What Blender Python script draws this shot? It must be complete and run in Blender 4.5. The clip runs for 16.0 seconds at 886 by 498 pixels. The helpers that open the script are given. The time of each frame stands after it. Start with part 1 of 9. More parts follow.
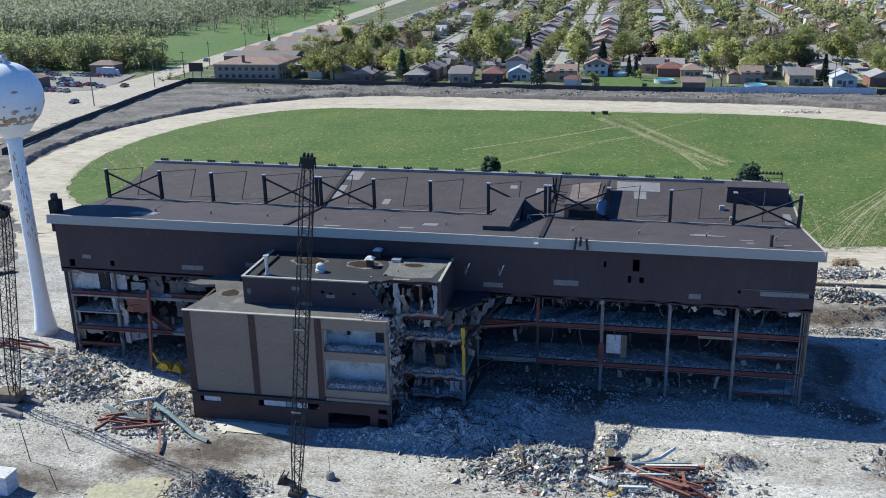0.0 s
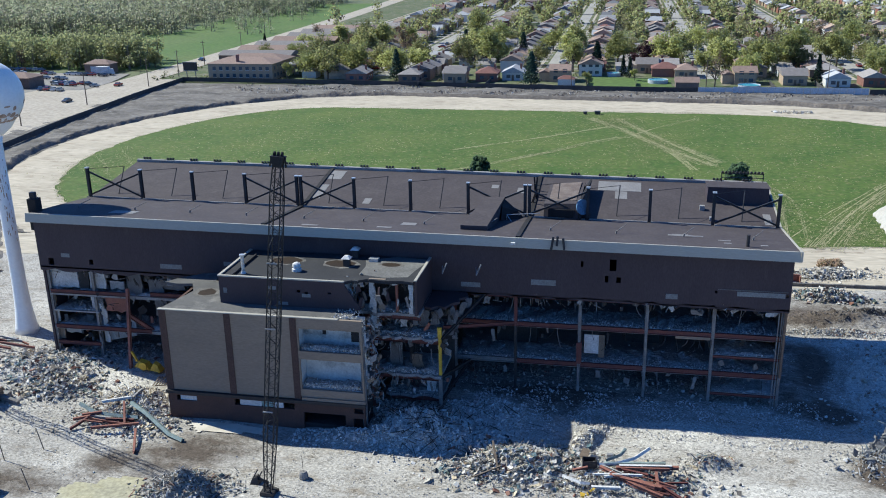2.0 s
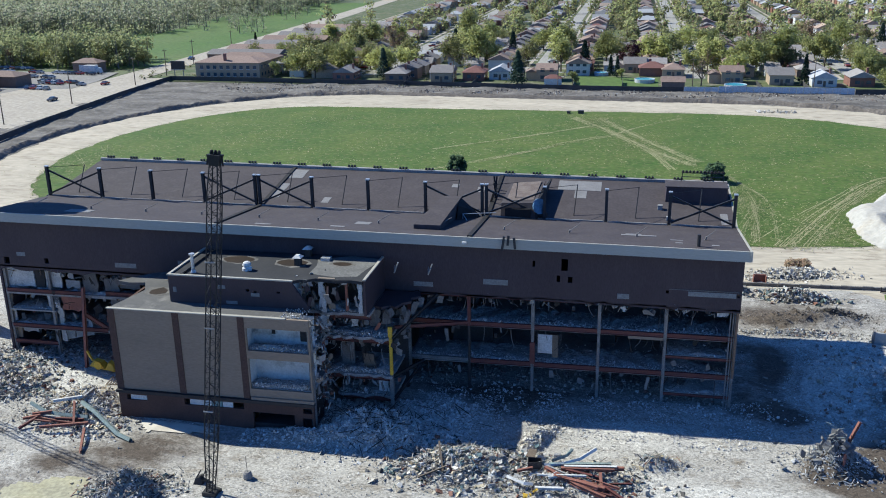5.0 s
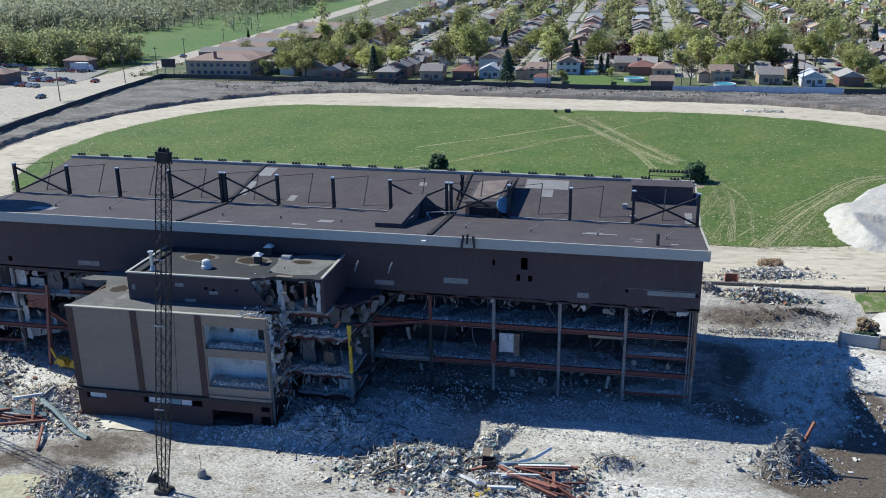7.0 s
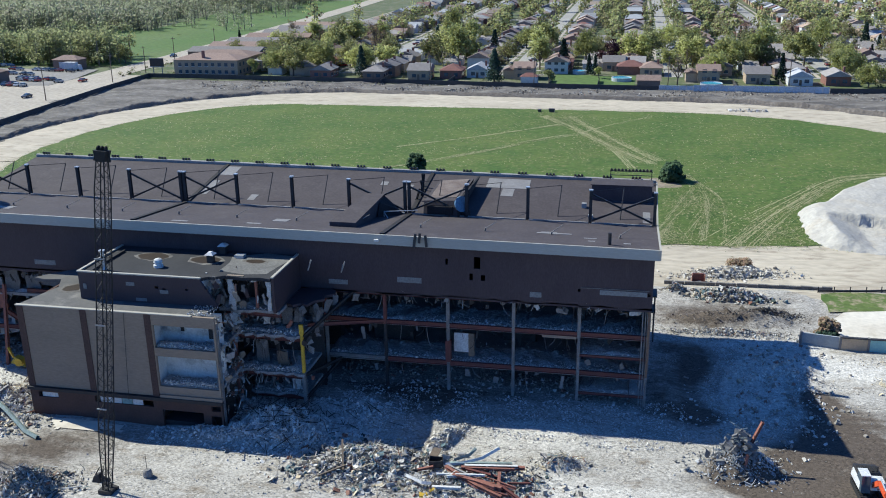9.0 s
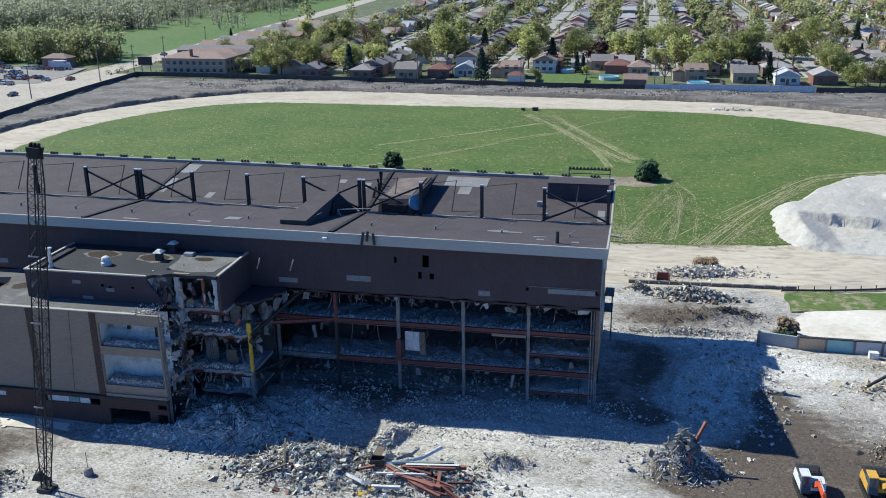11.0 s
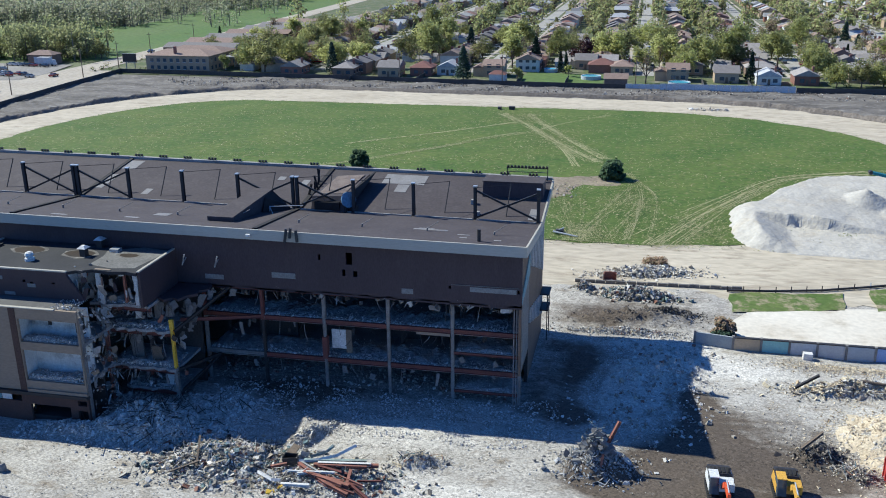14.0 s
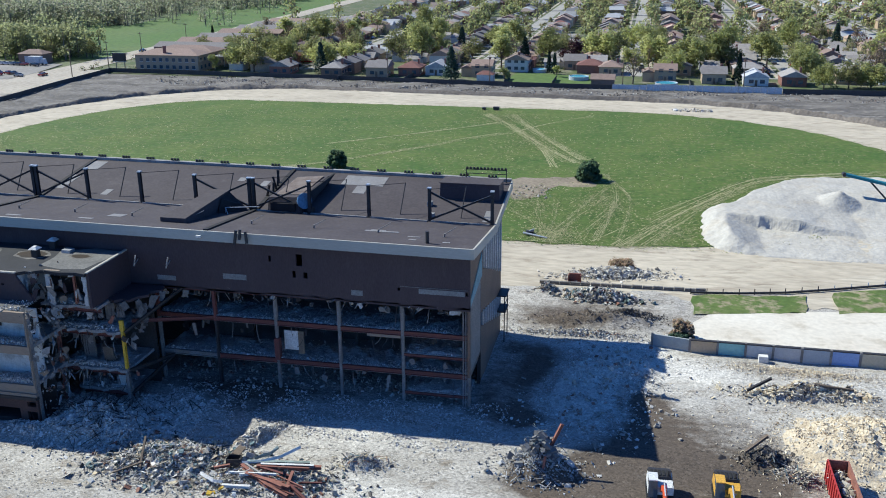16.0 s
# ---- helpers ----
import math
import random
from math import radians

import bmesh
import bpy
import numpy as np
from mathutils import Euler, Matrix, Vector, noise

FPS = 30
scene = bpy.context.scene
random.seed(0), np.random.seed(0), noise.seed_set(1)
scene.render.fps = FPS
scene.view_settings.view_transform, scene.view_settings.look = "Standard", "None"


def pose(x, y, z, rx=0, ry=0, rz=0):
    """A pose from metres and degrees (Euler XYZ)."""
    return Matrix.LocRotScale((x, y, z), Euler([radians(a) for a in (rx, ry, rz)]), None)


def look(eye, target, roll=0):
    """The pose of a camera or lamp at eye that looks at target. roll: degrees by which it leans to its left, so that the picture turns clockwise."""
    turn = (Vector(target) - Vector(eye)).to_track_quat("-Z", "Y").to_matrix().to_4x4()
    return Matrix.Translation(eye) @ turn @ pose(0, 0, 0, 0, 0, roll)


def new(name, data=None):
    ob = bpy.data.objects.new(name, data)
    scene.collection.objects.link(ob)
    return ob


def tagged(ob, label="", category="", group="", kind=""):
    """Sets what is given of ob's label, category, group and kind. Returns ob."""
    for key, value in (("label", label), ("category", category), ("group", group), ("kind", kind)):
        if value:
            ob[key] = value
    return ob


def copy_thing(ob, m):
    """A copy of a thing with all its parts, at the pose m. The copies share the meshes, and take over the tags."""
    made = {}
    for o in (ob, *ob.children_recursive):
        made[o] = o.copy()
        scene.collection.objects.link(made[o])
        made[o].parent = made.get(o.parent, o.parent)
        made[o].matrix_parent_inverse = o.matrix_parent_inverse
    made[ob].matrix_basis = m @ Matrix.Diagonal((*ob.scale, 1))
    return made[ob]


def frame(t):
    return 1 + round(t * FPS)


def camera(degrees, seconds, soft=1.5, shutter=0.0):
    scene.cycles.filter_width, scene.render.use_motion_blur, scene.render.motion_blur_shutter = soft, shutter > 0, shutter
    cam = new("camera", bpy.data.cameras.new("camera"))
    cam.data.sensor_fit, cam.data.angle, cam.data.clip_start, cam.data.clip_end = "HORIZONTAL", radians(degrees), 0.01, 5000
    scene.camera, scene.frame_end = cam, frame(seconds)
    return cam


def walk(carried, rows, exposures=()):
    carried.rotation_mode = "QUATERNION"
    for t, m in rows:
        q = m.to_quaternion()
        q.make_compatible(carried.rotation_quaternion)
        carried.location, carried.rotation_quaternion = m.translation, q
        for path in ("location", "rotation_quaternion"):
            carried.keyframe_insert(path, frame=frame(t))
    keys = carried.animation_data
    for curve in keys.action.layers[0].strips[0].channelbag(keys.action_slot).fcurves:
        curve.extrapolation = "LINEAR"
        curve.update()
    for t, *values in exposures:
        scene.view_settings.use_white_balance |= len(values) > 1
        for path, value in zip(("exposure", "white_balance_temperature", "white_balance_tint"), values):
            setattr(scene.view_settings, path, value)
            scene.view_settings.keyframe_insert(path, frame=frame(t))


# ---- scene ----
cam = camera(51.6, 16.0, 1.0)
PATH = [
    (0, (-1.697, -0.642, 51.678), (-2.077, 1.217, 51.047), -1.2),
    (0.5, (-1.109, -0.377, 51.675), (-1.489, 1.483, 51.043), -1.1),
    (1, (-0.473, -0.239, 51.616), (-0.852, 1.62, 50.985), -1.1),
    (1.5, (0.237, -0.123, 51.558), (-0.143, 1.737, 50.927), -1.1),
    (2, (0.911, 0.068, 51.495), (0.53, 1.927, 50.864), -1.1),
    (2.5, (1.613, 0.269, 51.458), (1.231, 2.128, 50.826), -1.1),
    (3, (2.386, 0.575, 51.392), (2.004, 2.433, 50.76), -1.1),
    (3.5, (3.274, 0.822, 51.338), (2.892, 2.681, 50.706), -1.1),
    (4, (4.254, 1.109, 51.323), (3.872, 2.968, 50.691), -1.1),
    (6.5, (9.808, 2.351, 51.091), (9.422, 4.208, 50.458), -0.9),
    (7, (10.967, 2.692, 51.082), (10.581, 4.549, 50.447), -0.9),
    (7.5, (12.247, 3.006, 51.026), (11.86, 4.863, 50.391), -0.9),
    (8, (13.52, 3.367, 50.937), (13.133, 5.223, 50.301), -0.9),
    (8.5, (14.861, 3.711, 50.845), (14.473, 5.567, 50.21), -0.9),
    (9, (16.275, 4.139, 50.791), (15.886, 5.995, 50.156), -0.9),
    (11.5, (23.591, 6.159, 50.356), (23.194, 8.013, 49.719), -0.8),
    (12, (25.069, 6.535, 50.284), (24.67, 8.388, 49.647), -0.7),
    (12.5, (26.504, 6.917, 50.197), (26.103, 8.769, 49.559), -0.7),
    (13, (27.922, 7.277, 50.097), (27.521, 9.13, 49.459), -0.7),
    (13.5, (29.4, 7.613, 50.051), (28.997, 9.465, 49.414), -0.6),
    (14, (30.831, 7.956, 50.049), (30.427, 9.808, 49.411), -0.6),
    (14.5, (32.29, 8.256, 50.068), (31.883, 10.107, 49.429), -0.6),
    (15, (33.723, 8.541, 50.12), (33.316, 10.392, 49.482), -0.6),
    (15.5, (35.14, 8.881, 50.179), (34.73, 10.731, 49.541), -0.5),
    (16, (36.574, 9.244, 50.263), (36.164, 11.094, 49.624), -0.5),
]
walk(cam, [(t, look(eye, target, roll)) for t, eye, target, roll in PATH], [(0.0, 0.34, 5050, 5), (16.0, 0.34, 5050, 5)])

# ---- light ----
SUN = Vector((-1.04, 0.30, 1.0)).normalized()
world = bpy.data.worlds.new("sky")
scene.world = world
world.use_nodes = True
wn = world.node_tree.nodes
sky = wn.new("ShaderNodeTexSky")
sky.sky_type = "NISHITA"
sky.sun_disc = False
sky.sun_elevation = math.asin(SUN.z)
sky.sun_rotation = math.atan2(SUN.x, SUN.y)
sky.air_density, sky.dust_density, sky.ozone_density = 1.0, 0.0, 10.0
sky.altitude = 4000
wn["Background"].inputs["Strength"].default_value = 0.125
world.node_tree.links.new(sky.outputs["Color"], wn["Background"].inputs["Color"])
sun = new("sun", bpy.data.lights.new("sun", "SUN"))
sun.data.energy, sun.data.angle, sun.data.color = 5.8, radians(0.53), (1.0, 0.85, 0.605)
sun.matrix_world = look(SUN * 200, (0, 0, 0))


# ---- materials ----
def material(name, a, b, scale=0.5, fine=6.0, rough=0.9, metal=0.0, bump=0.3, vary=0.0, palette=None, coord="pos", stretch=(1, 1, 1), contrast=0.2, depth=0.05, spec=0.3, thin=0.0, third=None, grain=1.0):
    """Two colours mixed by a broad noise, broken up by a fine one, with fine relief; a palette gives each loose piece a colour of its own."""
    m = bpy.data.materials.new(name)
    m.use_nodes = True
    nt = m.node_tree
    n, l = nt.nodes, nt.links
    bs = n["Principled BSDF"]
    bs.inputs["Roughness"].default_value = rough
    bs.inputs["Metallic"].default_value = metal
    bs.inputs["Specular IOR Level"].default_value = spec
    if coord == "pos":
        src = n.new("ShaderNodeNewGeometry").outputs["Position"]
    else:
        src = n.new("ShaderNodeTexCoord").outputs["Object"]
    mp = n.new("ShaderNodeMapping")
    mp.inputs["Scale"].default_value = stretch
    l.new(src, mp.inputs["Vector"])
    n1 = n.new("ShaderNodeTexNoise")
    n1.inputs["Scale"].default_value, n1.inputs["Detail"].default_value, n1.inputs["Roughness"].default_value = scale, 6.0, 0.62
    l.new(mp.outputs["Vector"], n1.inputs["Vector"])
    n2 = n.new("ShaderNodeTexNoise")
    n2.inputs["Scale"].default_value, n2.inputs["Detail"].default_value = fine, 4.0
    l.new(mp.outputs["Vector"], n2.inputs["Vector"])
    rg = n.new("ShaderNodeMapRange")
    rg.inputs["From Min"].default_value, rg.inputs["From Max"].default_value = 0.5 - contrast, 0.5 + contrast
    l.new(n1.outputs["Fac"], rg.inputs["Value"])
    mx = n.new("ShaderNodeMix")
    mx.data_type = "RGBA"
    mx.inputs[6].default_value, mx.inputs[7].default_value = (*a, 1), (*b, 1)
    if palette:
        ge = n.new("ShaderNodeNewGeometry")
        cr = n.new("ShaderNodeValToRGB")
        cr.color_ramp.interpolation = "CONSTANT"
        while len(cr.color_ramp.elements) < len(palette):
            cr.color_ramp.elements.new(0.5)
        for i, c in enumerate(palette):
            cr.color_ramp.elements[i].position = i / len(palette)
            cr.color_ramp.elements[i].color = (*c, 1)
        l.new(ge.outputs["Random Per Island"], cr.inputs["Fac"])
        l.new(cr.outputs["Color"], mx.inputs[6])
        l.new(cr.outputs["Color"], mx.inputs[7])
    l.new(rg.outputs["Result"], mx.inputs[0])
    colour = mx.outputs[2]
    if third:
        c3, sc3, lo, hi = third
        n3 = n.new("ShaderNodeTexNoise")
        n3.inputs["Scale"].default_value, n3.inputs["Detail"].default_value, n3.inputs["Roughness"].default_value = sc3, 8.0, 0.7
        l.new(mp.outputs["Vector"], n3.inputs["Vector"])
        r3 = n.new("ShaderNodeMapRange")
        r3.inputs["From Min"].default_value, r3.inputs["From Max"].default_value = lo, hi
        l.new(n3.outputs["Fac"], r3.inputs["Value"])
        m3 = n.new("ShaderNodeMix")
        m3.data_type = "RGBA"
        m3.inputs[7].default_value = (*c3, 1)
        l.new(r3.outputs["Result"], m3.inputs[0])
        l.new(colour, m3.inputs[6])
        colour = m3.outputs[2]
    br = n.new("ShaderNodeMapRange")
    br.inputs["From Min"].default_value, br.inputs["From Max"].default_value = 0.3, 0.7
    br.inputs["To Min"].default_value, br.inputs["To Max"].default_value = 1 - 0.22 * grain, 1 + 0.2 * grain
    l.new(n2.outputs["Fac"], br.inputs["Value"])
    fac = br.outputs["Result"]
    if vary:
        oi = n.new("ShaderNodeObjectInfo")
        vr = n.new("ShaderNodeMapRange")
        vr.inputs["To Min"].default_value, vr.inputs["To Max"].default_value = 1 - vary, 1 + vary
        l.new(oi.outputs["Random"], vr.inputs["Value"])
        mu = n.new("ShaderNodeMath")
        mu.operation = "MULTIPLY"
        l.new(fac, mu.inputs[0])
        l.new(vr.outputs["Result"], mu.inputs[1])
        fac = mu.outputs[0]
    hs = n.new("ShaderNodeHueSaturation")
    l.new(colour, hs.inputs["Color"])
    l.new(fac, hs.inputs["Value"])
    l.new(hs.outputs["Color"], bs.inputs["Base Color"])
    if bump:
        bp = n.new("ShaderNodeBump")
        bp.inputs["Strength"].default_value, bp.inputs["Distance"].default_value = bump, depth
        l.new(n2.outputs["Fac"], bp.inputs["Height"])
        l.new(bp.outputs["Normal"], bs.inputs["Normal"])
    if thin:
        tr = n.new("ShaderNodeBsdfTranslucent")
        ms = n.new("ShaderNodeMixShader")
        ms.inputs[0].default_value = thin
        l.new(hs.outputs["Color"], tr.inputs["Color"])
        l.new(bs.outputs[0], ms.inputs[1])
        l.new(tr.outputs[0], ms.inputs[2])
        l.new(ms.outputs[0], n["Material Output"].inputs["Surface"])
    return m


CONC, CONC2, TAN, DIRT = (0.42, 0.41, 0.39), (0.33, 0.32, 0.31), (0.40, 0.34, 0.25), (0.16, 0.13, 0.10)
RUBBLE = [(0.27, 0.245, 0.21), (0.38, 0.34, 0.285), (0.58, 0.545, 0.485), (0.66, 0.63, 0.575), (0.48, 0.445, 0.39), (0.37, 0.35, 0.315), (0.54, 0.51, 0.46), (0.41, 0.365, 0.29), (0.28, 0.26, 0.235), (0.46, 0.43, 0.38), (0.6, 0.57, 0.52), (0.33, 0.29, 0.24), (0.49, 0.43, 0.33), (0.52, 0.485, 0.43), (0.4, 0.38, 0.345), (0.25, 0.15, 0.115)]
SCRAP = [(0.62, 0.60, 0.56), (0.17, 0.24, 0.25), (0.07, 0.068, 0.066), (0.48, 0.45, 0.40), (0.16, 0.14, 0.12), (0.34, 0.31, 0.27), (0.38, 0.36, 0.33), (0.30, 0.27, 0.23), (0.52, 0.49, 0.44), (0.11, 0.11, 0.11), (0.40, 0.34, 0.26), (0.20, 0.23, 0.23), (0.46, 0.40, 0.30), (0.10, 0.095, 0.09), (0.42, 0.38, 0.32), (0.24, 0.13, 0.09), (0.56, 0.53, 0.48), (0.48, 0.40, 0.26), (0.33, 0.30, 0.26)]
m_rubble = material("rubble", CONC, CONC2, 0.3, 5, palette=RUBBLE)
m_scrap = material("scrap", CONC, CONC2, 0.3, 5, rough=0.75, palette=SCRAP)
m_tanrub = material("tan_rubble", TAN, CONC, 0.3, 5, palette=[(0.66, 0.55, 0.385), (0.58, 0.49, 0.35), (0.72, 0.62, 0.45), (0.52, 0.44, 0.32), (0.75, 0.68, 0.53)])
m_timber = material("splintered_timber", TAN, CONC, 0.3, 5, palette=[(0.66, 0.58, 0.42), (0.56, 0.47, 0.32), (0.72, 0.66, 0.54), (0.64, 0.55, 0.38), (0.42, 0.33, 0.21), (0.70, 0.64, 0.50), (0.62, 0.60, 0.56), (0.35, 0.30, 0.24), (0.08, 0.07, 0.06)])
m_stonebed = material("stone_bed", (0.60, 0.51, 0.37), (0.50, 0.42, 0.295), 0.3, 5.0, bump=0.8, depth=0.12, contrast=0.25, third=((0.36, 0.29, 0.20), 0.6, 0.5, 0.68))
m_cable = material("black_cable", (0.05, 0.048, 0.045), (0.08, 0.065, 0.055), 0.5, 5, rough=0.8)
m_soilrub = material("soil_clods", DIRT, CONC2, 0.3, 5, palette=[(0.09, 0.08, 0.07), (0.13, 0.11, 0.09), (0.06, 0.06, 0.06), (0.18, 0.16, 0.14)])
m_country = material("far_ground", (0.10, 0.13, 0.05), (0.17, 0.17, 0.10), 0.012, 0.25, bump=0)
m_mound = material("mound_dirt", (0.30, 0.27, 0.23), (0.14, 0.12, 0.10), 0.25, 2.0, bump=0.8, depth=0.3)
m_berm = material("berm_dirt", (0.20, 0.18, 0.156), (0.095, 0.084, 0.073), 0.11, 0.9, bump=0.9, depth=0.5, stretch=(0.6, 1.2, 1), contrast=0.14, third=((0.27, 0.248, 0.215), 0.3, 0.52, 0.68))
m_track = material("track_sand", (0.53, 0.465, 0.355), (0.40, 0.345, 0.26), 0.09, 0.9, bump=0.5, depth=0.2, stretch=(0.4, 1.1, 1), contrast=0.2, third=((0.31, 0.26, 0.19), 0.3, 0.53, 0.66), grain=0.8)
m_apron = material("apron_sand", (0.52, 0.46, 0.355), (0.40, 0.345, 0.26), 0.14, 1.1, bump=0.4, depth=0.15, stretch=(0.25, 1.3, 1), contrast=0.2, third=((0.30, 0.25, 0.185), 0.3, 0.53, 0.68))
m_paleconc = material("pale_slab", (0.67, 0.62, 0.525), (0.57, 0.51, 0.415), 0.10, 1.5, bump=0.15, grain=0.4, third=((0.44, 0.385, 0.295), 0.2, 0.54, 0.7))
m_gravel = material("white_gravel", (0.49, 0.46, 0.405), (0.41, 0.38, 0.33), 0.2, 1.6, bump=0.5, depth=0.3, grain=0.6, third=((0.42, 0.37, 0.295), 0.16, 0.53, 0.7))
m_yard = material("yard_ground", (0.465, 0.435, 0.385), (0.315, 0.292, 0.256), 0.12, 5.0, bump=0.6, depth=0.12, contrast=0.17, stretch=(0.7, 1.1, 1), third=((0.23, 0.195, 0.15), 0.5, 0.52, 0.68))


def soiled_and_shaded(m, dark, pale):
    """Adds damp dark earth, partly painted shade, and pale dust where the ground's "soil" value says so, with broken
    edges.
    """
    nt = m.node_tree
    n, l = nt.nodes, nt.links
    bs = n["Principled BSDF"]
    src = bs.inputs["Base Color"].links[0].from_socket
    at = n.new("ShaderNodeAttribute")
    at.attribute_name = "soil"
    ge = n.new("ShaderNodeNewGeometry")
    mp = n.new("ShaderNodeMapping")
    mp.inputs["Scale"].default_value = (0.8, 1.3, 1)
    l.new(ge.outputs["Position"], mp.inputs["Vector"])
    no = n.new("ShaderNodeTexNoise")
    no.inputs["Scale"].default_value, no.inputs["Detail"].default_value, no.inputs["Roughness"].default_value = 0.5, 10.0, 0.72
    l.new(mp.outputs["Vector"], no.inputs["Vector"])
    for sign, colour in ((1, dark), (-1, pale)):
        mul = n.new("ShaderNodeMath")
        mul.operation = "MULTIPLY_ADD"
        mul.inputs[1].default_value = sign
        l.new(at.outputs["Fac"], mul.inputs[0])
        l.new(no.outputs["Fac"], mul.inputs[2])
        rg = n.new("ShaderNodeMapRange")
        rg.inputs["From Min"].default_value, rg.inputs["From Max"].default_value = 0.76, 1.2
        l.new(mul.outputs[0], rg.inputs["Value"])
        mx = n.new("ShaderNodeMix")
        mx.data_type = "RGBA"
        mx.inputs[7].default_value = (*colour, 1)
        l.new(rg.outputs["Result"], mx.inputs[0])
        l.new(src, mx.inputs[6])
        src = mx.outputs[2]
    sp = n.new("ShaderNodeTexVoronoi")
    sp.inputs["Scale"].default_value = 4.4
    l.new(ge.outputs["Position"], sp.inputs["Vector"])
    fl = n.new("ShaderNodeTexNoise")
    fl.inputs["Scale"].default_value, fl.inputs["Detail"].default_value = 0.5, 3.0
    l.new(ge.outputs["Position"], fl.inputs["Vector"])
    sep = n.new("ShaderNodeSeparateColor")
    l.new(sp.outputs["Color"], sep.inputs["Color"])
    am = n.new("ShaderNodeMapRange")
    am.inputs["From Min"].default_value, am.inputs["From Max"].default_value = 0.35, 0.6
    am.inputs["To Min"].default_value, am.inputs["To Max"].default_value = 0.6, 1.2
    l.new(fl.outputs["Fac"], am.inputs["Value"])
    s2 = n.new("ShaderNodeTexVoronoi")
    s2.inputs["Scale"].default_value = 9.0
    l.new(ge.outputs["Position"], s2.inputs["Vector"])
    se2 = n.new("ShaderNodeSeparateColor")
    l.new(s2.outputs["Color"], se2.inputs["Color"])
    av = n.new("ShaderNodeMix")
    av.inputs[0].default_value = 0.45
    l.new(sep.outputs[0], av.inputs[2])
    l.new(se2.outputs[0], av.inputs[3])
    ce = n.new("ShaderNodeMath")
    ce.operation = "SUBTRACT"
    ce.inputs[1].default_value = 0.5
    l.new(av.outputs[0], ce.inputs[0])
    va = n.new("ShaderNodeMath")
    va.operation = "MULTIPLY_ADD"
    va.inputs[2].default_value = 1.0
    l.new(ce.outputs[0], va.inputs[0])
    l.new(am.outputs["Result"], va.inputs[1])
    hs = n.new("ShaderNodeHueSaturation")
    l.new(src, hs.inputs["Color"])
    l.new(va.outputs[0], hs.inputs["Value"])
    l.new(hs.outputs["Color"], bs.inputs["Base Color"])


soiled_and_shaded(m_yard, (0.098, 0.078, 0.06), (0.56, 0.53, 0.475))
m_grass = material("infield_grass", (0.058, 0.108, 0.015), (0.105, 0.140, 0.027), 0.055, 0.8, bump=0.5, depth=0.2, contrast=0.17, third=((0.20, 0.19, 0.075), 0.6, 0.52, 0.72))
m_grass2 = material("meadow_grass", (0.085, 0.145, 0.028), (0.115, 0.155, 0.045), 0.02, 0.4, bump=0.3)
m_lawn = material("lawn", (0.075, 0.105, 0.034), (0.125, 0.13, 0.062), 0.07, 0.5, bump=0.3, third=((0.22, 0.195, 0.14), 0.12, 0.5, 0.66))
m_rut = material("tyre_rut", (0.41, 0.38, 0.215), (0.27, 0.27, 0.12), 0.45, 1.4, bump=0.2, contrast=0.2)
m_road = material("road_concrete", (0.43, 0.38, 0.305), (0.36, 0.315, 0.25), 0.05, 0.7, bump=0.1)
m_street = material("street", (0.37, 0.35, 0.315), (0.29, 0.275, 0.25), 0.06, 0.8, bump=0.1)
m_lot = material("parking_asphalt", (0.28, 0.26, 0.235), (0.21, 0.195, 0.175), 0.06, 0.8, bump=0.1)
m_puddle = material("muddy_water", (0.47, 0.43, 0.28), (0.40, 0.365, 0.24), 0.4, 3, rough=0.12, bump=0.02)
m_clad = material("brown_cladding", (0.052, 0.038, 0.043), (0.065, 0.049, 0.053), 0.25, 9, rough=0.7, bump=0.15, stretch=(1, 1, 0.35), grain=0.6, third=((0.073, 0.057, 0.058), 0.7, 0.56, 0.76))
m_roof = material("roof_membrane", (0.058, 0.048, 0.05), (0.076, 0.064, 0.065), 0.22, 3.0, rough=0.85, bump=0.15, grain=0.7, third=((0.095, 0.082, 0.08), 0.5, 0.53, 0.76))
m_fascia = material("fascia_metal", (0.43, 0.405, 0.345), (0.375, 0.35, 0.295), 0.2, 6, rough=0.6, bump=0.05, grain=0.3, stretch=(0.3, 1, 1.6))
m_seam = material("roof_joint", (0.018, 0.016, 0.016), (0.028, 0.025, 0.024), 0.6, 6, rough=0.8)
m_patch = material("roof_patch", (0.25, 0.24, 0.235), (0.185, 0.175, 0.17), 0.7, 5, rough=0.7, grain=0.6)
m_curb = material("roof_curb", (0.36, 0.345, 0.33), (0.20, 0.19, 0.18), 0.4, 5)
m_steel = material("dark_steel", (0.035, 0.034, 0.036), (0.055, 0.05, 0.048), 1.2, 9, rough=0.55, metal=0.2)
m_boom = material("black_boom_paint", (0.016, 0.016, 0.017), (0.026, 0.024, 0.023), 1.2, 9, rough=0.7)
m_red = material("red_primer_steel", (0.165, 0.058, 0.047), (0.105, 0.046, 0.04), 0.8, 8, rough=0.7)
m_rust = material("rusty_steel", (0.31, 0.135, 0.095), (0.19, 0.088, 0.066), 0.9, 8, rough=0.8)
m_grey = material("grey_steel", (0.34, 0.33, 0.32), (0.25, 0.24, 0.23), 0.9, 8, rough=0.6)
m_wrap = material("fireproofed_steel", (0.28, 0.265, 0.245), (0.15, 0.135, 0.125), 0.7, 7)
m_slab = material("broken_concrete", (0.36, 0.35, 0.335), (0.24, 0.23, 0.22), 0.5, 6, bump=0.4)
# concrete in a darker grey than m_slab
m_darkconc = material("dark_concrete", (0.20, 0.19, 0.18), (0.105, 0.10, 0.095), 0.9, 7, bump=0.4)
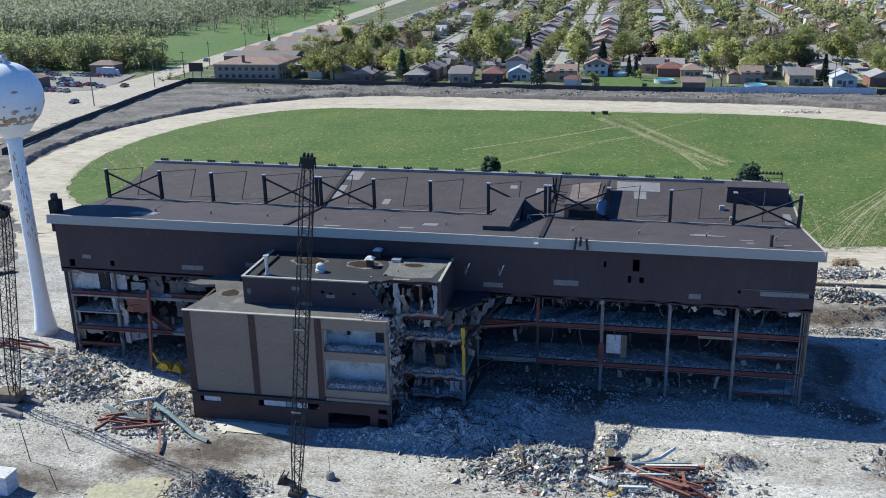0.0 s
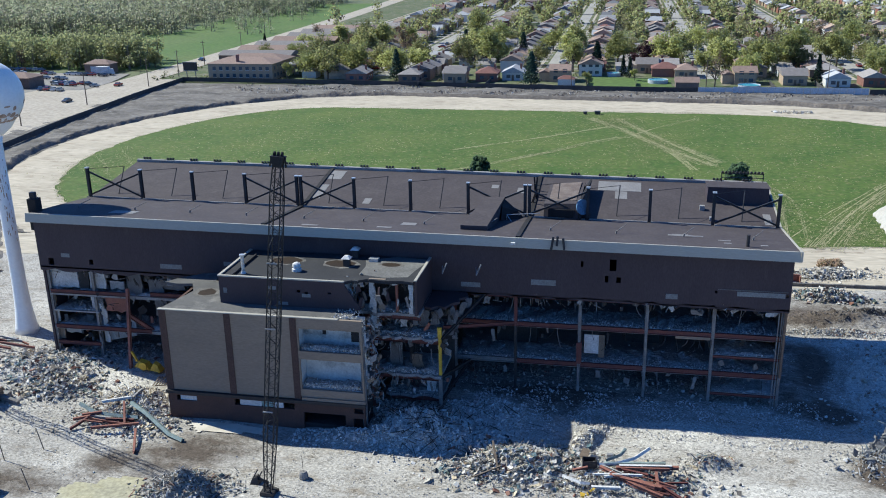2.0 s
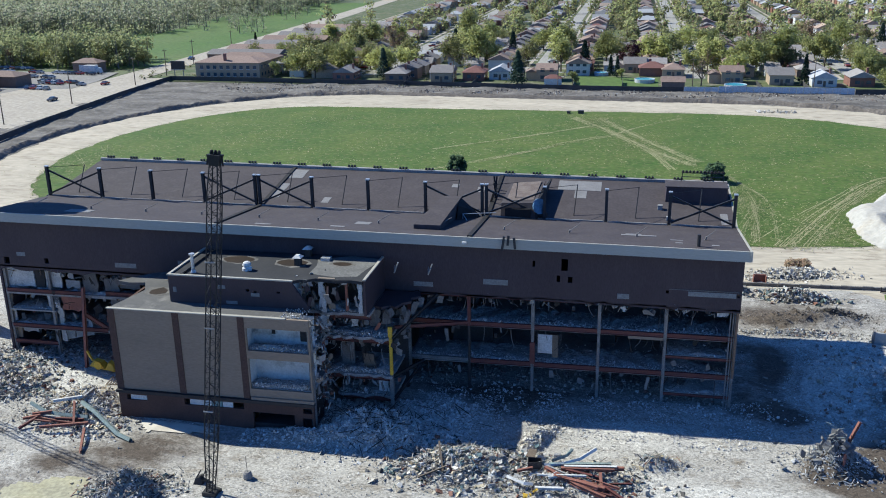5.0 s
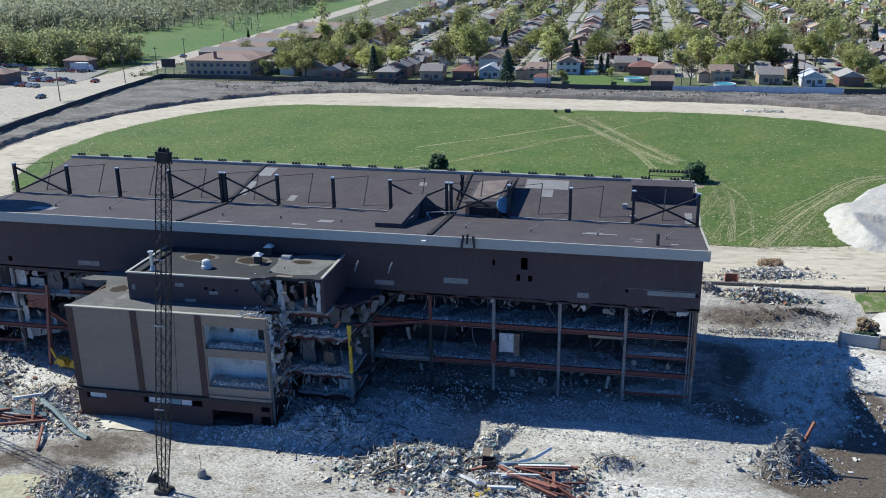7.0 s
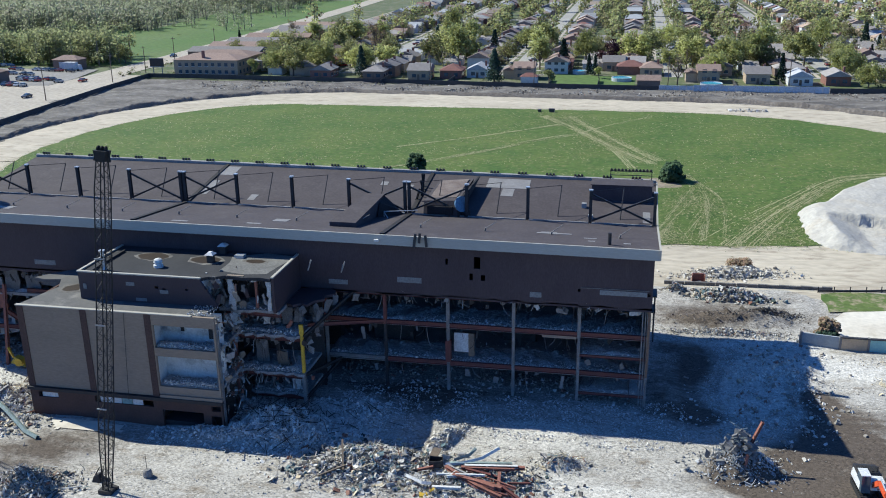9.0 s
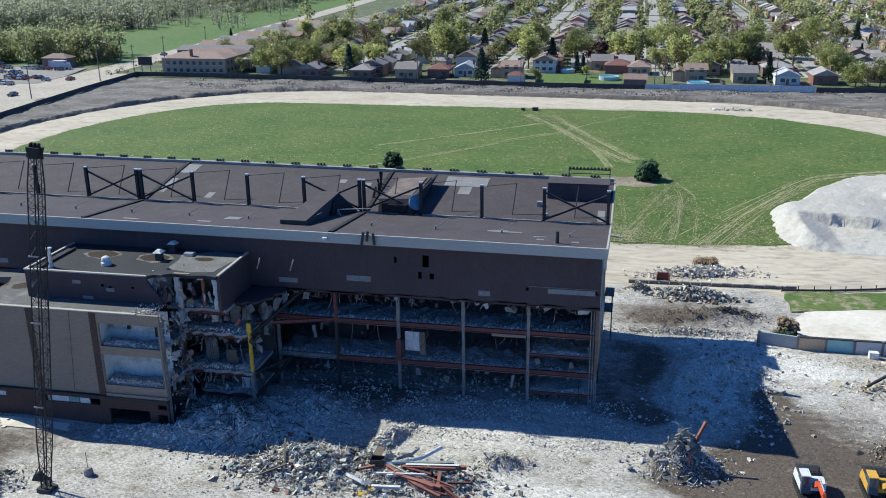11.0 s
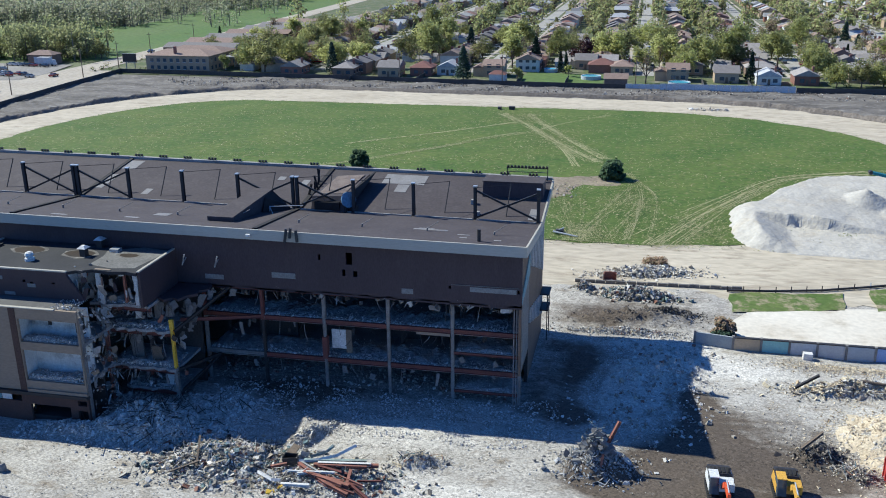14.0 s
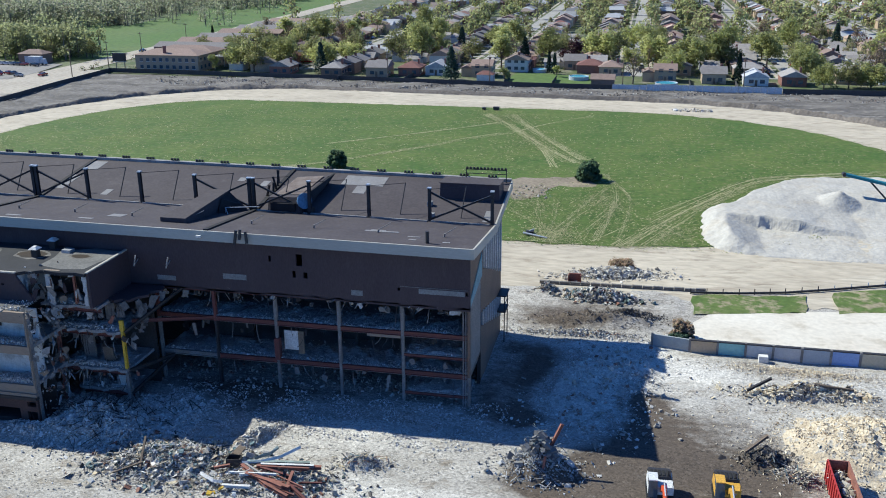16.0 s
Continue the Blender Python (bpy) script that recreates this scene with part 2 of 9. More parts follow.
m_plaster = material("dusty_plaster", (0.55, 0.54, 0.52), (0.40, 0.39, 0.37), 0.8, 6, bump=0.2, third=((0.17, 0.16, 0.15), 1.1, 0.56, 0.68))
m_bed = material("rubble_bed", (0.40, 0.39, 0.375), (0.24, 0.23, 0.22), 1.6, 7, bump=0.9, depth=0.12, contrast=0.16, third=((0.56, 0.545, 0.52), 3.2, 0.55, 0.66))
# near-black for inner faces and scraps: shade inside the building put into colour
m_dark = material("dark_interior_shade", (0.05, 0.047, 0.046), (0.03, 0.029, 0.028), 0.4, 4)
m_white = material("white_plaster", (0.66, 0.65, 0.63), (0.52, 0.50, 0.47), 0.6, 5)
m_blueroom = material("pale_blue_plaster", (0.60, 0.615, 0.605), (0.48, 0.495, 0.49), 0.5, 5, grain=0.6, third=((0.24, 0.24, 0.235), 0.5, 0.55, 0.72))
m_tanwall = material("tan_brick", (0.283, 0.226, 0.168), (0.226, 0.178, 0.133), 0.14, 5.0, bump=0.08, stretch=(0.5, 1, 1.8), contrast=0.3, grain=0.45, third=((0.21, 0.168, 0.132), 0.4, 0.55, 0.75))
m_brownbrick = material("brown_brick", (0.105, 0.062, 0.048), (0.075, 0.047, 0.038), 0.3, 8, bump=0.25)
m_yellow = material("yellow_paint", (0.64, 0.43, 0.04), (0.50, 0.32, 0.04), 0.9, 6, rough=0.6)
m_lite = material("frosted_panel", (0.21, 0.22, 0.225), (0.165, 0.172, 0.178), 0.8, 5, rough=0.35)
m_glass = material("window_glass", (0.05, 0.075, 0.10), (0.07, 0.10, 0.13), 0.5, 3, rough=0.08, bump=0, spec=0.6)
m_blueglass = material("blue_glazing", (0.13, 0.22, 0.32), (0.10, 0.17, 0.26), 0.5, 3, rough=0.12, bump=0, spec=0.6)
m_tank = material("tank_paint", (0.86, 0.855, 0.83), (0.80, 0.79, 0.76), 0.25, 3, rough=0.45, bump=0.03, grain=0.2)
m_tankrust = material("tank_rust_stain", (0.34, 0.20, 0.11), (0.52, 0.42, 0.33), 0.6, 4, rough=0.8)
m_galv = material("galvanised", (0.55, 0.56, 0.57), (0.46, 0.47, 0.48), 1, 6, rough=0.4, metal=0.5)
m_rubber = material("rubber", (0.02, 0.02, 0.02), (0.03, 0.03, 0.03), 1, 8)
m_stain = material("ponded_silt", (0.045, 0.031, 0.021), (0.03, 0.022, 0.017), 0.8, 5, rough=0.5)
m_ring = material("dried_silt", (0.19, 0.178, 0.16), (0.075, 0.07, 0.066), 0.9, 5)
m_green = material("faded_green_panel", (0.30, 0.40, 0.38), (0.22, 0.30, 0.29), 0.8, 6)
m_fence = material("dark_fence", (0.055, 0.052, 0.05), (0.085, 0.08, 0.075), 0.3, 3)
m_wfence = material("white_fence", (0.56, 0.58, 0.60), (0.48, 0.50, 0.52), 0.3, 3)
m_wood = material("weathered_wood", (0.20, 0.155, 0.11), (0.14, 0.11, 0.085), 0.8, 7)
m_bark = material("bark", (0.13, 0.105, 0.085), (0.085, 0.07, 0.06), 1.5, 9, coord="obj")
GREENS = [(0.42, 0.435, 0.16), (0.37, 0.395, 0.14), (0.46, 0.46, 0.19), (0.33, 0.35, 0.13), (0.43, 0.42, 0.185)]
m_leafs = [
    material("spring_leaf", GREENS[0], GREENS[1], palette=GREENS, coord="obj", bump=0, vary=0.22, thin=0.7),
    material("olive_leaf", GREENS[0], GREENS[1], palette=[(0.33, 0.325, 0.14), (0.28, 0.285, 0.115), (0.37, 0.345, 0.175), (0.25, 0.265, 0.105)], coord="obj", bump=0, vary=0.2, thin=0.7),
    material("brown_bud_leaf", GREENS[0], GREENS[1], palette=[(0.255, 0.178, 0.111), (0.196, 0.145, 0.093), (0.315, 0.212, 0.145), (0.204, 0.170, 0.102)], coord="obj", bump=0, vary=0.2, thin=0.2),
    material("purple_leaf", GREENS[0], GREENS[1], palette=[(0.078, 0.036, 0.044), (0.058, 0.029, 0.034), (0.104, 0.047, 0.052)], coord="obj", bump=0, vary=0.15, thin=0.2),
    material("conifer_needle", GREENS[0], GREENS[1], palette=[(0.030, 0.054, 0.035), (0.041, 0.068, 0.041), (0.024, 0.043, 0.030)], coord="obj", bump=0, vary=0.15, thin=0.1),
]
# pale, close-set leaf colours: distance haze is put into them
m_woods = material("hazy_woodland_leaf", GREENS[0], GREENS[1], palette=[(0.31, 0.315, 0.21), (0.30, 0.325, 0.195), (0.32, 0.305, 0.225), (0.29, 0.31, 0.20), (0.31, 0.34, 0.195), (0.295, 0.28, 0.215)], bump=0, rough=1.0, thin=0.75)
m_deck = material("annex_deck", (0.135, 0.13, 0.125), (0.085, 0.082, 0.08), 0.25, 4, bump=0.1, grain=0.5, third=((0.20, 0.19, 0.175), 0.35, 0.54, 0.7))
m_dirt = material("bare_dirt", (0.31, 0.255, 0.185), (0.19, 0.155, 0.11), 0.2, 1.5, bump=0.7, depth=0.25)
m_yardrub = material("yard_stone", CONC, CONC2, 0.3, 5, palette=[(0.55, 0.505, 0.43), (0.48, 0.44, 0.37), (0.64, 0.60, 0.525), (0.40, 0.36, 0.295), (0.56, 0.525, 0.47), (0.70, 0.67, 0.61), (0.42, 0.385, 0.325)])
m_greyrub = material("grey_concrete_lumps", CONC, CONC2, 0.3, 5, palette=[(0.28, 0.275, 0.27), (0.17, 0.165, 0.16), (0.38, 0.37, 0.355), (0.10, 0.095, 0.09), (0.46, 0.45, 0.43), (0.22, 0.205, 0.19), (0.06, 0.058, 0.055), (0.15, 0.08, 0.06)])
m_pilaster = material("brown_pilaster", (0.098, 0.060, 0.048), (0.07, 0.046, 0.038), 0.3, 8, bump=0.2)
m_juniper = material("juniper_needle", GREENS[0], GREENS[1], palette=[(0.065, 0.105, 0.045), (0.085, 0.13, 0.058), (0.05, 0.082, 0.04)], coord="obj", bump=0, thin=0.15)
m_lump = material("torn_concrete", CONC, CONC2, 0.6, 6, palette=[(0.44, 0.43, 0.41), (0.27, 0.265, 0.255), (0.54, 0.53, 0.51), (0.18, 0.175, 0.17), (0.48, 0.465, 0.445), (0.34, 0.325, 0.305)])
m_verge = material("verge_grass", (0.075, 0.125, 0.022), (0.12, 0.15, 0.04), 0.15, 1.2, bump=0.5, depth=0.2, third=((0.30, 0.255, 0.16), 0.35, 0.49, 0.60))
# darker than m_slab: the deep floors' shade is put into their colour
m_floor = material("shaded_floor", (0.31, 0.30, 0.29), (0.20, 0.195, 0.185), 0.5, 6, bump=0.4)


# ---- builders ----
RNG = np.random.default_rng(7)


class Shape:
    """Gathers corners and faces of one mesh."""

    def __init__(self):
        self.v, self.f = [], []

    def add(self, verts, faces):
        k = len(self.v)
        self.v += [tuple(p) for p in verts]
        self.f += [tuple(k + i for i in q) for q in faces]
        return self

    def hexa(self, c):
        return self.add(c, [(0, 3, 2, 1), (4, 5, 6, 7), (0, 1, 5, 4), (1, 2, 6, 5), (2, 3, 7, 6), (3, 0, 4, 7)])

    def box(self, x0, y0, z0, x1, y1, z1):
        return self.hexa([(x0, y0, z0), (x1, y0, z0), (x1, y1, z0), (x0, y1, z0), (x0, y0, z1), (x1, y0, z1), (x1, y1, z1), (x0, y1, z1)])

    def bar(self, p, q, w, h=None):
        """A square bar from p to q, w wide and h deep."""
        h = h or w
        p, q = Vector(p), Vector(q)
        d = (q - p).normalized()
        up = Vector((0, 0, 1)) if abs(d.z) < 0.95 else Vector((0, 1, 0))
        a = d.cross(up).normalized() * w / 2
        b = a.cross(d).normalized() * h / 2
        return self.hexa([p - a - b, p + a - b, p + a + b, p - a + b, q - a - b, q + a - b, q + a + b, q - a + b])

    def ibeam(self, p, q, w, h):
        """A rolled steel beam: two flanges and a web."""
        p, q = Vector(p), Vector(q)
        d = (q - p).normalized()
        up = Vector((0, 0, 1)) if abs(d.z) < 0.9 else Vector((0, 1, 0))
        a = d.cross(up).normalized()
        b = a.cross(d).normalized()
        t = h * 0.09
        for s in (-1, 1):
            o = b * s * (h / 2 - t / 2)
            self.bar(p + o, q + o, w, t)
        return self.bar(p, q, w * 0.12, h - 2 * t)

    def tube(self, p, q, r0, r1=None, n=10, caps=True):
        r1 = r0 if r1 is None else r1
        p, q = Vector(p), Vector(q)
        d = (q - p).normalized()
        a = d.orthogonal().normalized()
        b = d.cross(a)
        k = len(self.v)
        for c, r in ((p, r0), (q, r1)):
            for i in range(n):
                w = 2 * math.pi * i / n
                self.v.append(tuple(c + a * r * math.cos(w) + b * r * math.sin(w)))
        for i in range(n):
            j = (i + 1) % n
            self.f.append((k + i, k + j, k + n + j, k + n + i))
        if caps:
            self.f.append(tuple(k + n - 1 - i for i in range(n)))
            self.f.append(tuple(k + n + i for i in range(n)))
        return self

    def rope(self, pts, r, n=6):
        """One round bar through several points."""
        k = len(self.v)
        pts = [Vector(p) for p in pts]
        for i, c in enumerate(pts):
            d = (pts[min(i + 1, len(pts) - 1)] - pts[max(i - 1, 0)]).normalized()
            a = d.cross(Vector((0.3, 0.9, 0.2))).normalized()
            b = d.cross(a)
            for j in range(n):
                w = 2 * math.pi * j / n
                self.v.append(tuple(c + a * r * math.cos(w) + b * r * math.sin(w)))
        for i in range(len(pts) - 1):
            for j in range(n):
                self.f.append((k + i * n + j, k + i * n + (j + 1) % n, k + (i + 1) * n + (j + 1) % n, k + (i + 1) * n + j))
        return self

    def lathe(self, x, y, profile, n=24):
        """A turned body round the upright axis through x, y; profile: radius and height."""
        k = len(self.v)
        for r, z in profile:
            for i in range(n):
                w = 2 * math.pi * i / n
                self.v.append((x + r * math.cos(w), y + r * math.sin(w), z))
        for s in range(len(profile) - 1):
            for i in range(n):
                j = (i + 1) % n
                self.f.append((k + s * n + i, k + s * n + j, k + (s + 1) * n + j, k + (s + 1) * n + i))
        self.f.append(tuple(k + n - 1 - i for i in range(n)))
        self.f.append(tuple(k + (len(profile) - 1) * n + i for i in range(n)))
        return self

    def sheet(self, pts, z, thick=0.0):
        """A flat sheet with the given outline, anticlockwise."""
        n = len(pts)
        if not thick:
            return self.add([(x, y, z) for x, y in pts], [tuple(range(n))])
        vs = [(x, y, z - thick) for x, y in pts] + [(x, y, z) for x, y in pts]
        return self.add(vs, [tuple(n + i for i in range(n)), tuple(n - 1 - i for i in range(n))] + [(i, (i + 1) % n, n + (i + 1) % n, n + i) for i in range(n)])


def welded(shape):
    """The shape as one body: shared corners joined, inner faces taken out."""
    bm = bmesh.new()
    vs = [bm.verts.new(v) for v in shape.v]
    for f in shape.f:
        bm.faces.new([vs[i] for i in f])
    bmesh.ops.remove_doubles(bm, verts=bm.verts, dist=0.002)
    bm.verts.index_update()
    seen = {}
    for f in bm.faces:
        seen.setdefault(frozenset(v.index for v in f.verts), []).append(f)
    bmesh.ops.delete(bm, geom=[f for g in seen.values() if len(g) > 1 for f in g], context="FACES")
    out = Shape()
    bm.verts.index_update()
    out.v = [tuple(v.co) for v in bm.verts]
    out.f = [tuple(v.index for v in f.verts) for f in bm.faces]
    bm.free()
    return out


def mesh_object(name, shape, mat, parent=None, label="", smooth=False):
    me = bpy.data.meshes.new(name)
    if isinstance(shape, Shape):
        me.from_pydata(shape.v, [], shape.f)
    else:
        v, f = shape
        me.vertices.add(len(v))
        me.vertices.foreach_set("co", np.ascontiguousarray(v, dtype=np.float32).ravel())
        k = f.shape[1]
        me.loops.add(f.size)
        me.loops.foreach_set("vertex_index", np.ascontiguousarray(f, dtype=np.int32).ravel())
        me.polygons.add(len(f))
        me.polygons.foreach_set("loop_start", np.arange(0, f.size, k, dtype=np.int32))
        me.update(calc_edges=True)
    me.materials.append(mat)
    me.polygons.foreach_set("use_smooth", [smooth] * len(me.polygons))
    ob = new(name, me)
    if parent:
        ob.parent = parent
    if label:
        ob["label"] = label
    return ob


def part(name, shape, mat, parent, label="", smooth=False):
    return mesh_object(name, shape, mat, parent, label, smooth)


def thing(name, label, category, group="", kind="", at=(0, 0, 0)):
    ob = new(name)
    ob.location = at
    return tagged(ob, label, category, group, kind)


def structure(name, shape, mat, label, smooth=False):
    return tagged(mesh_object(name, shape, mat, smooth=smooth), label, "ground", kind="structure")


CUBE = np.array([(-1, -1, -1), (1, -1, -1), (1, 1, -1), (-1, 1, -1), (-1, -1, 1), (1, -1, 1), (1, 1, 1), (-1, 1, 1)], float) * 0.5
CUBE_F = np.array([(0, 3, 2, 1), (4, 5, 6, 7), (0, 1, 5, 4), (1, 2, 6, 5), (2, 3, 7, 6), (3, 0, 4, 7)])
STONE = np.array([(-0.55, -0.35, -0.3), (0.5, -0.5, -0.3), (0.15, 0.6, -0.3), (-0.35, -0.3, 0.4), (0.45, -0.2, 0.3), (-0.05, 0.45, 0.45)])


def turned(base, faces, centres, sizes, flat, tilt=0.55):
    n, m = len(centres), len(base)
    v = np.repeat(base[None], n, 0) + RNG.uniform(-0.2, 0.2, (n, m, 3))
    s = sizes[:, None] * RNG.uniform(0.5, 1.4, (n, 3))
    s[:, 2] *= flat
    v *= s[:, None, :]
    q = RNG.normal(size=(n, 4))
    q[:, 1:3] *= tilt
    q /= np.linalg.norm(q, axis=1)[:, None]
    w, x, y, z = q.T
    r = np.stack([np.stack([1 - 2 * (y * y + z * z), 2 * (x * y - w * z), 2 * (x * z + w * y)], -1), np.stack([2 * (x * y + w * z), 1 - 2 * (x * x + z * z), 2 * (y * z - w * x)], -1), np.stack([2 * (x * z - w * y), 2 * (y * z + w * x), 1 - 2 * (x * x + y * y)], -1)], 1)
    v = np.einsum("nij,nkj->nki", r, v) + centres[:, None, :]
    return v.reshape(-1, 3), (faces[None] + m * np.arange(n)[:, None, None]).reshape(-1, faces.shape[1])


def chunks(centres, sizes, flat=0.6):
    """Broken lumps round the given centres: skewed blocks for the large ones, wedges of three sides and a top for the small."""
    big = sizes > 0.27
    if big.all():
        return turned(CUBE, CUBE_F, centres, sizes, flat)
    v, f = turned(STONE, np.array([(0, 1, 4), (0, 4, 3), (1, 2, 5), (1, 5, 4), (2, 0, 3), (2, 3, 5), (3, 4, 5)]), centres[~big], sizes[~big] * 1.1, flat * 1.1)
    if not big.any():
        return v, f
    v2, f2 = turned(CUBE, CUBE_F, centres[big], sizes[big], flat)
    f2 = np.concatenate([f2[:, :3], f2[:, [0, 2, 3]]])
    return np.concatenate([v, v2]), np.concatenate([f, f2 + len(v)])


def sticks(centres, length, width, tilt=0.35):
    """Thin bent scraps: rods, laths and strips."""
    n = len(centres)
    a = RNG.uniform(0, 2 * math.pi, n)
    t = RNG.normal(0, tilt, n)
    d = np.stack([np.cos(a) * np.cos(t), np.sin(a) * np.cos(t), np.sin(t)], -1)
    s = np.stack([-np.sin(a), np.cos(a), 0 * a], -1)
    u = np.cross(d, s)
    L = length * RNG.uniform(0.4, 1.3, n) / 2
    W = width * RNG.uniform(0.5, 1.5, n) / 2
    T = W * RNG.uniform(0.3, 1.0, n)
    k = []
    for e in (-1, 1):
        for p, q in ((-1, -1), (1, -1), (1, 1), (-1, 1)):
            k.append(centres + d * (e * L)[:, None] + s * (p * W)[:, None] + u * (q * T)[:, None])
    v = np.stack(k, 1)
    f = np.array([(0, 3, 2, 1), (4, 5, 6, 7), (0, 1, 5, 4), (1, 2, 6, 5), (2, 3, 7, 6), (3, 0, 4, 7)])
    return v.reshape(-1, 3), (f[None] + 8 * np.arange(n)[:, None, None]).reshape(-1, 4)


def blades(centres, length, width):
    """Flattened tufts: one small leaf-shaped face each."""
    n = len(centres)
    a = RNG.uniform(0, 2 * math.pi, n)
    d = np.stack([np.cos(a), np.sin(a), RNG.uniform(0.0, 0.25, n)], -1) * (length * RNG.uniform(0.3, 1.2, n) / 2)[:, None]
    s = np.stack([-np.sin(a), np.cos(a), 0 * a], -1) * (width * RNG.uniform(0.5, 1.6, n))[:, None]
    lift = np.array([0, 0, 0.06])
    v = np.stack([centres - d * 0.9 + lift, centres - s + lift, centres + d + lift, centres + s + lift], 1)
    return v.reshape(-1, 3), np.arange(4 * n).reshape(-1, 4)


def joined(*parts_):
    v, f, k = [], [], 0
    if len({b.shape[1] for a, b in parts_}) > 1:
        parts_ = [(a, b if b.shape[1] == 3 else np.concatenate([b[:, :3], b[:, [0, 2, 3]]])) for a, b in parts_]
    for a, b in parts_:
        v.append(a)
        f.append(b + k)
        k += len(a)
    return np.concatenate(v), np.concatenate(f)


def lattice(nx, ny):
    i = np.arange(nx * ny).reshape(ny, nx)
    return np.stack([i[:-1, :-1], i[:-1, 1:], i[1:, 1:], i[1:, :-1]], -1).reshape(-1, 4)


def rough(x, y, scale, seed=0.0, octaves=4):
    """Smooth rough heights, about -1 to 1."""
    out = np.zeros_like(x)
    r = np.random.default_rng(int(seed * 100) + 5)
    amp, k = 1.0, 2 * math.pi / scale
    for o in range(octaves):
        for j in range(4):
            a, p = r.uniform(0, math.pi), r.uniform(0, 6.3)
            out += amp * 0.35 * np.sin(k * (x * math.cos(a) + y * math.sin(a)) * r.uniform(0.7, 1.4) + p)
        amp *= 0.5
        k *= 2.1
    return out


# heaps that rise from the yard: middle, half sizes, turn, height
HEAPS = [(-72, 96.5, 9, 6, 0.2, 1.1), (-67.0, 91.0, 4.6, 3.0, 0.1, 1.0), (-41.0, 72.8, 3.7, 2.3, 0.3, 1.9), (-55, 88, 6, 3.5, 0.3, 1.1),
         (-8.6, 83.0, 6.4, 3.6, 0.15, 1.3), (3.0, 81.9, 6.5, 2.8, 0.1, 0.7), (10.8, 86.4, 2.6, 1.3, 0.2, 1.0), (28.6, 89.0, 3.8, 2.5, 0, 2.3),
         (-20, 88.5, 6, 4.5, 0, 2.0), (-27, 85.5, 5, 2.0, 0, 0.9), (-12, 94, 9, 4, 0, 0.7), (33, 112, 8, 3.5, 0.4, 0.8), (35, 110, 6, 7, 0, 0.5), (31, 96, 6, 5, 0, 0.5),
         (31, 127.5, 9, 3.0, 0.05, 1.6), (36.6, 130.8, 3.8, 1.4, 0.0, 1.0), (32, 136.8, 4.6, 1.6, 0.05, 1.4), (33.5, 147.2, 7, 2.2, 0.2, 0.9), (24, 138, 1.8, 0.9, 0, 0.9),
         (57, 110.8, 6.5, 1.6, 0.1, 1.3), (62, 99.8, 9.5, 6.5, 0.25, 1.9), (50.5, 95.2, 2.2, 1.6, 0.4, 1.3), (53.5, 92.3, 2.2, 1.2, -0.3, 0.8), (57, 116.5, 8, 1.4, 0.0, 0.45), (22, 104, 2.5, 9, 0, 0.5), (30, 123, 8, 1.2, 0.05, 0.7), (-1.8, 89.2, 4.2, 1.3, 1.15, 0.9), (-14, 87.5, 6, 3, 0.1, 0.6), (-55.4, 89.4, 3.4, 2.0, 0.2, 0.7), (-53.0, 85.6, 5.2, 3.4, -0.2, 0.3)]


def yard_z(x, y):
    """The yard's height: gentle waves, small lumps and the heaps."""
    z = 0.16 * rough(x, y, 17.0, 1, 5) + 0.05
    for cx, cy, a, b, turn, h in HEAPS:
        c, s = math.cos(turn), math.sin(turn)
        u, v = ((x - cx) * c + (y - cy) * s) / a, (-(x - cx) * s + (y - cy) * c) / b
        g = np.clip(1 - (u * u + v * v) ** 0.75 * (1 + 0.18 * rough(x, y, 3.0, cx % 7, 2)), 0, None)
        z = z + h * g * (1 + 0.22 * rough(x, y, 2.2, cy % 5, 3))
    z = np.where((x > 43.5) & (y > 121), z * 0.25, z)
    fade = np.clip((165 - y) / 15, 0, 1) * np.clip((y - 40) / 10, 0, 1) * np.clip((x + 170) / 30, 0, 1)
    return z * fade


def scatter(n, x0, x1, y0, y1, size, mask=None, lift=0.3, top=None):
    x, y = RNG.uniform(x0, x1, n), RNG.uniform(y0, y1, n)
    if mask is not None:
        k = mask(x, y)
        x, y = x[k], y[k]
    s = size[0] * (size[1] / size[0]) ** (RNG.random(len(x)) ** 2.2)
    z = yard_z(x, y) if top is None else top(x, y)
    return np.stack([x, y, z + s * lift * RNG.uniform(-0.2, 1, len(x))], -1), s


def outside_buildings(x, y):
    return ~(((y > 100.2) & (y < 122.5) & (x > -72.6) & (x < 19.4)) | ((y > 86.8) & (y < 101) & (x > -49.6) & (x < -26)))


# ---- ground ----
structure("ground", Shape().sheet([(-3000, -1500), (3000, -1500), (3000, 4500), (-3000, 4500)], -0.35), m_country, "open land of grass and bare earth to the horizon")


def oval(ang, cy, west, east, grow=1.0):
    """Points of an uneven oval: west and east are (end centre x, half width, north half height, south half height)."""
    c, s = np.cos(ang), np.sin(ang)
    pick = [np.where(c < 0, w, e) for w, e in zip(west, east)]
    return pick[0] + pick[1] * grow * c, cy + np.where(s > 0, pick[2], pick[3]) * grow * s


TURN = np.linspace(-math.pi, math.pi, 161)[:-1]
OUTER = (232.5, (-79.0, 76.5, 88.5, 89.5), (28.0, 91.0, 80.5, 89.5))
INNER = (227.0, (-92.0, 46.5, 67.5, 66.0), (25.0, 74.0, 66.0, 66.0))


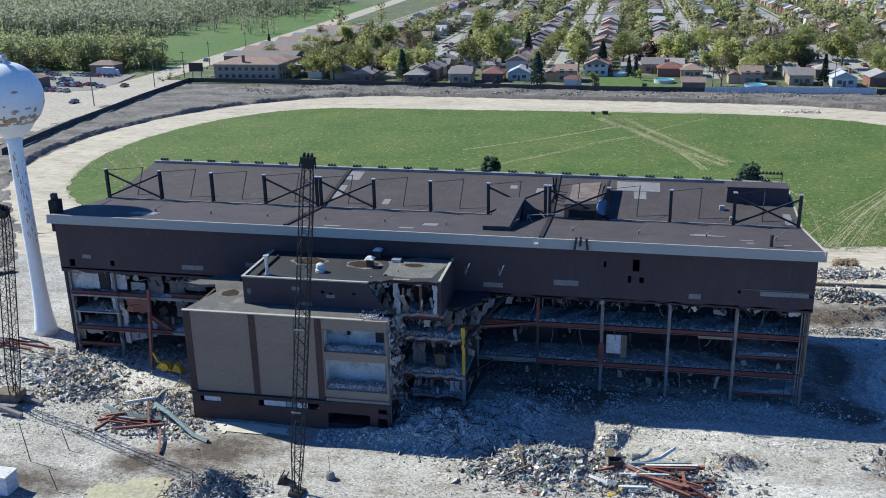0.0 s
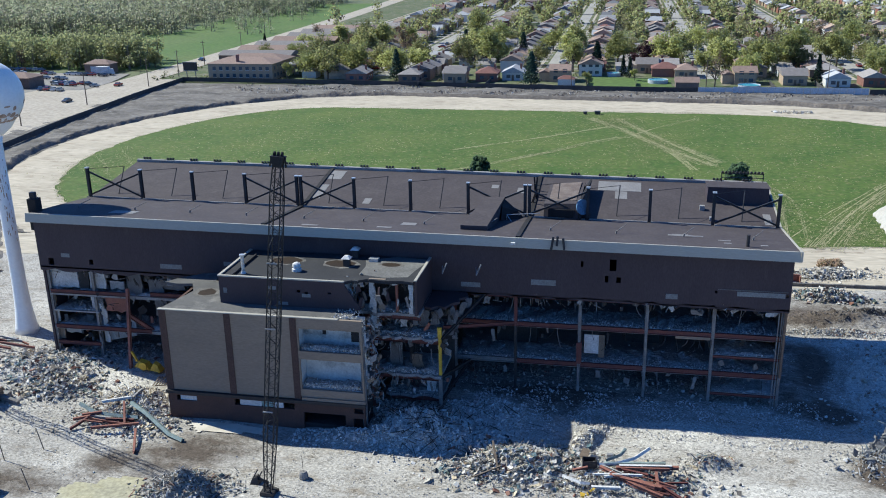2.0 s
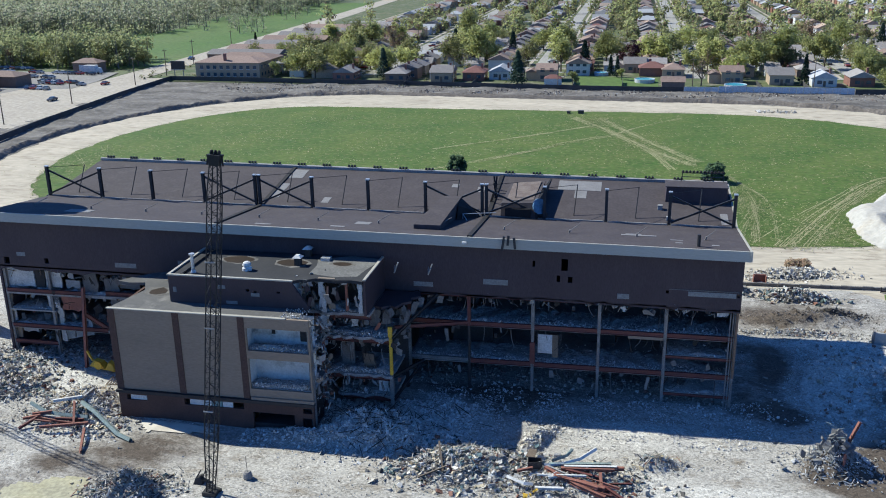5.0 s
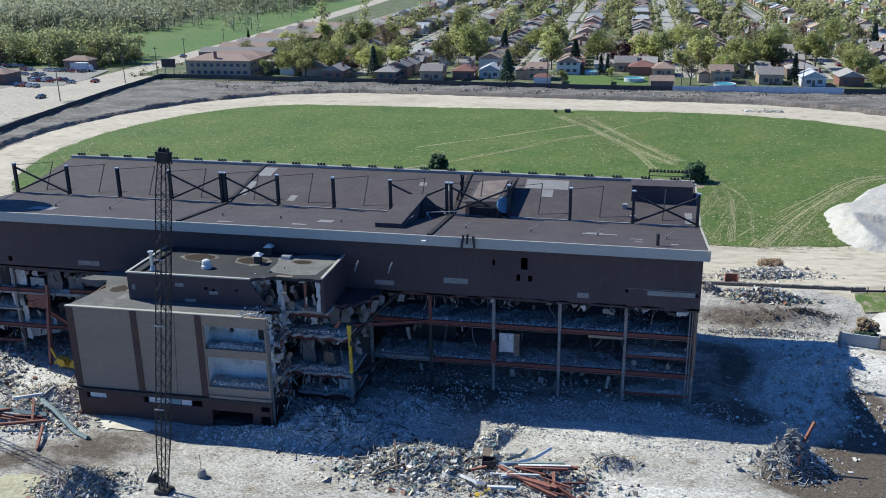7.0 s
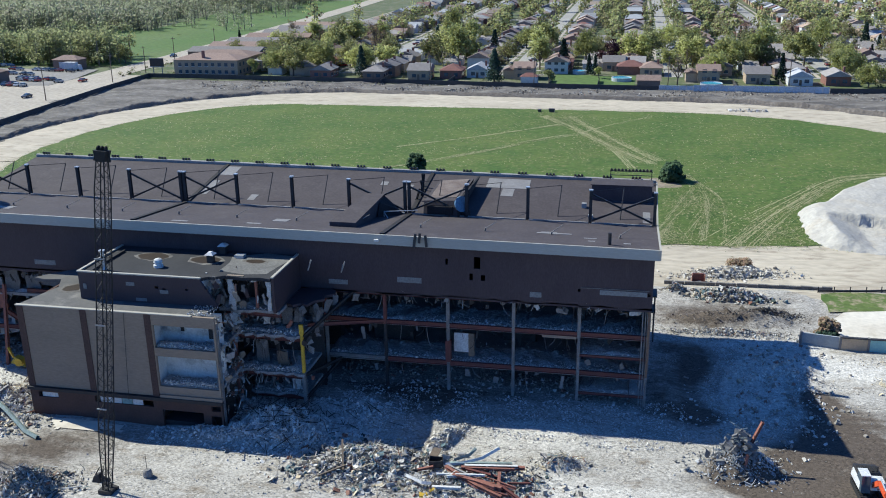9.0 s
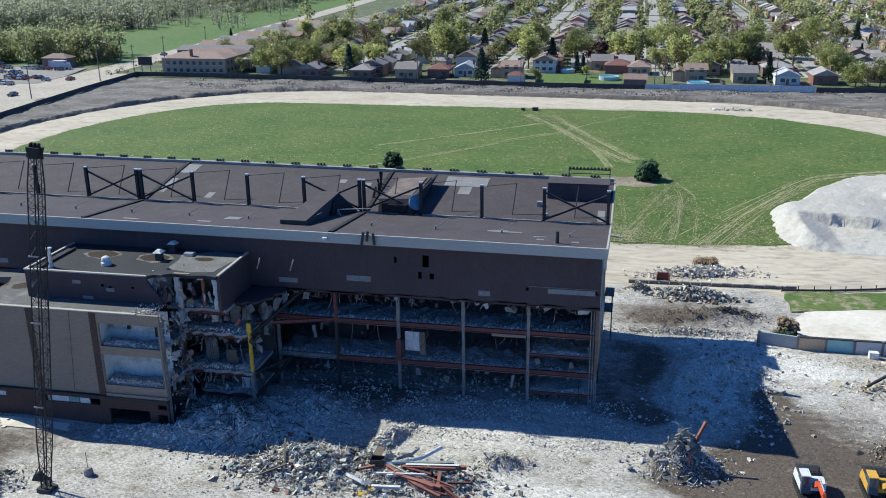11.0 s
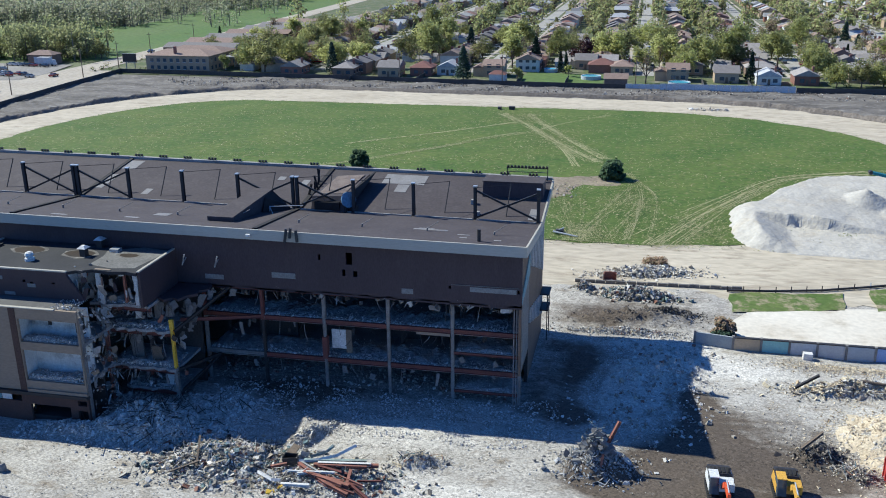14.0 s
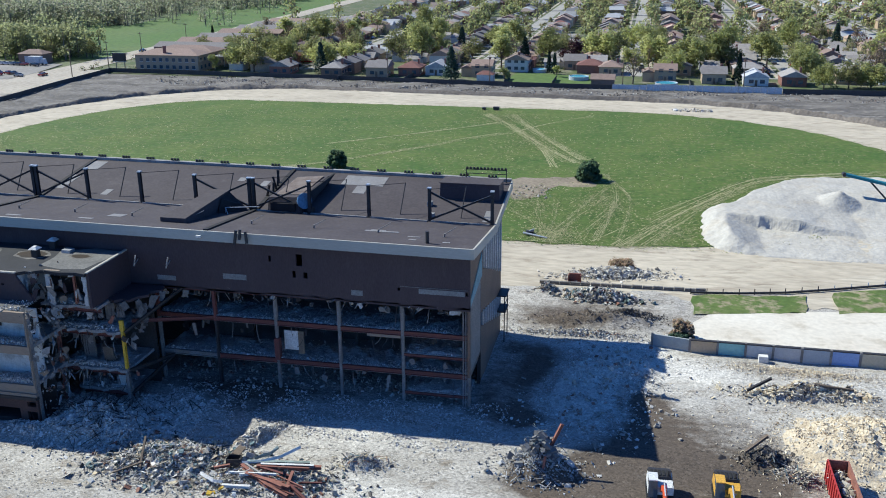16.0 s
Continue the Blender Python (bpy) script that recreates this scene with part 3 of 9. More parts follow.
def wavy(pts, amount, seed):
    r = np.random.default_rng(seed)
    out = []
    for i, (x, y) in enumerate(pts):
        x2, y2 = pts[(i + 1) % len(pts)]
        k = max(1, int(math.hypot(x2 - x, y2 - y) / 2))
        for j in range(k):
            t = j / k
            out.append((x + (x2 - x) * t + r.normal(0, amount), y + (y2 - y) * t + r.normal(0, amount)))
    return out


# rough strip between track and fence, with its ridge
gx, gy = np.meshgrid(np.linspace(-182, 330, 257), np.linspace(150, 346, 99))
mid = np.clip((gx + 79) / 107, 0, 1)
dx = np.where(gx < -79, (gx + 79) / 76.5, np.where(gx > 28, (gx - 28) / 91, 0))
dist = np.sqrt(dx ** 2 + ((gy - 232.5) / np.where(gy > 232.5, 88.5 - 8 * mid, 89.5)) ** 2)
gz = -0.25 + 0.22 + 0.35 * np.clip(rough(gx, gy, 16, 3, 4), -0.5, 2) * (dist > 1.02) + 0.3 * np.exp(-((dist - 1.035) / 0.02) ** 2)
gz = np.where((dist < 1.0) | ((gy < 215) & (gx > -20)), -0.3, gz)
structure("bare_strip", (np.stack([gx, gy, gz], -1).reshape(-1, 3), lattice(257, 99)), m_berm, "churned grey-brown earth with a low ridge beside the fence", True)
# ridge of pushed-up earth round the track; its dark soil colour stands for shade
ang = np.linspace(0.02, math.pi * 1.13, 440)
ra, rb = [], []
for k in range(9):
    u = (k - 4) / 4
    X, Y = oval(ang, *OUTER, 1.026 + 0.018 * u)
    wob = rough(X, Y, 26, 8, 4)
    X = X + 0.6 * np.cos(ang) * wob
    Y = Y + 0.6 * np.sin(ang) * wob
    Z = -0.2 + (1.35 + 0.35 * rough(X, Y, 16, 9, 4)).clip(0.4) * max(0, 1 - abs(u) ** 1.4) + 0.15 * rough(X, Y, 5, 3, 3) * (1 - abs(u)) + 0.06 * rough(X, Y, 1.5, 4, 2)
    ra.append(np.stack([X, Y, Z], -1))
structure("earth_ridge", (np.stack(ra, 0).reshape(-1, 3), lattice(440, 9)), material("ridge_shade_soil", (0.135, 0.115, 0.095), (0.21, 0.18, 0.15), 0.25, 1.4, bump=0.8, depth=0.3), "ridge of pushed-up earth round the track, darkened for its shaded side")
# spoil pushed up west of the track
la, lb = np.meshgrid(np.linspace(0, 1, 190), np.linspace(-1, 1, 34))
sx_, sy_ = -166 + 60 * la - 4.5 * lb, 206 - 80 * la - 3.6 * lb
sz_ = -0.25 + (0.8 + 0.7 * rough(sx_, sy_, 9, 2, 4)).clip(0.1) * (1 - lb ** 2) ** 0.7 + 0.22 * rough(sx_, sy_, 2.4, 6, 3) * (1 - np.abs(lb))
structure("spoil_bank", (np.stack([sx_, sy_, sz_], -1).reshape(-1, 3), lattice(190, 34)), m_mound, "lumpy bank of grey-brown spoil west of the track", True)
structure("race_track", Shape().sheet(wavy(list(zip(*oval(TURN, *OUTER))), 0.5, 2), 0.03), m_track, "pale sandy oval race track, graded and dry")
structure("apron", Shape().sheet(wavy([(-182, 205), (-120, 172), (-60, 150), (22, 146), (60, 172), (140, 232), (330, 232), (330, 139), (-182, 139)][::-1], 0.6, 5), 0.022), m_apron, "pale sandy apron between track and yard")
structure("outer_yard", Shape().sheet([(-182, 30), (330, 30), (330, 142), (-182, 142)], -0.32), m_apron, "pale sandy ground round the yard")

infield = structure("infield", Shape().sheet(wavy(list(zip(*oval(TURN, *INNER))), 0.35, 3), 0.10), m_grass, "green grass infield inside the oval track")

# demolition yard
yx, yy = np.meshgrid(np.linspace(-125, 105, 384), np.linspace(52, 152, 168))
yard = structure("demolition_yard", (np.stack([yx, yy, yard_z(yx, yy) - 0.06 * np.clip(yy - 138, 0, None)], -1).reshape(-1, 3), lattice(384, 168)), m_yard, "dusty grey demolition yard of crushed concrete with dark damp earth and painted shade", True)
# where the yard is damp dark earth, partly shade put into the colour (above 0), or pale dust (below 0): middle, half
# sizes, strength
SOIL_SHADE = [(45.5, 100.5, 10, 9, 0.30), (38.2, 92.5, 4.5, 7, 0.85), (32, 106, 5, 8, -0.5), (29, 98.5, 6, 2.5, 0.65), (37, 111, 3, 3, 0.7), (26.5, 112, 2.5, 4, 0.6), (25, 118, 5, 2.5, 0.5), (34, 100, 2, 2, 0.5), (-16, 91.5, 8, 3.5, -0.25), (-42, 79.5, 8, 2.5, 0.42), (-29, 84, 6, 2, 0.35), (-66, 73, 7, 3, 0.4), (9, 79, 9, 2, 0.3), (20, 86, 7, 2, 0.32), (-52, 76, 3, 2, 0.4), (-24, 78, 7, 2, 0.28), (-60, 82, 4, 2, 0.3), (34, 86, 6, 4, 0.5), (43, 85.5, 13, 7, 0.42), (51, 93, 6, 5, 0.55), (38, 105, 4, 4, 0.5), (22, 107, 4.5, 11, 0.5), (31, 130, 13, 7, 0.4), (27.5, 127.8, 5.5, 3, 0.5), (47, 101.5, 6, 1.5, 0.14), (43.5, 97, 2.0, 3, 0.12), (52, 99.5, 2, 1.5, 0.2), (37.5, 105.5, 2.5, 3, 0.5),
        (-8, 99, 10, 3, 0.2), (6, 94, 14, 3.5, -0.25), (-9, 95, 4, 2, 0.25), (-20, 95, 6, 4, -0.2), (-58, 97, 9, 4, -0.3), (-43, 76, 6, 3, 0.35), (-58, 71, 7, 3, 0.4), (-9, 83, 7, 3, 0.35), (30, 88, 4, 3, 0.5), (-14, 90, 5, 3, -0.2), (-95, 110, 14, 20, 0.3),
        (33, 103, 6, 9, -0.5), (38.5, 90.5, 3.5, 5, 0.5), (-4, 100, 22, 2.6, 0.5), (-4.5, 93, 5, 4, 0.45), (2, 96.5, 18, 2.5, 0.22), (35, 85, 6, 5, 0.5), (32.5, 88, 4.5, 4, 0.6), (-55, 75, 17, 7, 0.2), (-40, 84, 7, 2, 0.35), (14, 82, 16, 6, -0.25), (45, 113.6, 6, 4, -0.6), (33.5, 119.8, 7, 1.6, -0.5), (58, 106.6, 8, 1.6, -0.4), (33, 103.5, 4.5, 7, -0.4), (62, 99, 8, 6, -0.3), (62, 114, 12, 3, -0.4), (34, 119, 8, 3, -0.4), (8, 91, 14, 4, -0.3), (14, 80, 20, 5, -0.3), (-62, 77, 9, 5, -0.3), (-36, 80, 8, 4, -0.3), (30, 140, 10, 3, -0.3), (-84, 95, 9, 9, -0.3), (-68, 95, 11, 6, -0.45), (-60, 90, 8, 4, -0.3), (34.5, 112, 5, 7, -0.45), (35.5, 89.5, 5.5, 5, 0.4), (29.5, 87, 4, 3, 0.3), (-67, 90.5, 4, 3, 0.35), (-8, 82, 5, 3, 0.25), (34, 133, 13, 9, 0.10), (26, 104, 2.5, 8, 0.4), (38.8, 101, 2.6, 6, 0.5), (30, 116, 3, 3, 0.4), (36.5, 118.5, 5, 2, -0.5), (36, 113.5, 4, 3, -0.4), (-43, 81.5, 6, 2.5, 0.3), (-36, 81, 5, 2, 0.25), (-52, 78.5, 4, 2, 0.2), (37, 139, 9, 4, 0.25), (-74, 84, 9, 5, -0.3), (10, 97, 12, 3, -0.2)]


def soil_shade_at(x, y):
    s = np.zeros_like(x)
    for cx, cy, a, b, k in SOIL_SHADE:
        s = s + 1.15 * k * np.exp(-0.9 * (((x - cx) / a) ** 2 + ((y - cy) / b) ** 2))
    return np.clip(s, -0.8, 0.78)


yard.data.attributes.new("soil", "FLOAT", "POINT").data.foreach_set("value", soil_shade_at(yx, yy).astype(np.float32).ravel())



def patch(name, pts, mat, label, lift=0.05, seed=1, waver=0.4, step=0.5):
    """A thin cover that follows the yard: a grid trimmed to an outline."""
    xs, ys = [p[0] for p in pts], [p[1] for p in pts]
    nx, ny = int((max(xs) - min(xs)) / step) + 2, int((max(ys) - min(ys)) / step) + 2
    X, Y = np.meshgrid(np.linspace(min(xs), max(xs), nx), np.linspace(min(ys), max(ys), ny))
    inside = np.zeros(X.shape, bool)
    wx, wy = X + waver * rough(X, Y, 6, seed, 3), Y + waver * rough(Y, X, 6, seed + 1, 3)
    for i, (xa, ya) in enumerate(pts):
        xb, yb = pts[(i + 1) % len(pts)]
        cross = ((ya > wy) != (yb > wy)) & (wx < (xb - xa) * (wy - ya) / (yb - ya + 1e-9) + xa)
        inside ^= cross
    f = lattice(nx, ny)
    f = f[inside.reshape(-1)[f].all(1)]
    structure(name, (np.stack([X, Y, yard_z(X, Y) + lift], -1).reshape(-1, 3), f), mat, label, True)


structure("pale_slab", Shape().sheet(wavy([(44.7, 121.2), (100, 120.4), (100, 146), (71.7, 139.3), (46.8, 133.4), (44.9, 130)], 0.18, 3), 0.16), m_paleconc, "bright pale concrete slab behind the low wall")
structure("grass_verge", Shape().sheet(wavy([(45.2, 133.0), (61, 136.2), (61.5, 143.6), (58.7, 143.0), (45, 140.4)], 0.25, 4), 0.175), m_verge, "strip of green grass with bare patches")
structure("grass_verge", Shape().sheet(wavy([(65.2, 137.2), (72, 138.8), (100, 145.4), (100, 159), (73.7, 148.6), (65.6, 145.6)], 0.25, 5), 0.175), m_verge, "strip of green grass with bare patches")
patch("mud_puddle", [(-54, 68), (-52.5, 72), (-50, 73.6), (-46.4, 74), (-44.5, 71), (-45, 66), (-52, 65)], m_puddle, "yellowish muddy puddle on the yard", 0.10, 5, 0.5, 0.5)
patch("concrete_pad", [(-47.2, 85.2), (-46.6, 86.5), (-37.6, 86.5), (-37.2, 84.4), (-41, 83.9), (-44.8, 83.6)], m_paleconc, "bare concrete pad before the brick annex", 0.10, 6, 0.2, 0.5)


mark_z = [0.112]
STRAW = []


def track_marks(name, pts, spread, strands, label):
    """A bundle of worn wheel tracks across the grass: thin broken ragged strips that keep side by side."""
    s = Shape()
    r = np.random.default_rng(int(abs(pts[0][0]) * 7 + abs(pts[-1][1])))
    fine = []
    for i, ((xa, ya), (xb, yb)) in enumerate(zip(pts, pts[1:])):
        xo, yo = pts[max(i - 1, 0)]
        xn, yn = pts[min(i + 2, len(pts) - 1)]
        n = max(2, int(math.hypot(xb - xa, yb - ya) / 0.9))
        for j in range(n):
            t = j / n
            c = (-0.5 * t + t * t - 0.5 * t ** 3, 1 - 2.5 * t * t + 1.5 * t ** 3, 0.5 * t + 2 * t * t - 1.5 * t ** 3, -0.5 * t * t + 0.5 * t ** 3)
            fine.append((c[0] * xo + c[1] * xa + c[2] * xb + c[3] * xn, c[0] * yo + c[1] * ya + c[2] * yb + c[3] * yn))
    fine.append(pts[-1])
    k = len(fine)
    for q in range(strands * 2):
        off, end = r.normal(0, spread * 1.1, 2)
        mark_z[0] += 0.0008
        z = mark_z[0]
        worn = 0.5 + 0.5 * np.sin(np.arange(k) * r.uniform(0.10, 0.3) + r.uniform(0, 6)) + r.uniform(-0.25, 0.45, k)
        near = pts[-1][1] < 216
        wide = r.uniform(0.03, 0.085) if near else r.uniform(0.08, 0.22)
        row = []
        for i, (x, y) in enumerate(fine):
            xa, ya = fine[max(i - 1, 0)]
            xb, yb = fine[min(i + 1, k - 1)]
            d = math.hypot(xb - xa, yb - ya) or 1
            nx, ny = -(yb - ya) / d, (xb - xa) / d
            o = off + (end - off) * i / k + r.normal(0, 0.03)
            w = wide * r.uniform(0.5, 1.2) / 2
            row.append(((x + nx * (o + w), y + ny * (o + w), z), (x + nx * (o - w), y + ny * (o - w), z)))
        for i in range(k - 1):
            if worn[i] > (0.83 if near else 0.42):
                s.add([row[i][0], row[i][1], row[i + 1][1], row[i + 1][0]], [(0, 1, 2, 3)])
    structure(name, s, m_rut, label)
    for x, y in fine:
        n = int(strands * 0.9)
        STRAW.append(np.stack([x + r.normal(0, spread * 1.3, n), y + r.normal(0, spread * 1.1, n), np.full(n, 0.125)], -1))


def ragged(x0, x1, y, z0, z1, thick=0.18):
    """An upright sheet of wall with broken edges."""
    q = random.Random(int(abs(x0 * 31 + z0 * 17)))
    pts = []
    for (xa, za), (xb, zb) in zip([(x0, z0), (x1, z0), (x1, z1), (x0, z1)], [(x1, z0), (x1, z1), (x0, z1), (x0, z0)]):
        n = max(2, int(math.hypot(xb - xa, zb - za) / 0.4))
        for k in range(n):
            t = k / n
            bite = 0.26 if q.random() < 0.2 else 0.06
            pts.append((xa + (xb - xa) * t + q.uniform(-bite, bite), za + (zb - za) * t + q.uniform(-bite, bite)))
    n = len(pts)
    s = Shape()
    return s.add([(u, y, w) for u, w in pts] + [(u, y + thick, w) for u, w in pts], [tuple(range(n)), tuple(2 * n - 1 - i for i in range(n))] + [(i, n + i, n + (i + 1) % n, (i + 1) % n) for i in range(n)])


for spread, strands, marks in (
        (0.9, 13, [(-2.0, 282.2), (2.8, 269.7), (13.4, 245.6), (23.2, 225.8)]), (0.9, 13, [(-10.2, 282.5), (-0.1, 264.5), (10.5, 242.5), (21.5, 222.2)]), (0.3, 3, [(10.9, 238.8), (13.3, 230.8), (16.4, 217)]), (0.3, 3, [(12.8, 235.4), (15.5, 226.6), (18.1, 217)]),
        (0.6, 5, [(-60, 196), (-36, 214), (-18.0, 233.6), (-9.4, 244.7), (1.7, 255.9)]), (0.6, 4, [(-44, 233), (-20.7, 252.8), (-12.4, 260.8), (-3.7, 269.2)]), (0.4, 3, [(1.7, 255.9), (11.1, 271), (22, 284)]),
        (1.7, 9, [(34.5, 160.8), (42.6, 179.2), (50.8, 194.9), (61.5, 212.0), (75.5, 219.1), (90.5, 224.2)]), (1.3, 5, [(39.0, 161.5), (47.7, 184.6), (54.9, 198.3), (62.8, 211.4)]),
        (0.4, 7, [(21.0, 162.0), (22.1, 168.2), (24.6, 180.0), (29.6, 199.7)]), (0.4, 6, [(21.4, 162.0), (22.6, 167.0), (25.8, 178.8), (30.2, 194)]), (0.7, 8, [(11.0, 182.0), (16.9, 174.4), (21.2, 166.7), (22.0, 162.0)]),
        (0.5, 7, [(28.6, 212.3), (30.9, 205.3), (32.1, 187.3), (30.3, 174.2), (29.0, 163.4)]), (0.3, 5, [(30.9, 206.2), (33.2, 199.6), (34.9, 191.7), (34.7, 177.8), (33.5, 164.0)]), (0.8, 7, [(32.3, 190), (31.0, 174.4), (29.6, 162.2)]), (0.7, 5, [(31.5, 184), (28.4, 172.4), (26.6, 162.2)]),
        (0.5, 5, [(31.5, 186), (37.0, 179.6), (40.5, 175.5), (47, 165)]), (0.4, 4, [(35.0, 162.2), (37.8, 169.3), (40.5, 174.2)]), (0.5, 4, [(17.0, 187.6), (18.3, 177.4), (20.4, 166)]), (0.4, 3, [(20.6, 189.8), (21.2, 178.0), (21.6, 168)]),
        (0.9, 4, [(37, 161), (44, 171), (53, 178)]), (0.7, 4, [(-137, 216), (-127, 204), (-122, 196), (-112, 184)]), (0.7, 4, [(-134, 226), (-122, 207), (-114, 200)]), (0.5, 3, [(-100, 168), (-60, 172), (-20, 166), (15, 163)])):
    track_marks("wheel_track", marks, spread, strands, "straw-coloured wheel tracks worn into the grass")
structure("bare_patch", Shape().sheet(wavy([(7, 203), (14, 206.5), (22.2, 208.6), (27.5, 206), (27, 202), (18.8, 198.3), (16.4, 188.5), (11.1, 187.9), (8, 195)][::-1], 0.7, 9), 0.111), m_dirt, "bare trampled earth beside the round bush")


# ---- the grandstand ----
def lean(x):
    return -0.0085 * (x + 27)


X0, X1, YF = -72.8, 19.5, 99.6
grandstand = thing("grandstand", "half-demolished steel-framed grandstand with dark brown cladding and flat roof", "building")


def roof_z(x, y):
    return lean(x) + (19.8 - 1.65 * (y - 98.9) / 14.3 if y < 113.2 else 18.15 + 1.95 * (y - 113.2) / 13.8)


def roof_piece(x0, x1, y0, y1, up, thick):
    """A sheet that lies on the roof slope."""
    s = Shape()
    c = [(x0, y0), (x1, y0), (x1, y1), (x0, y1)]
    s.hexa([(x, y, roof_z(x, y) + up - thick) for x, y in c] + [(x, y, roof_z(x, y) + up) for x, y in c])
    return s


for a, b in ((X0 - 0.25, -41.6), (-41.4, -10.8), (-10.6, X1 + 0.4)):
    part("roof", roof_piece(a, b, 98.95, 113.2, 0, 0.45), m_roof, grandstand, "dark brown roof membrane")
    part("roof", roof_piece(a, b, 113.2, 127, 0, 0.45), m_roof, grandstand, "dark brown roof membrane")
for x in (-41.5, -10.7):
    part("expansion_joint", roof_piece(x - 0.26, x + 0.26, 99.3, 113.2, 0.16, 0.5), m_seam, grandstand, "black raised roof joint")
    part("expansion_joint", roof_piece(x - 0.26, x + 0.26, 113.2, 126.8, 0.16, 0.5), m_seam, grandstand, "black raised roof joint")
s = Shape()
s.hexa([(X0 - 0.32, 98.55, 18.75 + lean(X0)), (X1 + 0.5, 98.55, 18.75 + lean(X1)), (X1 + 0.5, 98.94, 18.75 + lean(X1)), (X0 - 0.32, 98.94, 18.75 + lean(X0)),
        (X0 - 0.32, 98.75, 19.86 + lean(X0)), (X1 + 0.5, 98.75, 19.86 + lean(X1)), (X1 + 0.5, 98.94, 19.86 + lean(X1)), (X0 - 0.32, 98.94, 19.86 + lean(X0))])
part("fascia", s, m_fascia, grandstand, "pale grey metal fascia")
s = Shape()
for ya, yb in ((98.55, 113.2), (113.2, 127.0)):
    x = X1 + 0.41
    s.hexa([(x, ya, roof_z(x, ya) - 1.05), (x + 0.2, ya, roof_z(x, ya) - 1.05), (x + 0.2, yb, roof_z(x, yb) - 0.95), (x, yb, roof_z(x, yb) - 0.95), (x, ya, roof_z(x, ya) + 0.1), (x + 0.2, ya, roof_z(x, ya) + 0.1), (x + 0.2, yb, roof_z(x, yb) + 0.1), (x, yb, roof_z(x, yb) + 0.1)])
part("side_fascia", s, m_fascia, grandstand, "pale grey metal fascia")
part("edge_rail", roof_piece(X0 - 0.25, X1 + 0.4, 126.8, 127.2, 0.35, 0.9), m_curb, grandstand, "pale roof kerb")
for i, x in enumerate(np.arange(-72.6, 12.5, 7.683)):
    part("roof_curb", roof_piece(x + 0.2, x + 7.4, 112.75, 113.0, 0.16, 0.4), m_curb, grandstand, "pale flashed kerb")

# front wall: a skin with true openings and a torn lower edge
HOLES = [(-0.25, 0.5, 16.2, 17.6), (-0.75, -0.35, 14.8, 15.6), (0.55, 1.05, 14.8, 15.5), (-3.5, -3.2, 16.5, 17.2), (11.4, 11.7, 14.25, 14.6), (19.0, 19.3, 14.2, 14.6), (-71.5, -70.7, 12.75, 13.7), (-65.7, -65.1, 13.1, 13.8), (-17.3, -16.8, 12.4, 12.7)]
xs = sorted({X0, X1, *[h[0] for h in HOLES], *[h[1] for h in HOLES], *np.arange(-72, 19.4, 1.3)})
zs = sorted({12.6, 18.95, *[h[2] for h in HOLES], *[h[3] for h in HOLES]})
s = Shape()
r = random.Random(4)
low = [12.35 + 0.22 * r.uniform(-1, 1) + (0.35 * r.random() if r.random() < 0.25 else 0) for _ in xs]
for i, (xa, xb) in enumerate(zip(xs, xs[1:])):
    for za, zb in zip(zs, zs[1:]):
        mx, mz = (xa + xb) / 2, (za + zb) / 2
        if any(h[0] < mx < h[1] and h[2] < mz < h[3] for h in HOLES):
            continue
        la, lb = lean(xa), lean(xb)
        s.hexa([(xa, YF, za + la), (xb, YF, za + lb), (xb, YF + 0.3, za + lb), (xa, YF + 0.3, za + la), (xa, YF, zb + la), (xb, YF, zb + lb), (xb, YF + 0.3, zb + lb), (xa, YF + 0.3, zb + la)])
    s.hexa([(xa, YF, low[i]), (xb, YF, low[i + 1]), (xb, YF + 0.3, low[i + 1]), (xa, YF + 0.3, low[i]), (xa, YF, 12.6 + lean(xa)), (xb, YF, 12.6 + lean(xb)), (xb, YF + 0.3, 12.6 + lean(xb)), (xa, YF + 0.3, 12.6 + lean(xa))])
part("front_wall", welded(s), m_clad, grandstand, "dark brown cladding with torn lower edge")
for xa, xb, za, zb in ((-55.8, -52.9, 13.45, 14.05), (-47.2, -45.4, 14.2, 14.75), (-17.4, -15.1, 13.2, 13.75), (-9.15, -6.3, 13.85, 14.5), (6.1, 7.4, 13.0, 13.6), (13.8, 18.9, 13.75, 14.3), (-69.5, -68.3, 14.3, 14.8)):
    part("panel_light", Shape().box(xa, YF - 0.05, za, xb, YF + 0.01, zb), m_lite, grandstand, "frosted pale glazed strip")
part("conduit", Shape().box(11.7, YF - 0.07, 14.42, 19.2, YF, 14.5), m_darkconc, grandstand)
for x, z in ((-19.6, 16.2), (-15.6, 16.2)):
    s = Shape().bar((x, YF, z - 0.6), (x + 0.3, YF - 1.6, z - 0.9), 0.09).bar((x + 0.3, YF - 1.6, z - 0.95), (x + 0.9, YF - 2.0, z + 0.5), 0.12)
    part("wall_bracket", s, m_grey, grandstand, "pale bent lamp bracket")
for x, z0, z1 in ((-6.6, 20.1, 18.5), (-6.1, 20.2, 19.1), (-5.5, 20.0, 18.7)):
    part("torn_bracket", Shape().bar((x, 98.5, z0), (x + r.uniform(-0.3, 0.3), 98.3, z1), 0.26, 0.2), m_steel, grandstand, "torn black bracket hanging over the fascia")
part("lamp", Shape().box(-11.4, 98.3, 19.0, -10.9, 98.6, 19.25), m_white, grandstand, "small white lamp")

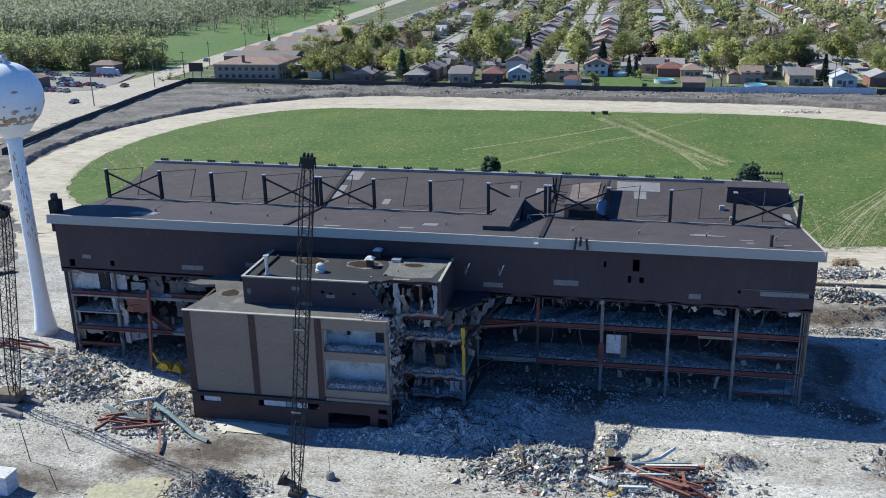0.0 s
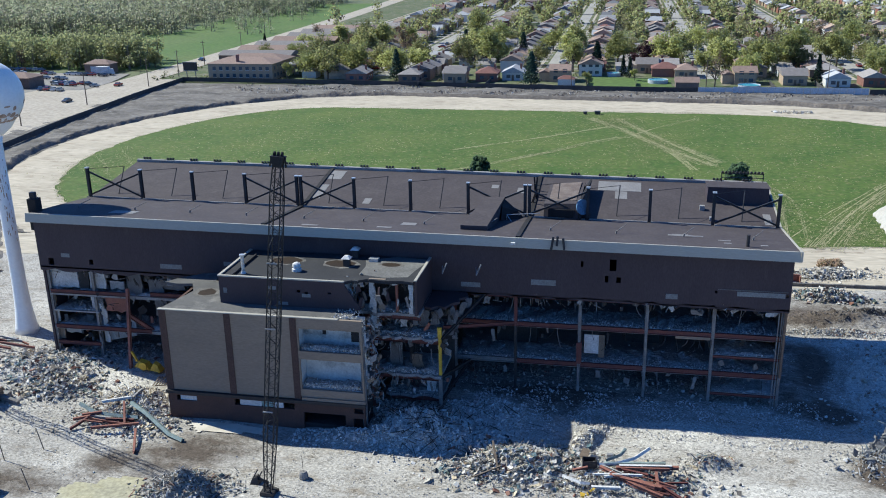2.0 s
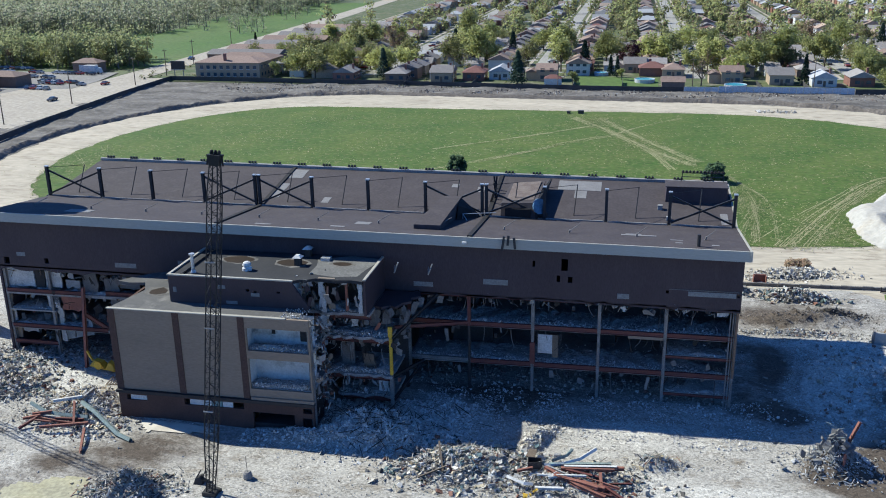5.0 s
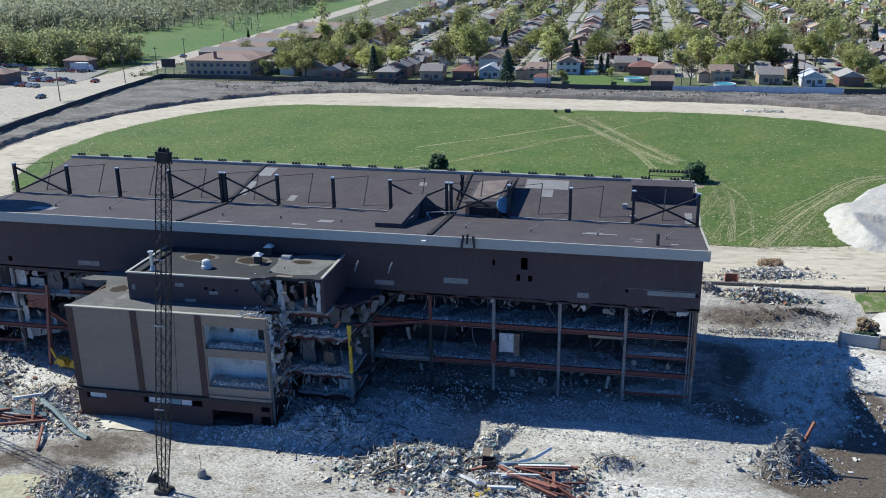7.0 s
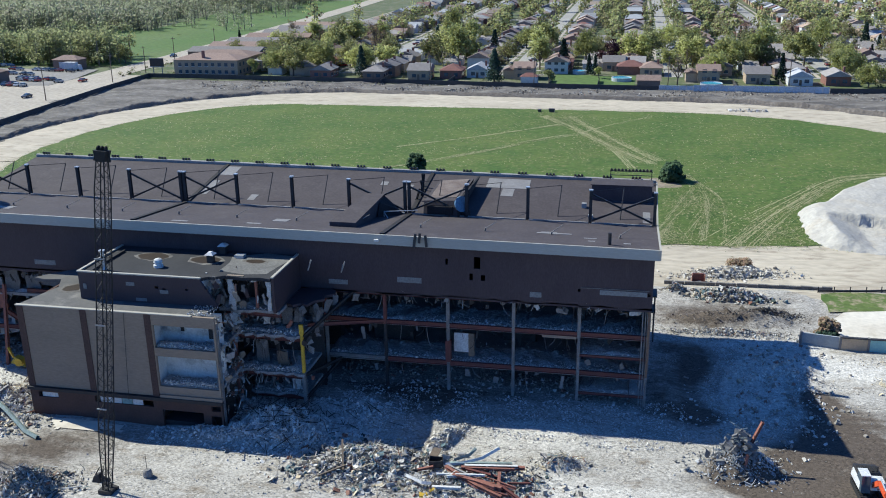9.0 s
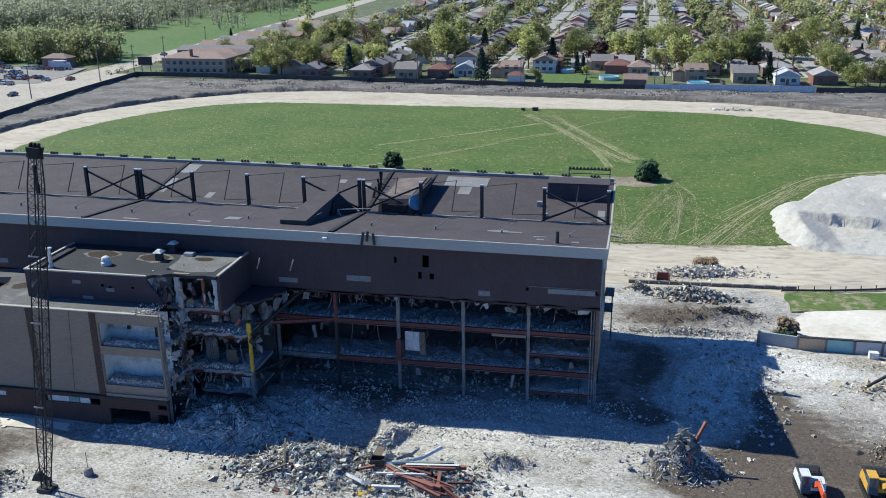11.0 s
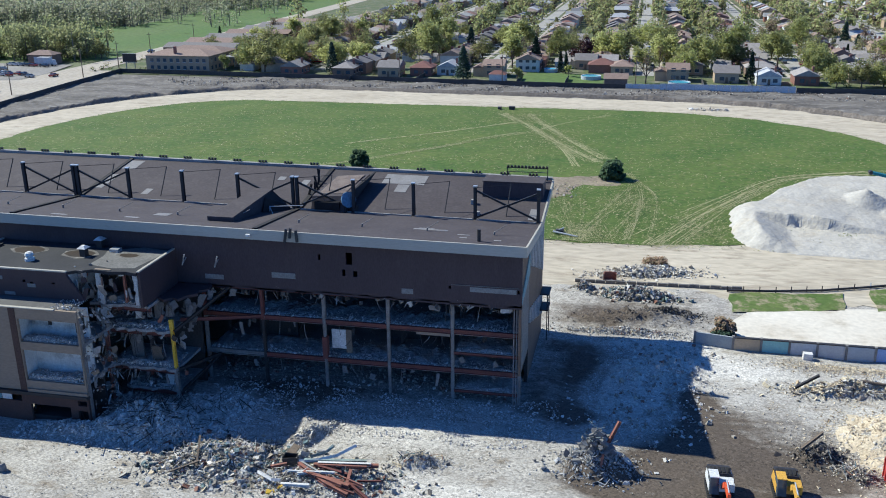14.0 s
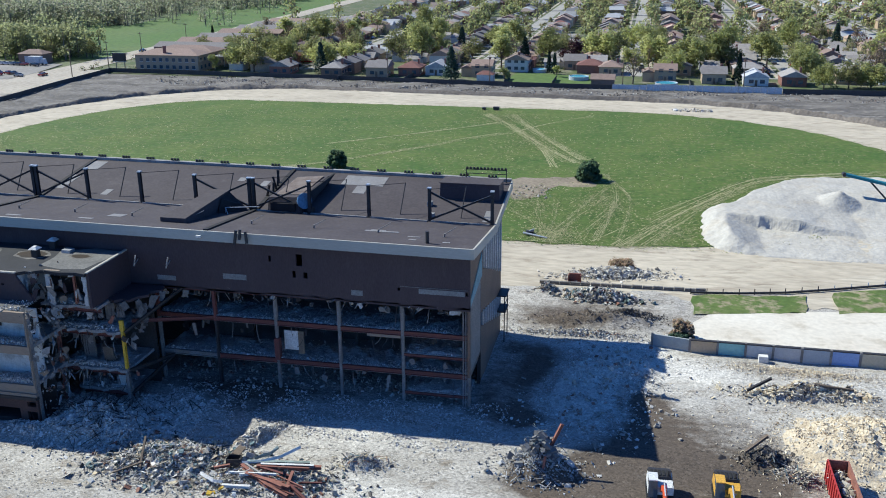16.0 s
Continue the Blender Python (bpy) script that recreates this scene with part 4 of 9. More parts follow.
# side and rear walls
s = Shape()
EW = X1 - 0.1
ys = [99.9, 104.5, 107.2, 122.0]
for ya, yb, za, zb in ((106.8, 122.0, 0, 0),):
    def quad(y0, y1, b0, b1, t0, t1):
        s.hexa([(EW - 0.25, y0, b0), (EW, y0, b0), (EW, y1, b1), (EW - 0.25, y1, b1), (EW - 0.25, y0, t0), (EW, y0, t0), (EW, y1, t1), (EW - 0.25, y1, t1)])
    quad(99.9, 107.0, 3.9, 3.9, 18.4, 17.6)
    quad(107.0, 122.0, 0, 0, 7.2, 2.9)
    quad(107.0, 122.0, 8.9, 5.7, 14.4, 9.1)
    quad(107.0, 108.0, 14.4, 14.0, 17.6, 17.5)
    quad(121.6, 122.0, 9.2, 9.1, 18.0, 18.0)
part("end_wall", s, material("end_wall_panel", (0.20, 0.135, 0.09), (0.15, 0.10, 0.07), 0.25, 5, rough=0.7), grandstand, "brown panelled end wall")
part("end_panel", Shape().box(EW, 100.4, 4.5, EW + 0.08, 106.2, 13.2), material("end_tan", (0.30, 0.26, 0.21), (0.25, 0.21, 0.17), 0.4, 5), grandstand, "tan rendered panel")
s = Shape()
s.hexa([(EW + 0.01, 99.95, 12.4), (EW + 0.1, 99.95, 12.4), (EW + 0.1, 107.0, 13.6), (EW + 0.01, 107.0, 13.6), (EW + 0.01, 99.95, 13.2), (EW + 0.1, 99.95, 13.2), (EW + 0.1, 107.0, 16.4), (EW + 0.01, 107.0, 16.4)])
part("end_flashing", s, m_green, grandstand, "grey-green sloped flashing")
for b0, b1, t0, t1 in ((14.4, 9.1, 17.6, 18.0), (7.2, 2.9, 8.9, 5.7)):
    s = Shape()
    s.hexa([(EW - 0.2, 108.0, b0 - 0.3), (EW - 0.12, 108.0, b0 - 0.3), (EW - 0.12, 121.6, b1), (EW - 0.2, 121.6, b1), (EW - 0.2, 108.0, t0), (EW - 0.12, 108.0, t0), (EW - 0.12, 121.6, t1), (EW - 0.2, 121.6, t1)])
    glazing = part("end_window", s, m_blueglass, grandstand, "blue-tinted stepped glazing")
    for k in range(9):
        y = 108.2 + 13.2 * k / 8
        f = (y - 108) / 13.6
        part("mullion", Shape().box(EW - 0.1, y - 0.14, b0 + (b1 - b0) * f - 0.2, EW + 0.12, y + 0.14, t0 + (t1 - t0) * f), m_galv, glazing)
# plain wall added to close the unseen rear
part("rear_closing_wall", Shape().box(X0 + 0.3, 121.7, 0, X1 - 0.4, 122.0, 18.4), m_clad, grandstand)
part("west_wall", Shape().box(X0, 100.0, 0, X0 + 0.3, 122.0, 18.0), m_clad, grandstand, "dark brown end wall")
part("end_stair", Shape().box(EW + 0.1, 118.4, 4.3, EW + 1.2, 121.2, 4.5).bar((EW + 1.1, 118.6, 4.5), (EW + 1.1, 121, 4.5), 0.08).bar((EW + 1.1, 118.6, 5.5), (EW + 1.1, 121, 5.5), 0.08).box(EW + 1.0, 118.4, 0, EW + 1.12, 118.52, 6.6).box(EW + 1.0, 121.0, 0, EW + 1.12, 121.12, 6.6).box(EW + 0.1, 118.4, 6.5, EW + 1.3, 121.3, 6.65), m_steel, grandstand, "dark steel landing with canopy")

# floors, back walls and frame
# ceiling slab coloured as dark as the shade beneath it
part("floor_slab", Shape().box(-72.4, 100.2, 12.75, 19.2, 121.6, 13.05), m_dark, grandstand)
for z, ya in ((8.35, 100.6), (3.55, 100.6)):
    part("floor_slab", Shape().box(-18.5, ya, z - 0.3, 19.2, 115, z + 0.1), m_floor, grandstand, "broken concrete floor slab")
for z in (9.1, 4.3):
    part("floor_slab", Shape().box(-72.4, 100.1, z - 0.3, -49.6, 115, z + 0.1), m_floor, grandstand, "broken concrete floor slab")
# backing walls added deep in the bays, their dark colour standing for shade
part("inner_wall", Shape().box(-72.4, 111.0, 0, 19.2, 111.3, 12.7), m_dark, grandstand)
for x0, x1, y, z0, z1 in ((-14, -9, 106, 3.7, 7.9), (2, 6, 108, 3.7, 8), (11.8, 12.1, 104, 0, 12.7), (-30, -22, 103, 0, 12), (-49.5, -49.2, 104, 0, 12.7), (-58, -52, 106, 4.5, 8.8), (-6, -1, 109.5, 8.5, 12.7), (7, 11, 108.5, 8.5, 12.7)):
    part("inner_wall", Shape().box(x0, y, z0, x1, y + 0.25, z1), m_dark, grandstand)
COLX = [-18.3, -11.0, -3.45, 4.2, 11.65, 19.25]
for x in COLX:
    part("column", Shape().ibeam((x, 100.5, -0.3), (x, 100.5, 8.2), 0.32, 0.36), m_steel if x == -11.0 else m_wrap, grandstand, "steel column in flaking grey fireproofing")
    part("column", Shape().ibeam((x, 100.5, 8.2), (x, 100.5, 12.7), 0.36, 0.4), m_wrap if x > -5 else m_red, grandstand)
    part("inner_column", Shape().ibeam((x, 106.5, 0), (x, 106.5, 12.7), 0.36, 0.4), m_steel, grandstand)
part("column_wrap", Shape().box(-3.75, 100.15, 3.9, -3.15, 100.85, 6.6), m_red, grandstand, "red-painted column casing")
for xa, xb in zip(COLX, COLX[1:]):
    for z in (8.55, 3.75):
        part("edge_beam", Shape().ibeam((xa + 0.2, 100.35, z + r.uniform(-0.04, 0.04)), (xb - 0.2, 100.35, z + r.uniform(-0.04, 0.04)), 0.3, 0.55), m_wrap if xa < -18 and z < 5 else m_red, grandstand, "bare steel edge beam")
    part("edge_beam", Shape().ibeam((xa + 0.2, 100.05, 12.12), (xb - 0.2, 100.05, 12.12), 0.22, 0.26), m_red, grandstand)
for z in (6.1, 1.4):
    part("half_landing", Shape().box(11.8, 100.4, z - 0.14, 19.1, 104.5, z + 0.06), m_slab, grandstand, "half-level stair landing slab")
    part("edge_beam", Shape().ibeam((11.8, 100.3, z - 0.15), (19.1, 100.3, z - 0.15), 0.2, 0.3), m_red, grandstand)
s = Shape()
for x in (18.6, 18.9, 19.15):
    s.bar((x, 100.3, 0), (x, 100.3, 12.4), 0.12)
part("conduit", s, m_wrap, grandstand)
# pale board left standing between two columns
part("loose_board", Shape().box(-2.9, 101.2, 4.9, -1.2, 101.3, 7.3), m_white, grandstand, "pale board wedged between columns")
part("loose_board", Shape().box(-1.2, 101.25, 4.4, -0.5, 101.35, 7.3), m_wood, grandstand)
part("loose_board", Shape().box(7.5, 100.25, 7.9, 11.4, 100.33, 8.25), m_tanwall, grandstand)

# west end of the frame
for x in (-72.3, -66.0, -50.2):
    part("column", Shape().ibeam((x, 100.4, -0.3), (x, 100.4, 12.7), 0.36, 0.4), m_wrap, grandstand)
part("bent_column", Shape().ibeam((-60.5, 97.4, -0.5), (-61.0, 99.9, 10.3), 0.36, 0.4), m_rust, grandstand, "rusty leaning column")
part("bent_beam", Shape().ibeam((-61.2, 99.9, 6.6), (-58.4, 100.4, 4.4), 0.35, 0.5), m_rust, grandstand, "rusty twisted beam")
for z, xa, xb in ((9.35, -72.2, -61.2), (4.4, -72.2, -58.4), (9.6, -58.0, -53.0), (2.1, -72.2, -66)):
    part("edge_beam", Shape().ibeam((xa, 100.1, z), (xb, 100.1, z), 0.3, 0.5), m_red, grandstand, "red-primed steel edge beam")
part("half_landing", Shape().box(-72.2, 100.1, 6.5, -65.6, 104.5, 6.7), m_slab, grandstand, "half-level stair landing slab")
for x0, x1, z0, z1, mat in ((-73.0, -68.4, 9.7, 12.5, m_plaster), (-66.7, -64.5, 9.8, 12.0, m_plaster), (-61.4, -59.4, 8.7, 12.2, m_darkconc), (-68.2, -66.9, 9.7, 12.3, m_dark), (-63.9, -61.9, 9.8, 10.9, m_slab), (-72.9, -72.1, 7.1, 8.95, m_tanwall), (-66.9, -65.3, 6.9, 8.9, m_plaster), (-73.0, -71.9, 4.75, 6.5, m_white), (-65.6, -64.9, 2.2, 6.8, m_plaster), (-72.6, -71.5, 2.3, 3.95, m_tanwall), (-71.2, -69.0, 3.35, 3.85, m_slab), (-64.9, -61.6, 6.7, 8.9, m_rust), (-58.4, -56.4, 9.7, 11.4, m_darkconc), (-56.2, -53.4, 10.2, 12.2, m_darkconc), (-57.8, -56.6, 6.4, 9.1, m_darkconc)):
    part("wall_remnant", ragged(x0, x1, 100.7, z0, z1), mat, grandstand, "torn remnant of a plastered wall")
part("part_wall", Shape().hexa([(-65.8, 100.9, 2.2), (-62.6, 103.2, 2.2), (-62.6, 103.4, 2.2), (-65.8, 101.1, 2.2), (-65.8, 100.9, 4.2), (-62.6, 103.2, 4.4), (-62.6, 103.4, 4.4), (-65.8, 101.1, 4.2)]), m_blueroom, grandstand)

# roof frame: posts, crossed braces, slim poles and stays
PX = [-73.0] + [-72.6 + 7.683 * i for i in range(1, 13)]


def roof_post(x):
    z = roof_z(x, 113.2)
    p = part("roof_post", Shape().ibeam((x, 113.25, z - 0.2), (x, 113.25, z + 4.1), 0.36, 0.42), m_steel, grandstand, "dark steel roof post with pale cap")
    part("cap", Shape().box(x - 0.24, 113.0, z + 4.1, x + 0.24, 113.5, z + 4.24), m_galv, p)
    part("base_plate", Shape().box(x - 0.4, 112.85, z - 0.02, x + 0.4, 113.65, z + 0.06), m_steel, p)


for i, x in enumerate(PX):
    for o in ((-0.28, 0.28) if i in (4, 8) else (0,)):
        roof_post(x + o)
for i in (0, 3, 4, 7, 8, 11):
    xa, xb = PX[i] + 0.2, PX[i + 1] - 0.2
    za, zb = roof_z(xa, 113.2), roof_z(xb, 113.2)
    part("cross_brace", Shape().ibeam((xa, 113.25, za + 3.6), (xb, 113.25, zb + 0.35), 0.2, 0.22), m_steel, grandstand)
    part("cross_brace", Shape().ibeam((xa, 113.05, za + 0.35), (xb, 113.05, zb + 3.6), 0.2, 0.22), m_steel, grandstand)
for i in range(12):
    x = PX[i] + 3.9
    z, zn = roof_z(x, 116.2), roof_z(x, 104.6)
    part("slim_pole", Shape().tube((x - 0.3, 114.6, roof_z(x, 114.6)), (x, 116.4, z + 3.4), 0.07, n=6), m_steel, grandstand)
    part("stay_rod", Shape().tube((PX[i], 113.25, roof_z(PX[i], 113.2) + 4.0), (x, 116.4, z + 3.35), 0.035, n=5), m_steel, grandstand)
    a = part("stay_anchor", Shape().tube((x - 0.2, 104.5, zn), (x - 0.1, 104.4, zn + 0.45), 0.1, n=8).tube((x - 0.1, 104.4, zn + 0.4), (x + 1.0, 105.6, zn + 0.9), 0.045, n=5), m_wrap, grandstand)
for x, y, a, b in ((-40.2, 124.6, 1.1, 1.6), (-40.7, 118.5, 0.6, 2.4), (-33.2, 115.8, 0.5, 0.9), (-24.6, 104.2, 0.9, 0.8), (-27.0, 101.4, 0.9, 0.35), (-36, 100.5, 1.0, 0.3), (-16.6, 122.6, 0.5, 0.6), (-12.9, 121.6, 0.5, 0.9), (0.35, 124.4, 2.9, 1.6), (0.6, 121.4, 0.8, 1.25), (8.2, 105.2, 2.0, 0.3), (7.6, 105.75, 0.9, 0.2), (12.6, 101.9, 0.4, 0.25), (16.5, 101.5, 0.4, 0.25), (18.7, 115.5, 0.45, 1.6), (12.4, 103.4, 0.7, 0.2), (-61.8, 102.8, 1.7, 0.9)):
    part("roof_patch", roof_piece(x - a, x + a, y - b, y + b, 0.03, 0.06), m_patch, grandstand, "pale patched roof membrane")
part("vent_pipe", Shape().tube((14.6, 100.6, 19.0), (14.6, 100.6, 20.6), 0.2, n=10), m_steel, grandstand)
# corner flue at the west end
part("flue", Shape().box(-73.5, 100.0, 17.6, -72.3, 101.2, 21.7), m_seam, grandstand, "black corner flue")
part("flue_cap", Shape().box(-73.25, 100.3, 21.7, -72.6, 100.9, 22.5), m_steel, grandstand)

# floodlights along the rear edge
for i in range(24):
    x = -71.5 + 3.86 * i
    z = roof_z(x, 127)
    s = Shape().bar((x - 0.6, 127.1, z + 0.4), (x + 0.6, 127.1, z + 0.4), 0.07).bar((x, 127.1, z - 0.2), (x, 127.1, z + 0.5), 0.12)
    f = part("floodlight", s, m_steel, grandstand, "cluster of dark floodlights")
    for o in (-0.65, 0.0, 0.65):
        part("lamp_head", Shape().tube((x + o * 0.7, 127.0, z + 0.66), (x + o * 0.7 + 0.03, 127.25, z + 0.5), 0.09, 0.19, 8), m_steel, f)

# hoods and plant box on the roof
s = Shape()
zf, zb = roof_z(-16, 102.4), roof_z(-16, 113.2)
s.hexa([(-17.9, 102.4, zf - 0.1), (-14.7, 102.4, zf - 0.1), (-14.0, 113.0, zb - 0.1), (-16.4, 113.0, zb - 0.1), (-17.9, 102.4, zf + 0.55), (-14.7, 102.4, zf + 0.55), (-14.0, 113.0, zb + 2.5), (-16.4, 113.0, zb + 2.5)])
part("sloping_hood", s, m_roof, grandstand, "dark sloping stair hood")
s = Shape()
s.hexa([(-14.0, 109.0, zb), (-11.6, 111.5, zb), (-11.6, 112.9, zb), (-14.0, 112.9, zb), (-14.0, 110.5, zb + 2.0), (-12.4, 112.2, zb + 0.9), (-12.4, 112.8, zb + 0.9), (-14.0, 112.9, zb + 2.3)])
# black wedge against the hood's east face
part("hood_door", s, m_seam, grandstand)
part("hood_rail", Shape().tube((-13.4, 110.2, zb + 1.0), (-9.3, 111.0, zb + 1.1), 0.06, n=6).tube((-13.4, 110.2, zb), (-13.4, 110.2, zb + 1.0), 0.06, n=6).tube((-12.2, 108.7, zb), (-13.4, 110.2, zb + 1.0), 0.06, n=6), m_galv, grandstand, "pale pipe rail")
s = Shape()
z1, z2 = roof_z(-7, 111.5), roof_z(-7, 124.0)
s.hexa([(-9.0, 112.9, z1 - 0.1), (-4.6, 112.6, z1 - 0.1), (-4.4, 123.0, z2 - 0.1), (-8.9, 123.0, z2 - 0.1), (-9.0, 113.6, z1 + 1.55), (-4.6, 113.4, z1 + 1.75), (-4.2, 123.0, z2 + 0.9), (-8.9, 123.0, z2 + 0.5)])
hood = part("roof_hood", s, m_roof, grandstand, "dark hood with a weathered top")
ht = [(-8.5, 114.6, 1.55 + 0.1 * (z2 - z1 - 1.05)), (-5.0, 114.6, 1.73 + 0.1 * (z2 - z1 - 0.85)), (-4.7, 122.4, 0.92 + z2 - z1), (-8.5, 122.4, 0.56 + z2 - z1)]
part("hood_top", Shape().hexa([(x, y, z1 + z + 0.02) for x, y, z in ht] + [(x, y, z1 + z + 0.07) for x, y, z in ht]), material("weathered_sheet", (0.20, 0.165, 0.14), (0.12, 0.09, 0.078), 0.8, 7), hood, "rusty weathered sheet")
part("hood_side", Shape().hexa([(-4.5, 112.4, z1 - 0.1), (-4.25, 112.4, z1 - 0.1), (-4.25, 122.8, z2 - 0.1), (-4.5, 122.8, z2 - 0.1), (-4.75, 112.9, z1 + 1.7), (-4.5, 112.9, z1 + 1.7), (-3.3, 123.2, z2 + 1.3), (-3.55, 123.2, z2 + 1.3)]), m_seam, hood, "black torn side panel")
# solid black box painting the dark inside of the hood's mouth
part("hood_opening_shade", Shape().box(-8.4, 112.5, z1 + 0.1, -5.2, 113.1, z1 + 1.1), m_seam, hood)
part("tarpaulin", Shape().tube((-4.2, 113.3, z1 + 1.35), (-4.05, 113.15, z1 + 1.4), 1.0, n=18), material("blue_sheet", (0.16, 0.25, 0.35), (0.10, 0.17, 0.26), 0.8, 5, rough=0.5), hood, "blue round cover")
for k in range(5):
    x, y = -10.7 + 0.3 * r.uniform(-1, 1), 117.5 + 1.1 * k
    part("torn_bar", Shape().bar((x, y, roof_z(x, y)), (x + r.uniform(-0.5, 0.7), y + r.uniform(-0.4, 0.4), roof_z(x, y) + r.uniform(1.2, 2.6)), 0.22), m_seam, grandstand, "black torn steel by the roof joint")
z3 = roof_z(15.5, 120.6)
box = part("plant_box", Shape().hexa([(11.6, 120.2, z3 - 0.3), (19.4, 120.2, z3 - 0.3), (19.4, 123.8, z3 - 0.1), (11.6, 123.8, z3 - 0.1), (11.7, 120.3, z3 + 2.0), (19.3, 120.3, z3 + 2.0), (19.3, 123.7, z3 + 1.9), (11.7, 123.7, z3 + 1.9)]), m_clad, grandstand, "dark plant box on the roof corner")
part("box_roof", Shape().hexa([(11.55, 120.15, z3 + 2.0), (19.45, 120.15, z3 + 2.0), (19.45, 123.8, z3 + 1.9), (11.55, 123.8, z3 + 1.9), (11.55, 120.15, z3 + 2.08), (19.45, 120.15, z3 + 2.08), (19.45, 123.8, z3 + 1.98), (11.55, 123.8, z3 + 1.98)]), m_roof, box)
s = Shape().bar((13.8, 126.4, z3 + 2.45), (19.4, 126.4, z3 + 2.45), 0.1).bar((13.9, 126.4, z3 - 0.5), (13.9, 126.4, z3 + 2.45), 0.1).bar((19.3, 126.4, z3 - 0.5), (19.3, 126.4, z3 + 2.45), 0.1).bar((13.8, 126.4, z3 + 1.9), (19.4, 126.4, z3 + 1.9), 0.08)
bank = part("floodlight_bank", s, m_steel, grandstand, "row of floodlights on a rail")
for k in range(12):
    part("lamp_head", Shape().tube((14.0 + 0.47 * k, 126.3, z3 + 2.75), (14.0 + 0.47 * k, 126.6, z3 + 2.55), 0.1, 0.2, 8), m_steel, bank)
part("air_unit", Shape().box(11.6, 114.4, roof_z(11, 114), 12.2, 114.9, roof_z(11, 114) + 0.5), m_grey, grandstand, "small pale air unit")
part("air_unit", Shape().box(10.6, 117.5, roof_z(11, 117.5), 11.2, 118.1, roof_z(11, 117.5) + 0.6), m_grey, grandstand, "small pale air unit")
part("floor_duct", Shape().tube((-3.2, 113.6, z1 + 0.1), (-4.6, 113.8, z1 + 0.2), 0.5, n=12), m_steel, grandstand)


# ---- brick annex ----
annex = thing("brick_annex", "tan brick annex with brown pilasters, its end bay torn open", "building")


def wall_cells(x0, x1, z0, z1, y, thick, holes):
    """A wall along x with rectangular openings."""
    a = sorted({x0, x1, *[h[0] for h in holes], *[h[1] for h in holes]})
    b = sorted({z0, z1, *[h[2] for h in holes], *[h[3] for h in holes]})
    s = Shape()
    for p, q in zip(a, a[1:]):
        for u, w in zip(b, b[1:]):
            if not any(h[0] <= (p + q) / 2 <= h[1] and h[2] <= (u + w) / 2 <= h[3] for h in holes):
                s.box(p, y, u, q, y + thick, w)
    return welded(s)


AY = 86.9
for x0, x1 in ((-48.7, -41.75), (-41.0, -34.1)):
    part("brick_panel", Shape().box(x0, AY, 3.6, x1, AY + 0.3, 13.4), m_tanwall, annex, "tan brick wall panel")
part("brick_panel", wall_cells(-33.35, -26.0, 3.9, 13.4, AY, 0.3, [(-33.2, -26.15, 9.45, 12.15), (-33.2, -26.15, 4.85, 8.5)]), m_tanwall, annex, "tan brick wall panel with two openings")
for x0, x1 in ((-49.5, -48.7), (-41.75, -41.0), (-34.1, -33.35)):
    part("pilaster", Shape().box(x0, AY - 0.08, 3.5, x1, AY + 0.3, 13.45), m_pilaster, annex, "brown brick pilaster")
part("base_wall", wall_cells(-49.5, -26.0, -0.4, 3.2, AY - 0.05, 0.35, [(-48.5, -46.0, 2.25, 2.9), (-41.4, -34.2, 2.2, 2.95), (-33.2, -28.3, -0.4, 2.0), (-27.4, -26.2, -0.4, 1.7), (-27.3, -26.2, 2.3, 2.9)]), m_brownbrick, annex, "brown brick base wall")
part("ledge", Shape().box(-49.6, AY - 0.35, 3.2, -25.9, AY + 0.3, 3.55), m_steel, annex, "dark projecting ledge")
part("ledge", Shape().box(-33.2, AY - 0.2, 3.55, -25.9, AY + 0.3, 3.9), m_tanwall, annex)
for x0, x1, mat in ((-48.1, -46.0, m_white), (-40.8, -38.2, m_white), (-38.1, -36.9, m_green), (-36.8, -35.6, m_white)):
    part("window_board", Shape().box(x0, AY + 0.12, 2.2, x1, AY + 0.2, 2.95), mat, annex, "pale boarded window")
part("coping", Shape().box(-49.6, AY - 0.1, 13.4, -28.6, AY + 0.3, 13.5), m_fascia, annex, "pale roof-edge coping")
part("west_wall", Shape().box(-49.5, AY + 0.3, -0.3, -49.2, 98.5, 12.9), m_brownbrick, annex, "torn brown brick side wall")
part("roof", Shape().sheet([(-49.6, 87.21), (-27.5, 87.21), (-27.5, 99.5), (-47.5, 99.5), (-49.8, 98.8), (-51.8, 97.0), (-53.0, 95.4), (-51.4, 95.0), (-49.4, 95.3), (-48.2, 93.0)], 13.36, 0.35), m_deck, annex, "worn grey roof deck with torn corner")
for x, y, a, b in ((-46.3, 92.8, 1.1, 1.0), (-46.2, 97.4, 1.0, 0.9)):
    part("silt_stain", Shape().sheet(wavy([(x - a, y - b * 0.5), (x, y - b), (x + a, y - b * 0.4), (x + a, y + b * 0.5), (x, y + b), (x - a, y + b * 0.3)], 0.1, 3), 13.375), m_stain, annex)
    part("silt_ring", Shape().sheet(wavy([(x - a - 0.4, y - b), (x, y - b - 0.5), (x + a + 0.5, y - b), (x + a + 0.4, y + b), (x, y + b + 0.4), (x - a - 0.5, y + b)], 0.12, 4), 13.367), m_ring, annex)
for z in (9.3, 4.9):
    part("room_floor", Shape().box(-33.4, AY + 0.3, z - 0.4, -26.2, 93.5, z), m_slab, annex)
for z0, z1 in ((9.3, 12.9), (4.9, 8.9)):
    part("room_wall", Shape().box(-33.4, 89.3, z0, -26.3, 89.5, z1), m_blueroom, annex, "pale blue plastered room wall")
    part("room_wall", Shape().box(-33.6, AY + 0.3, z0, -33.4, 89.3, z1), m_blueroom, annex)
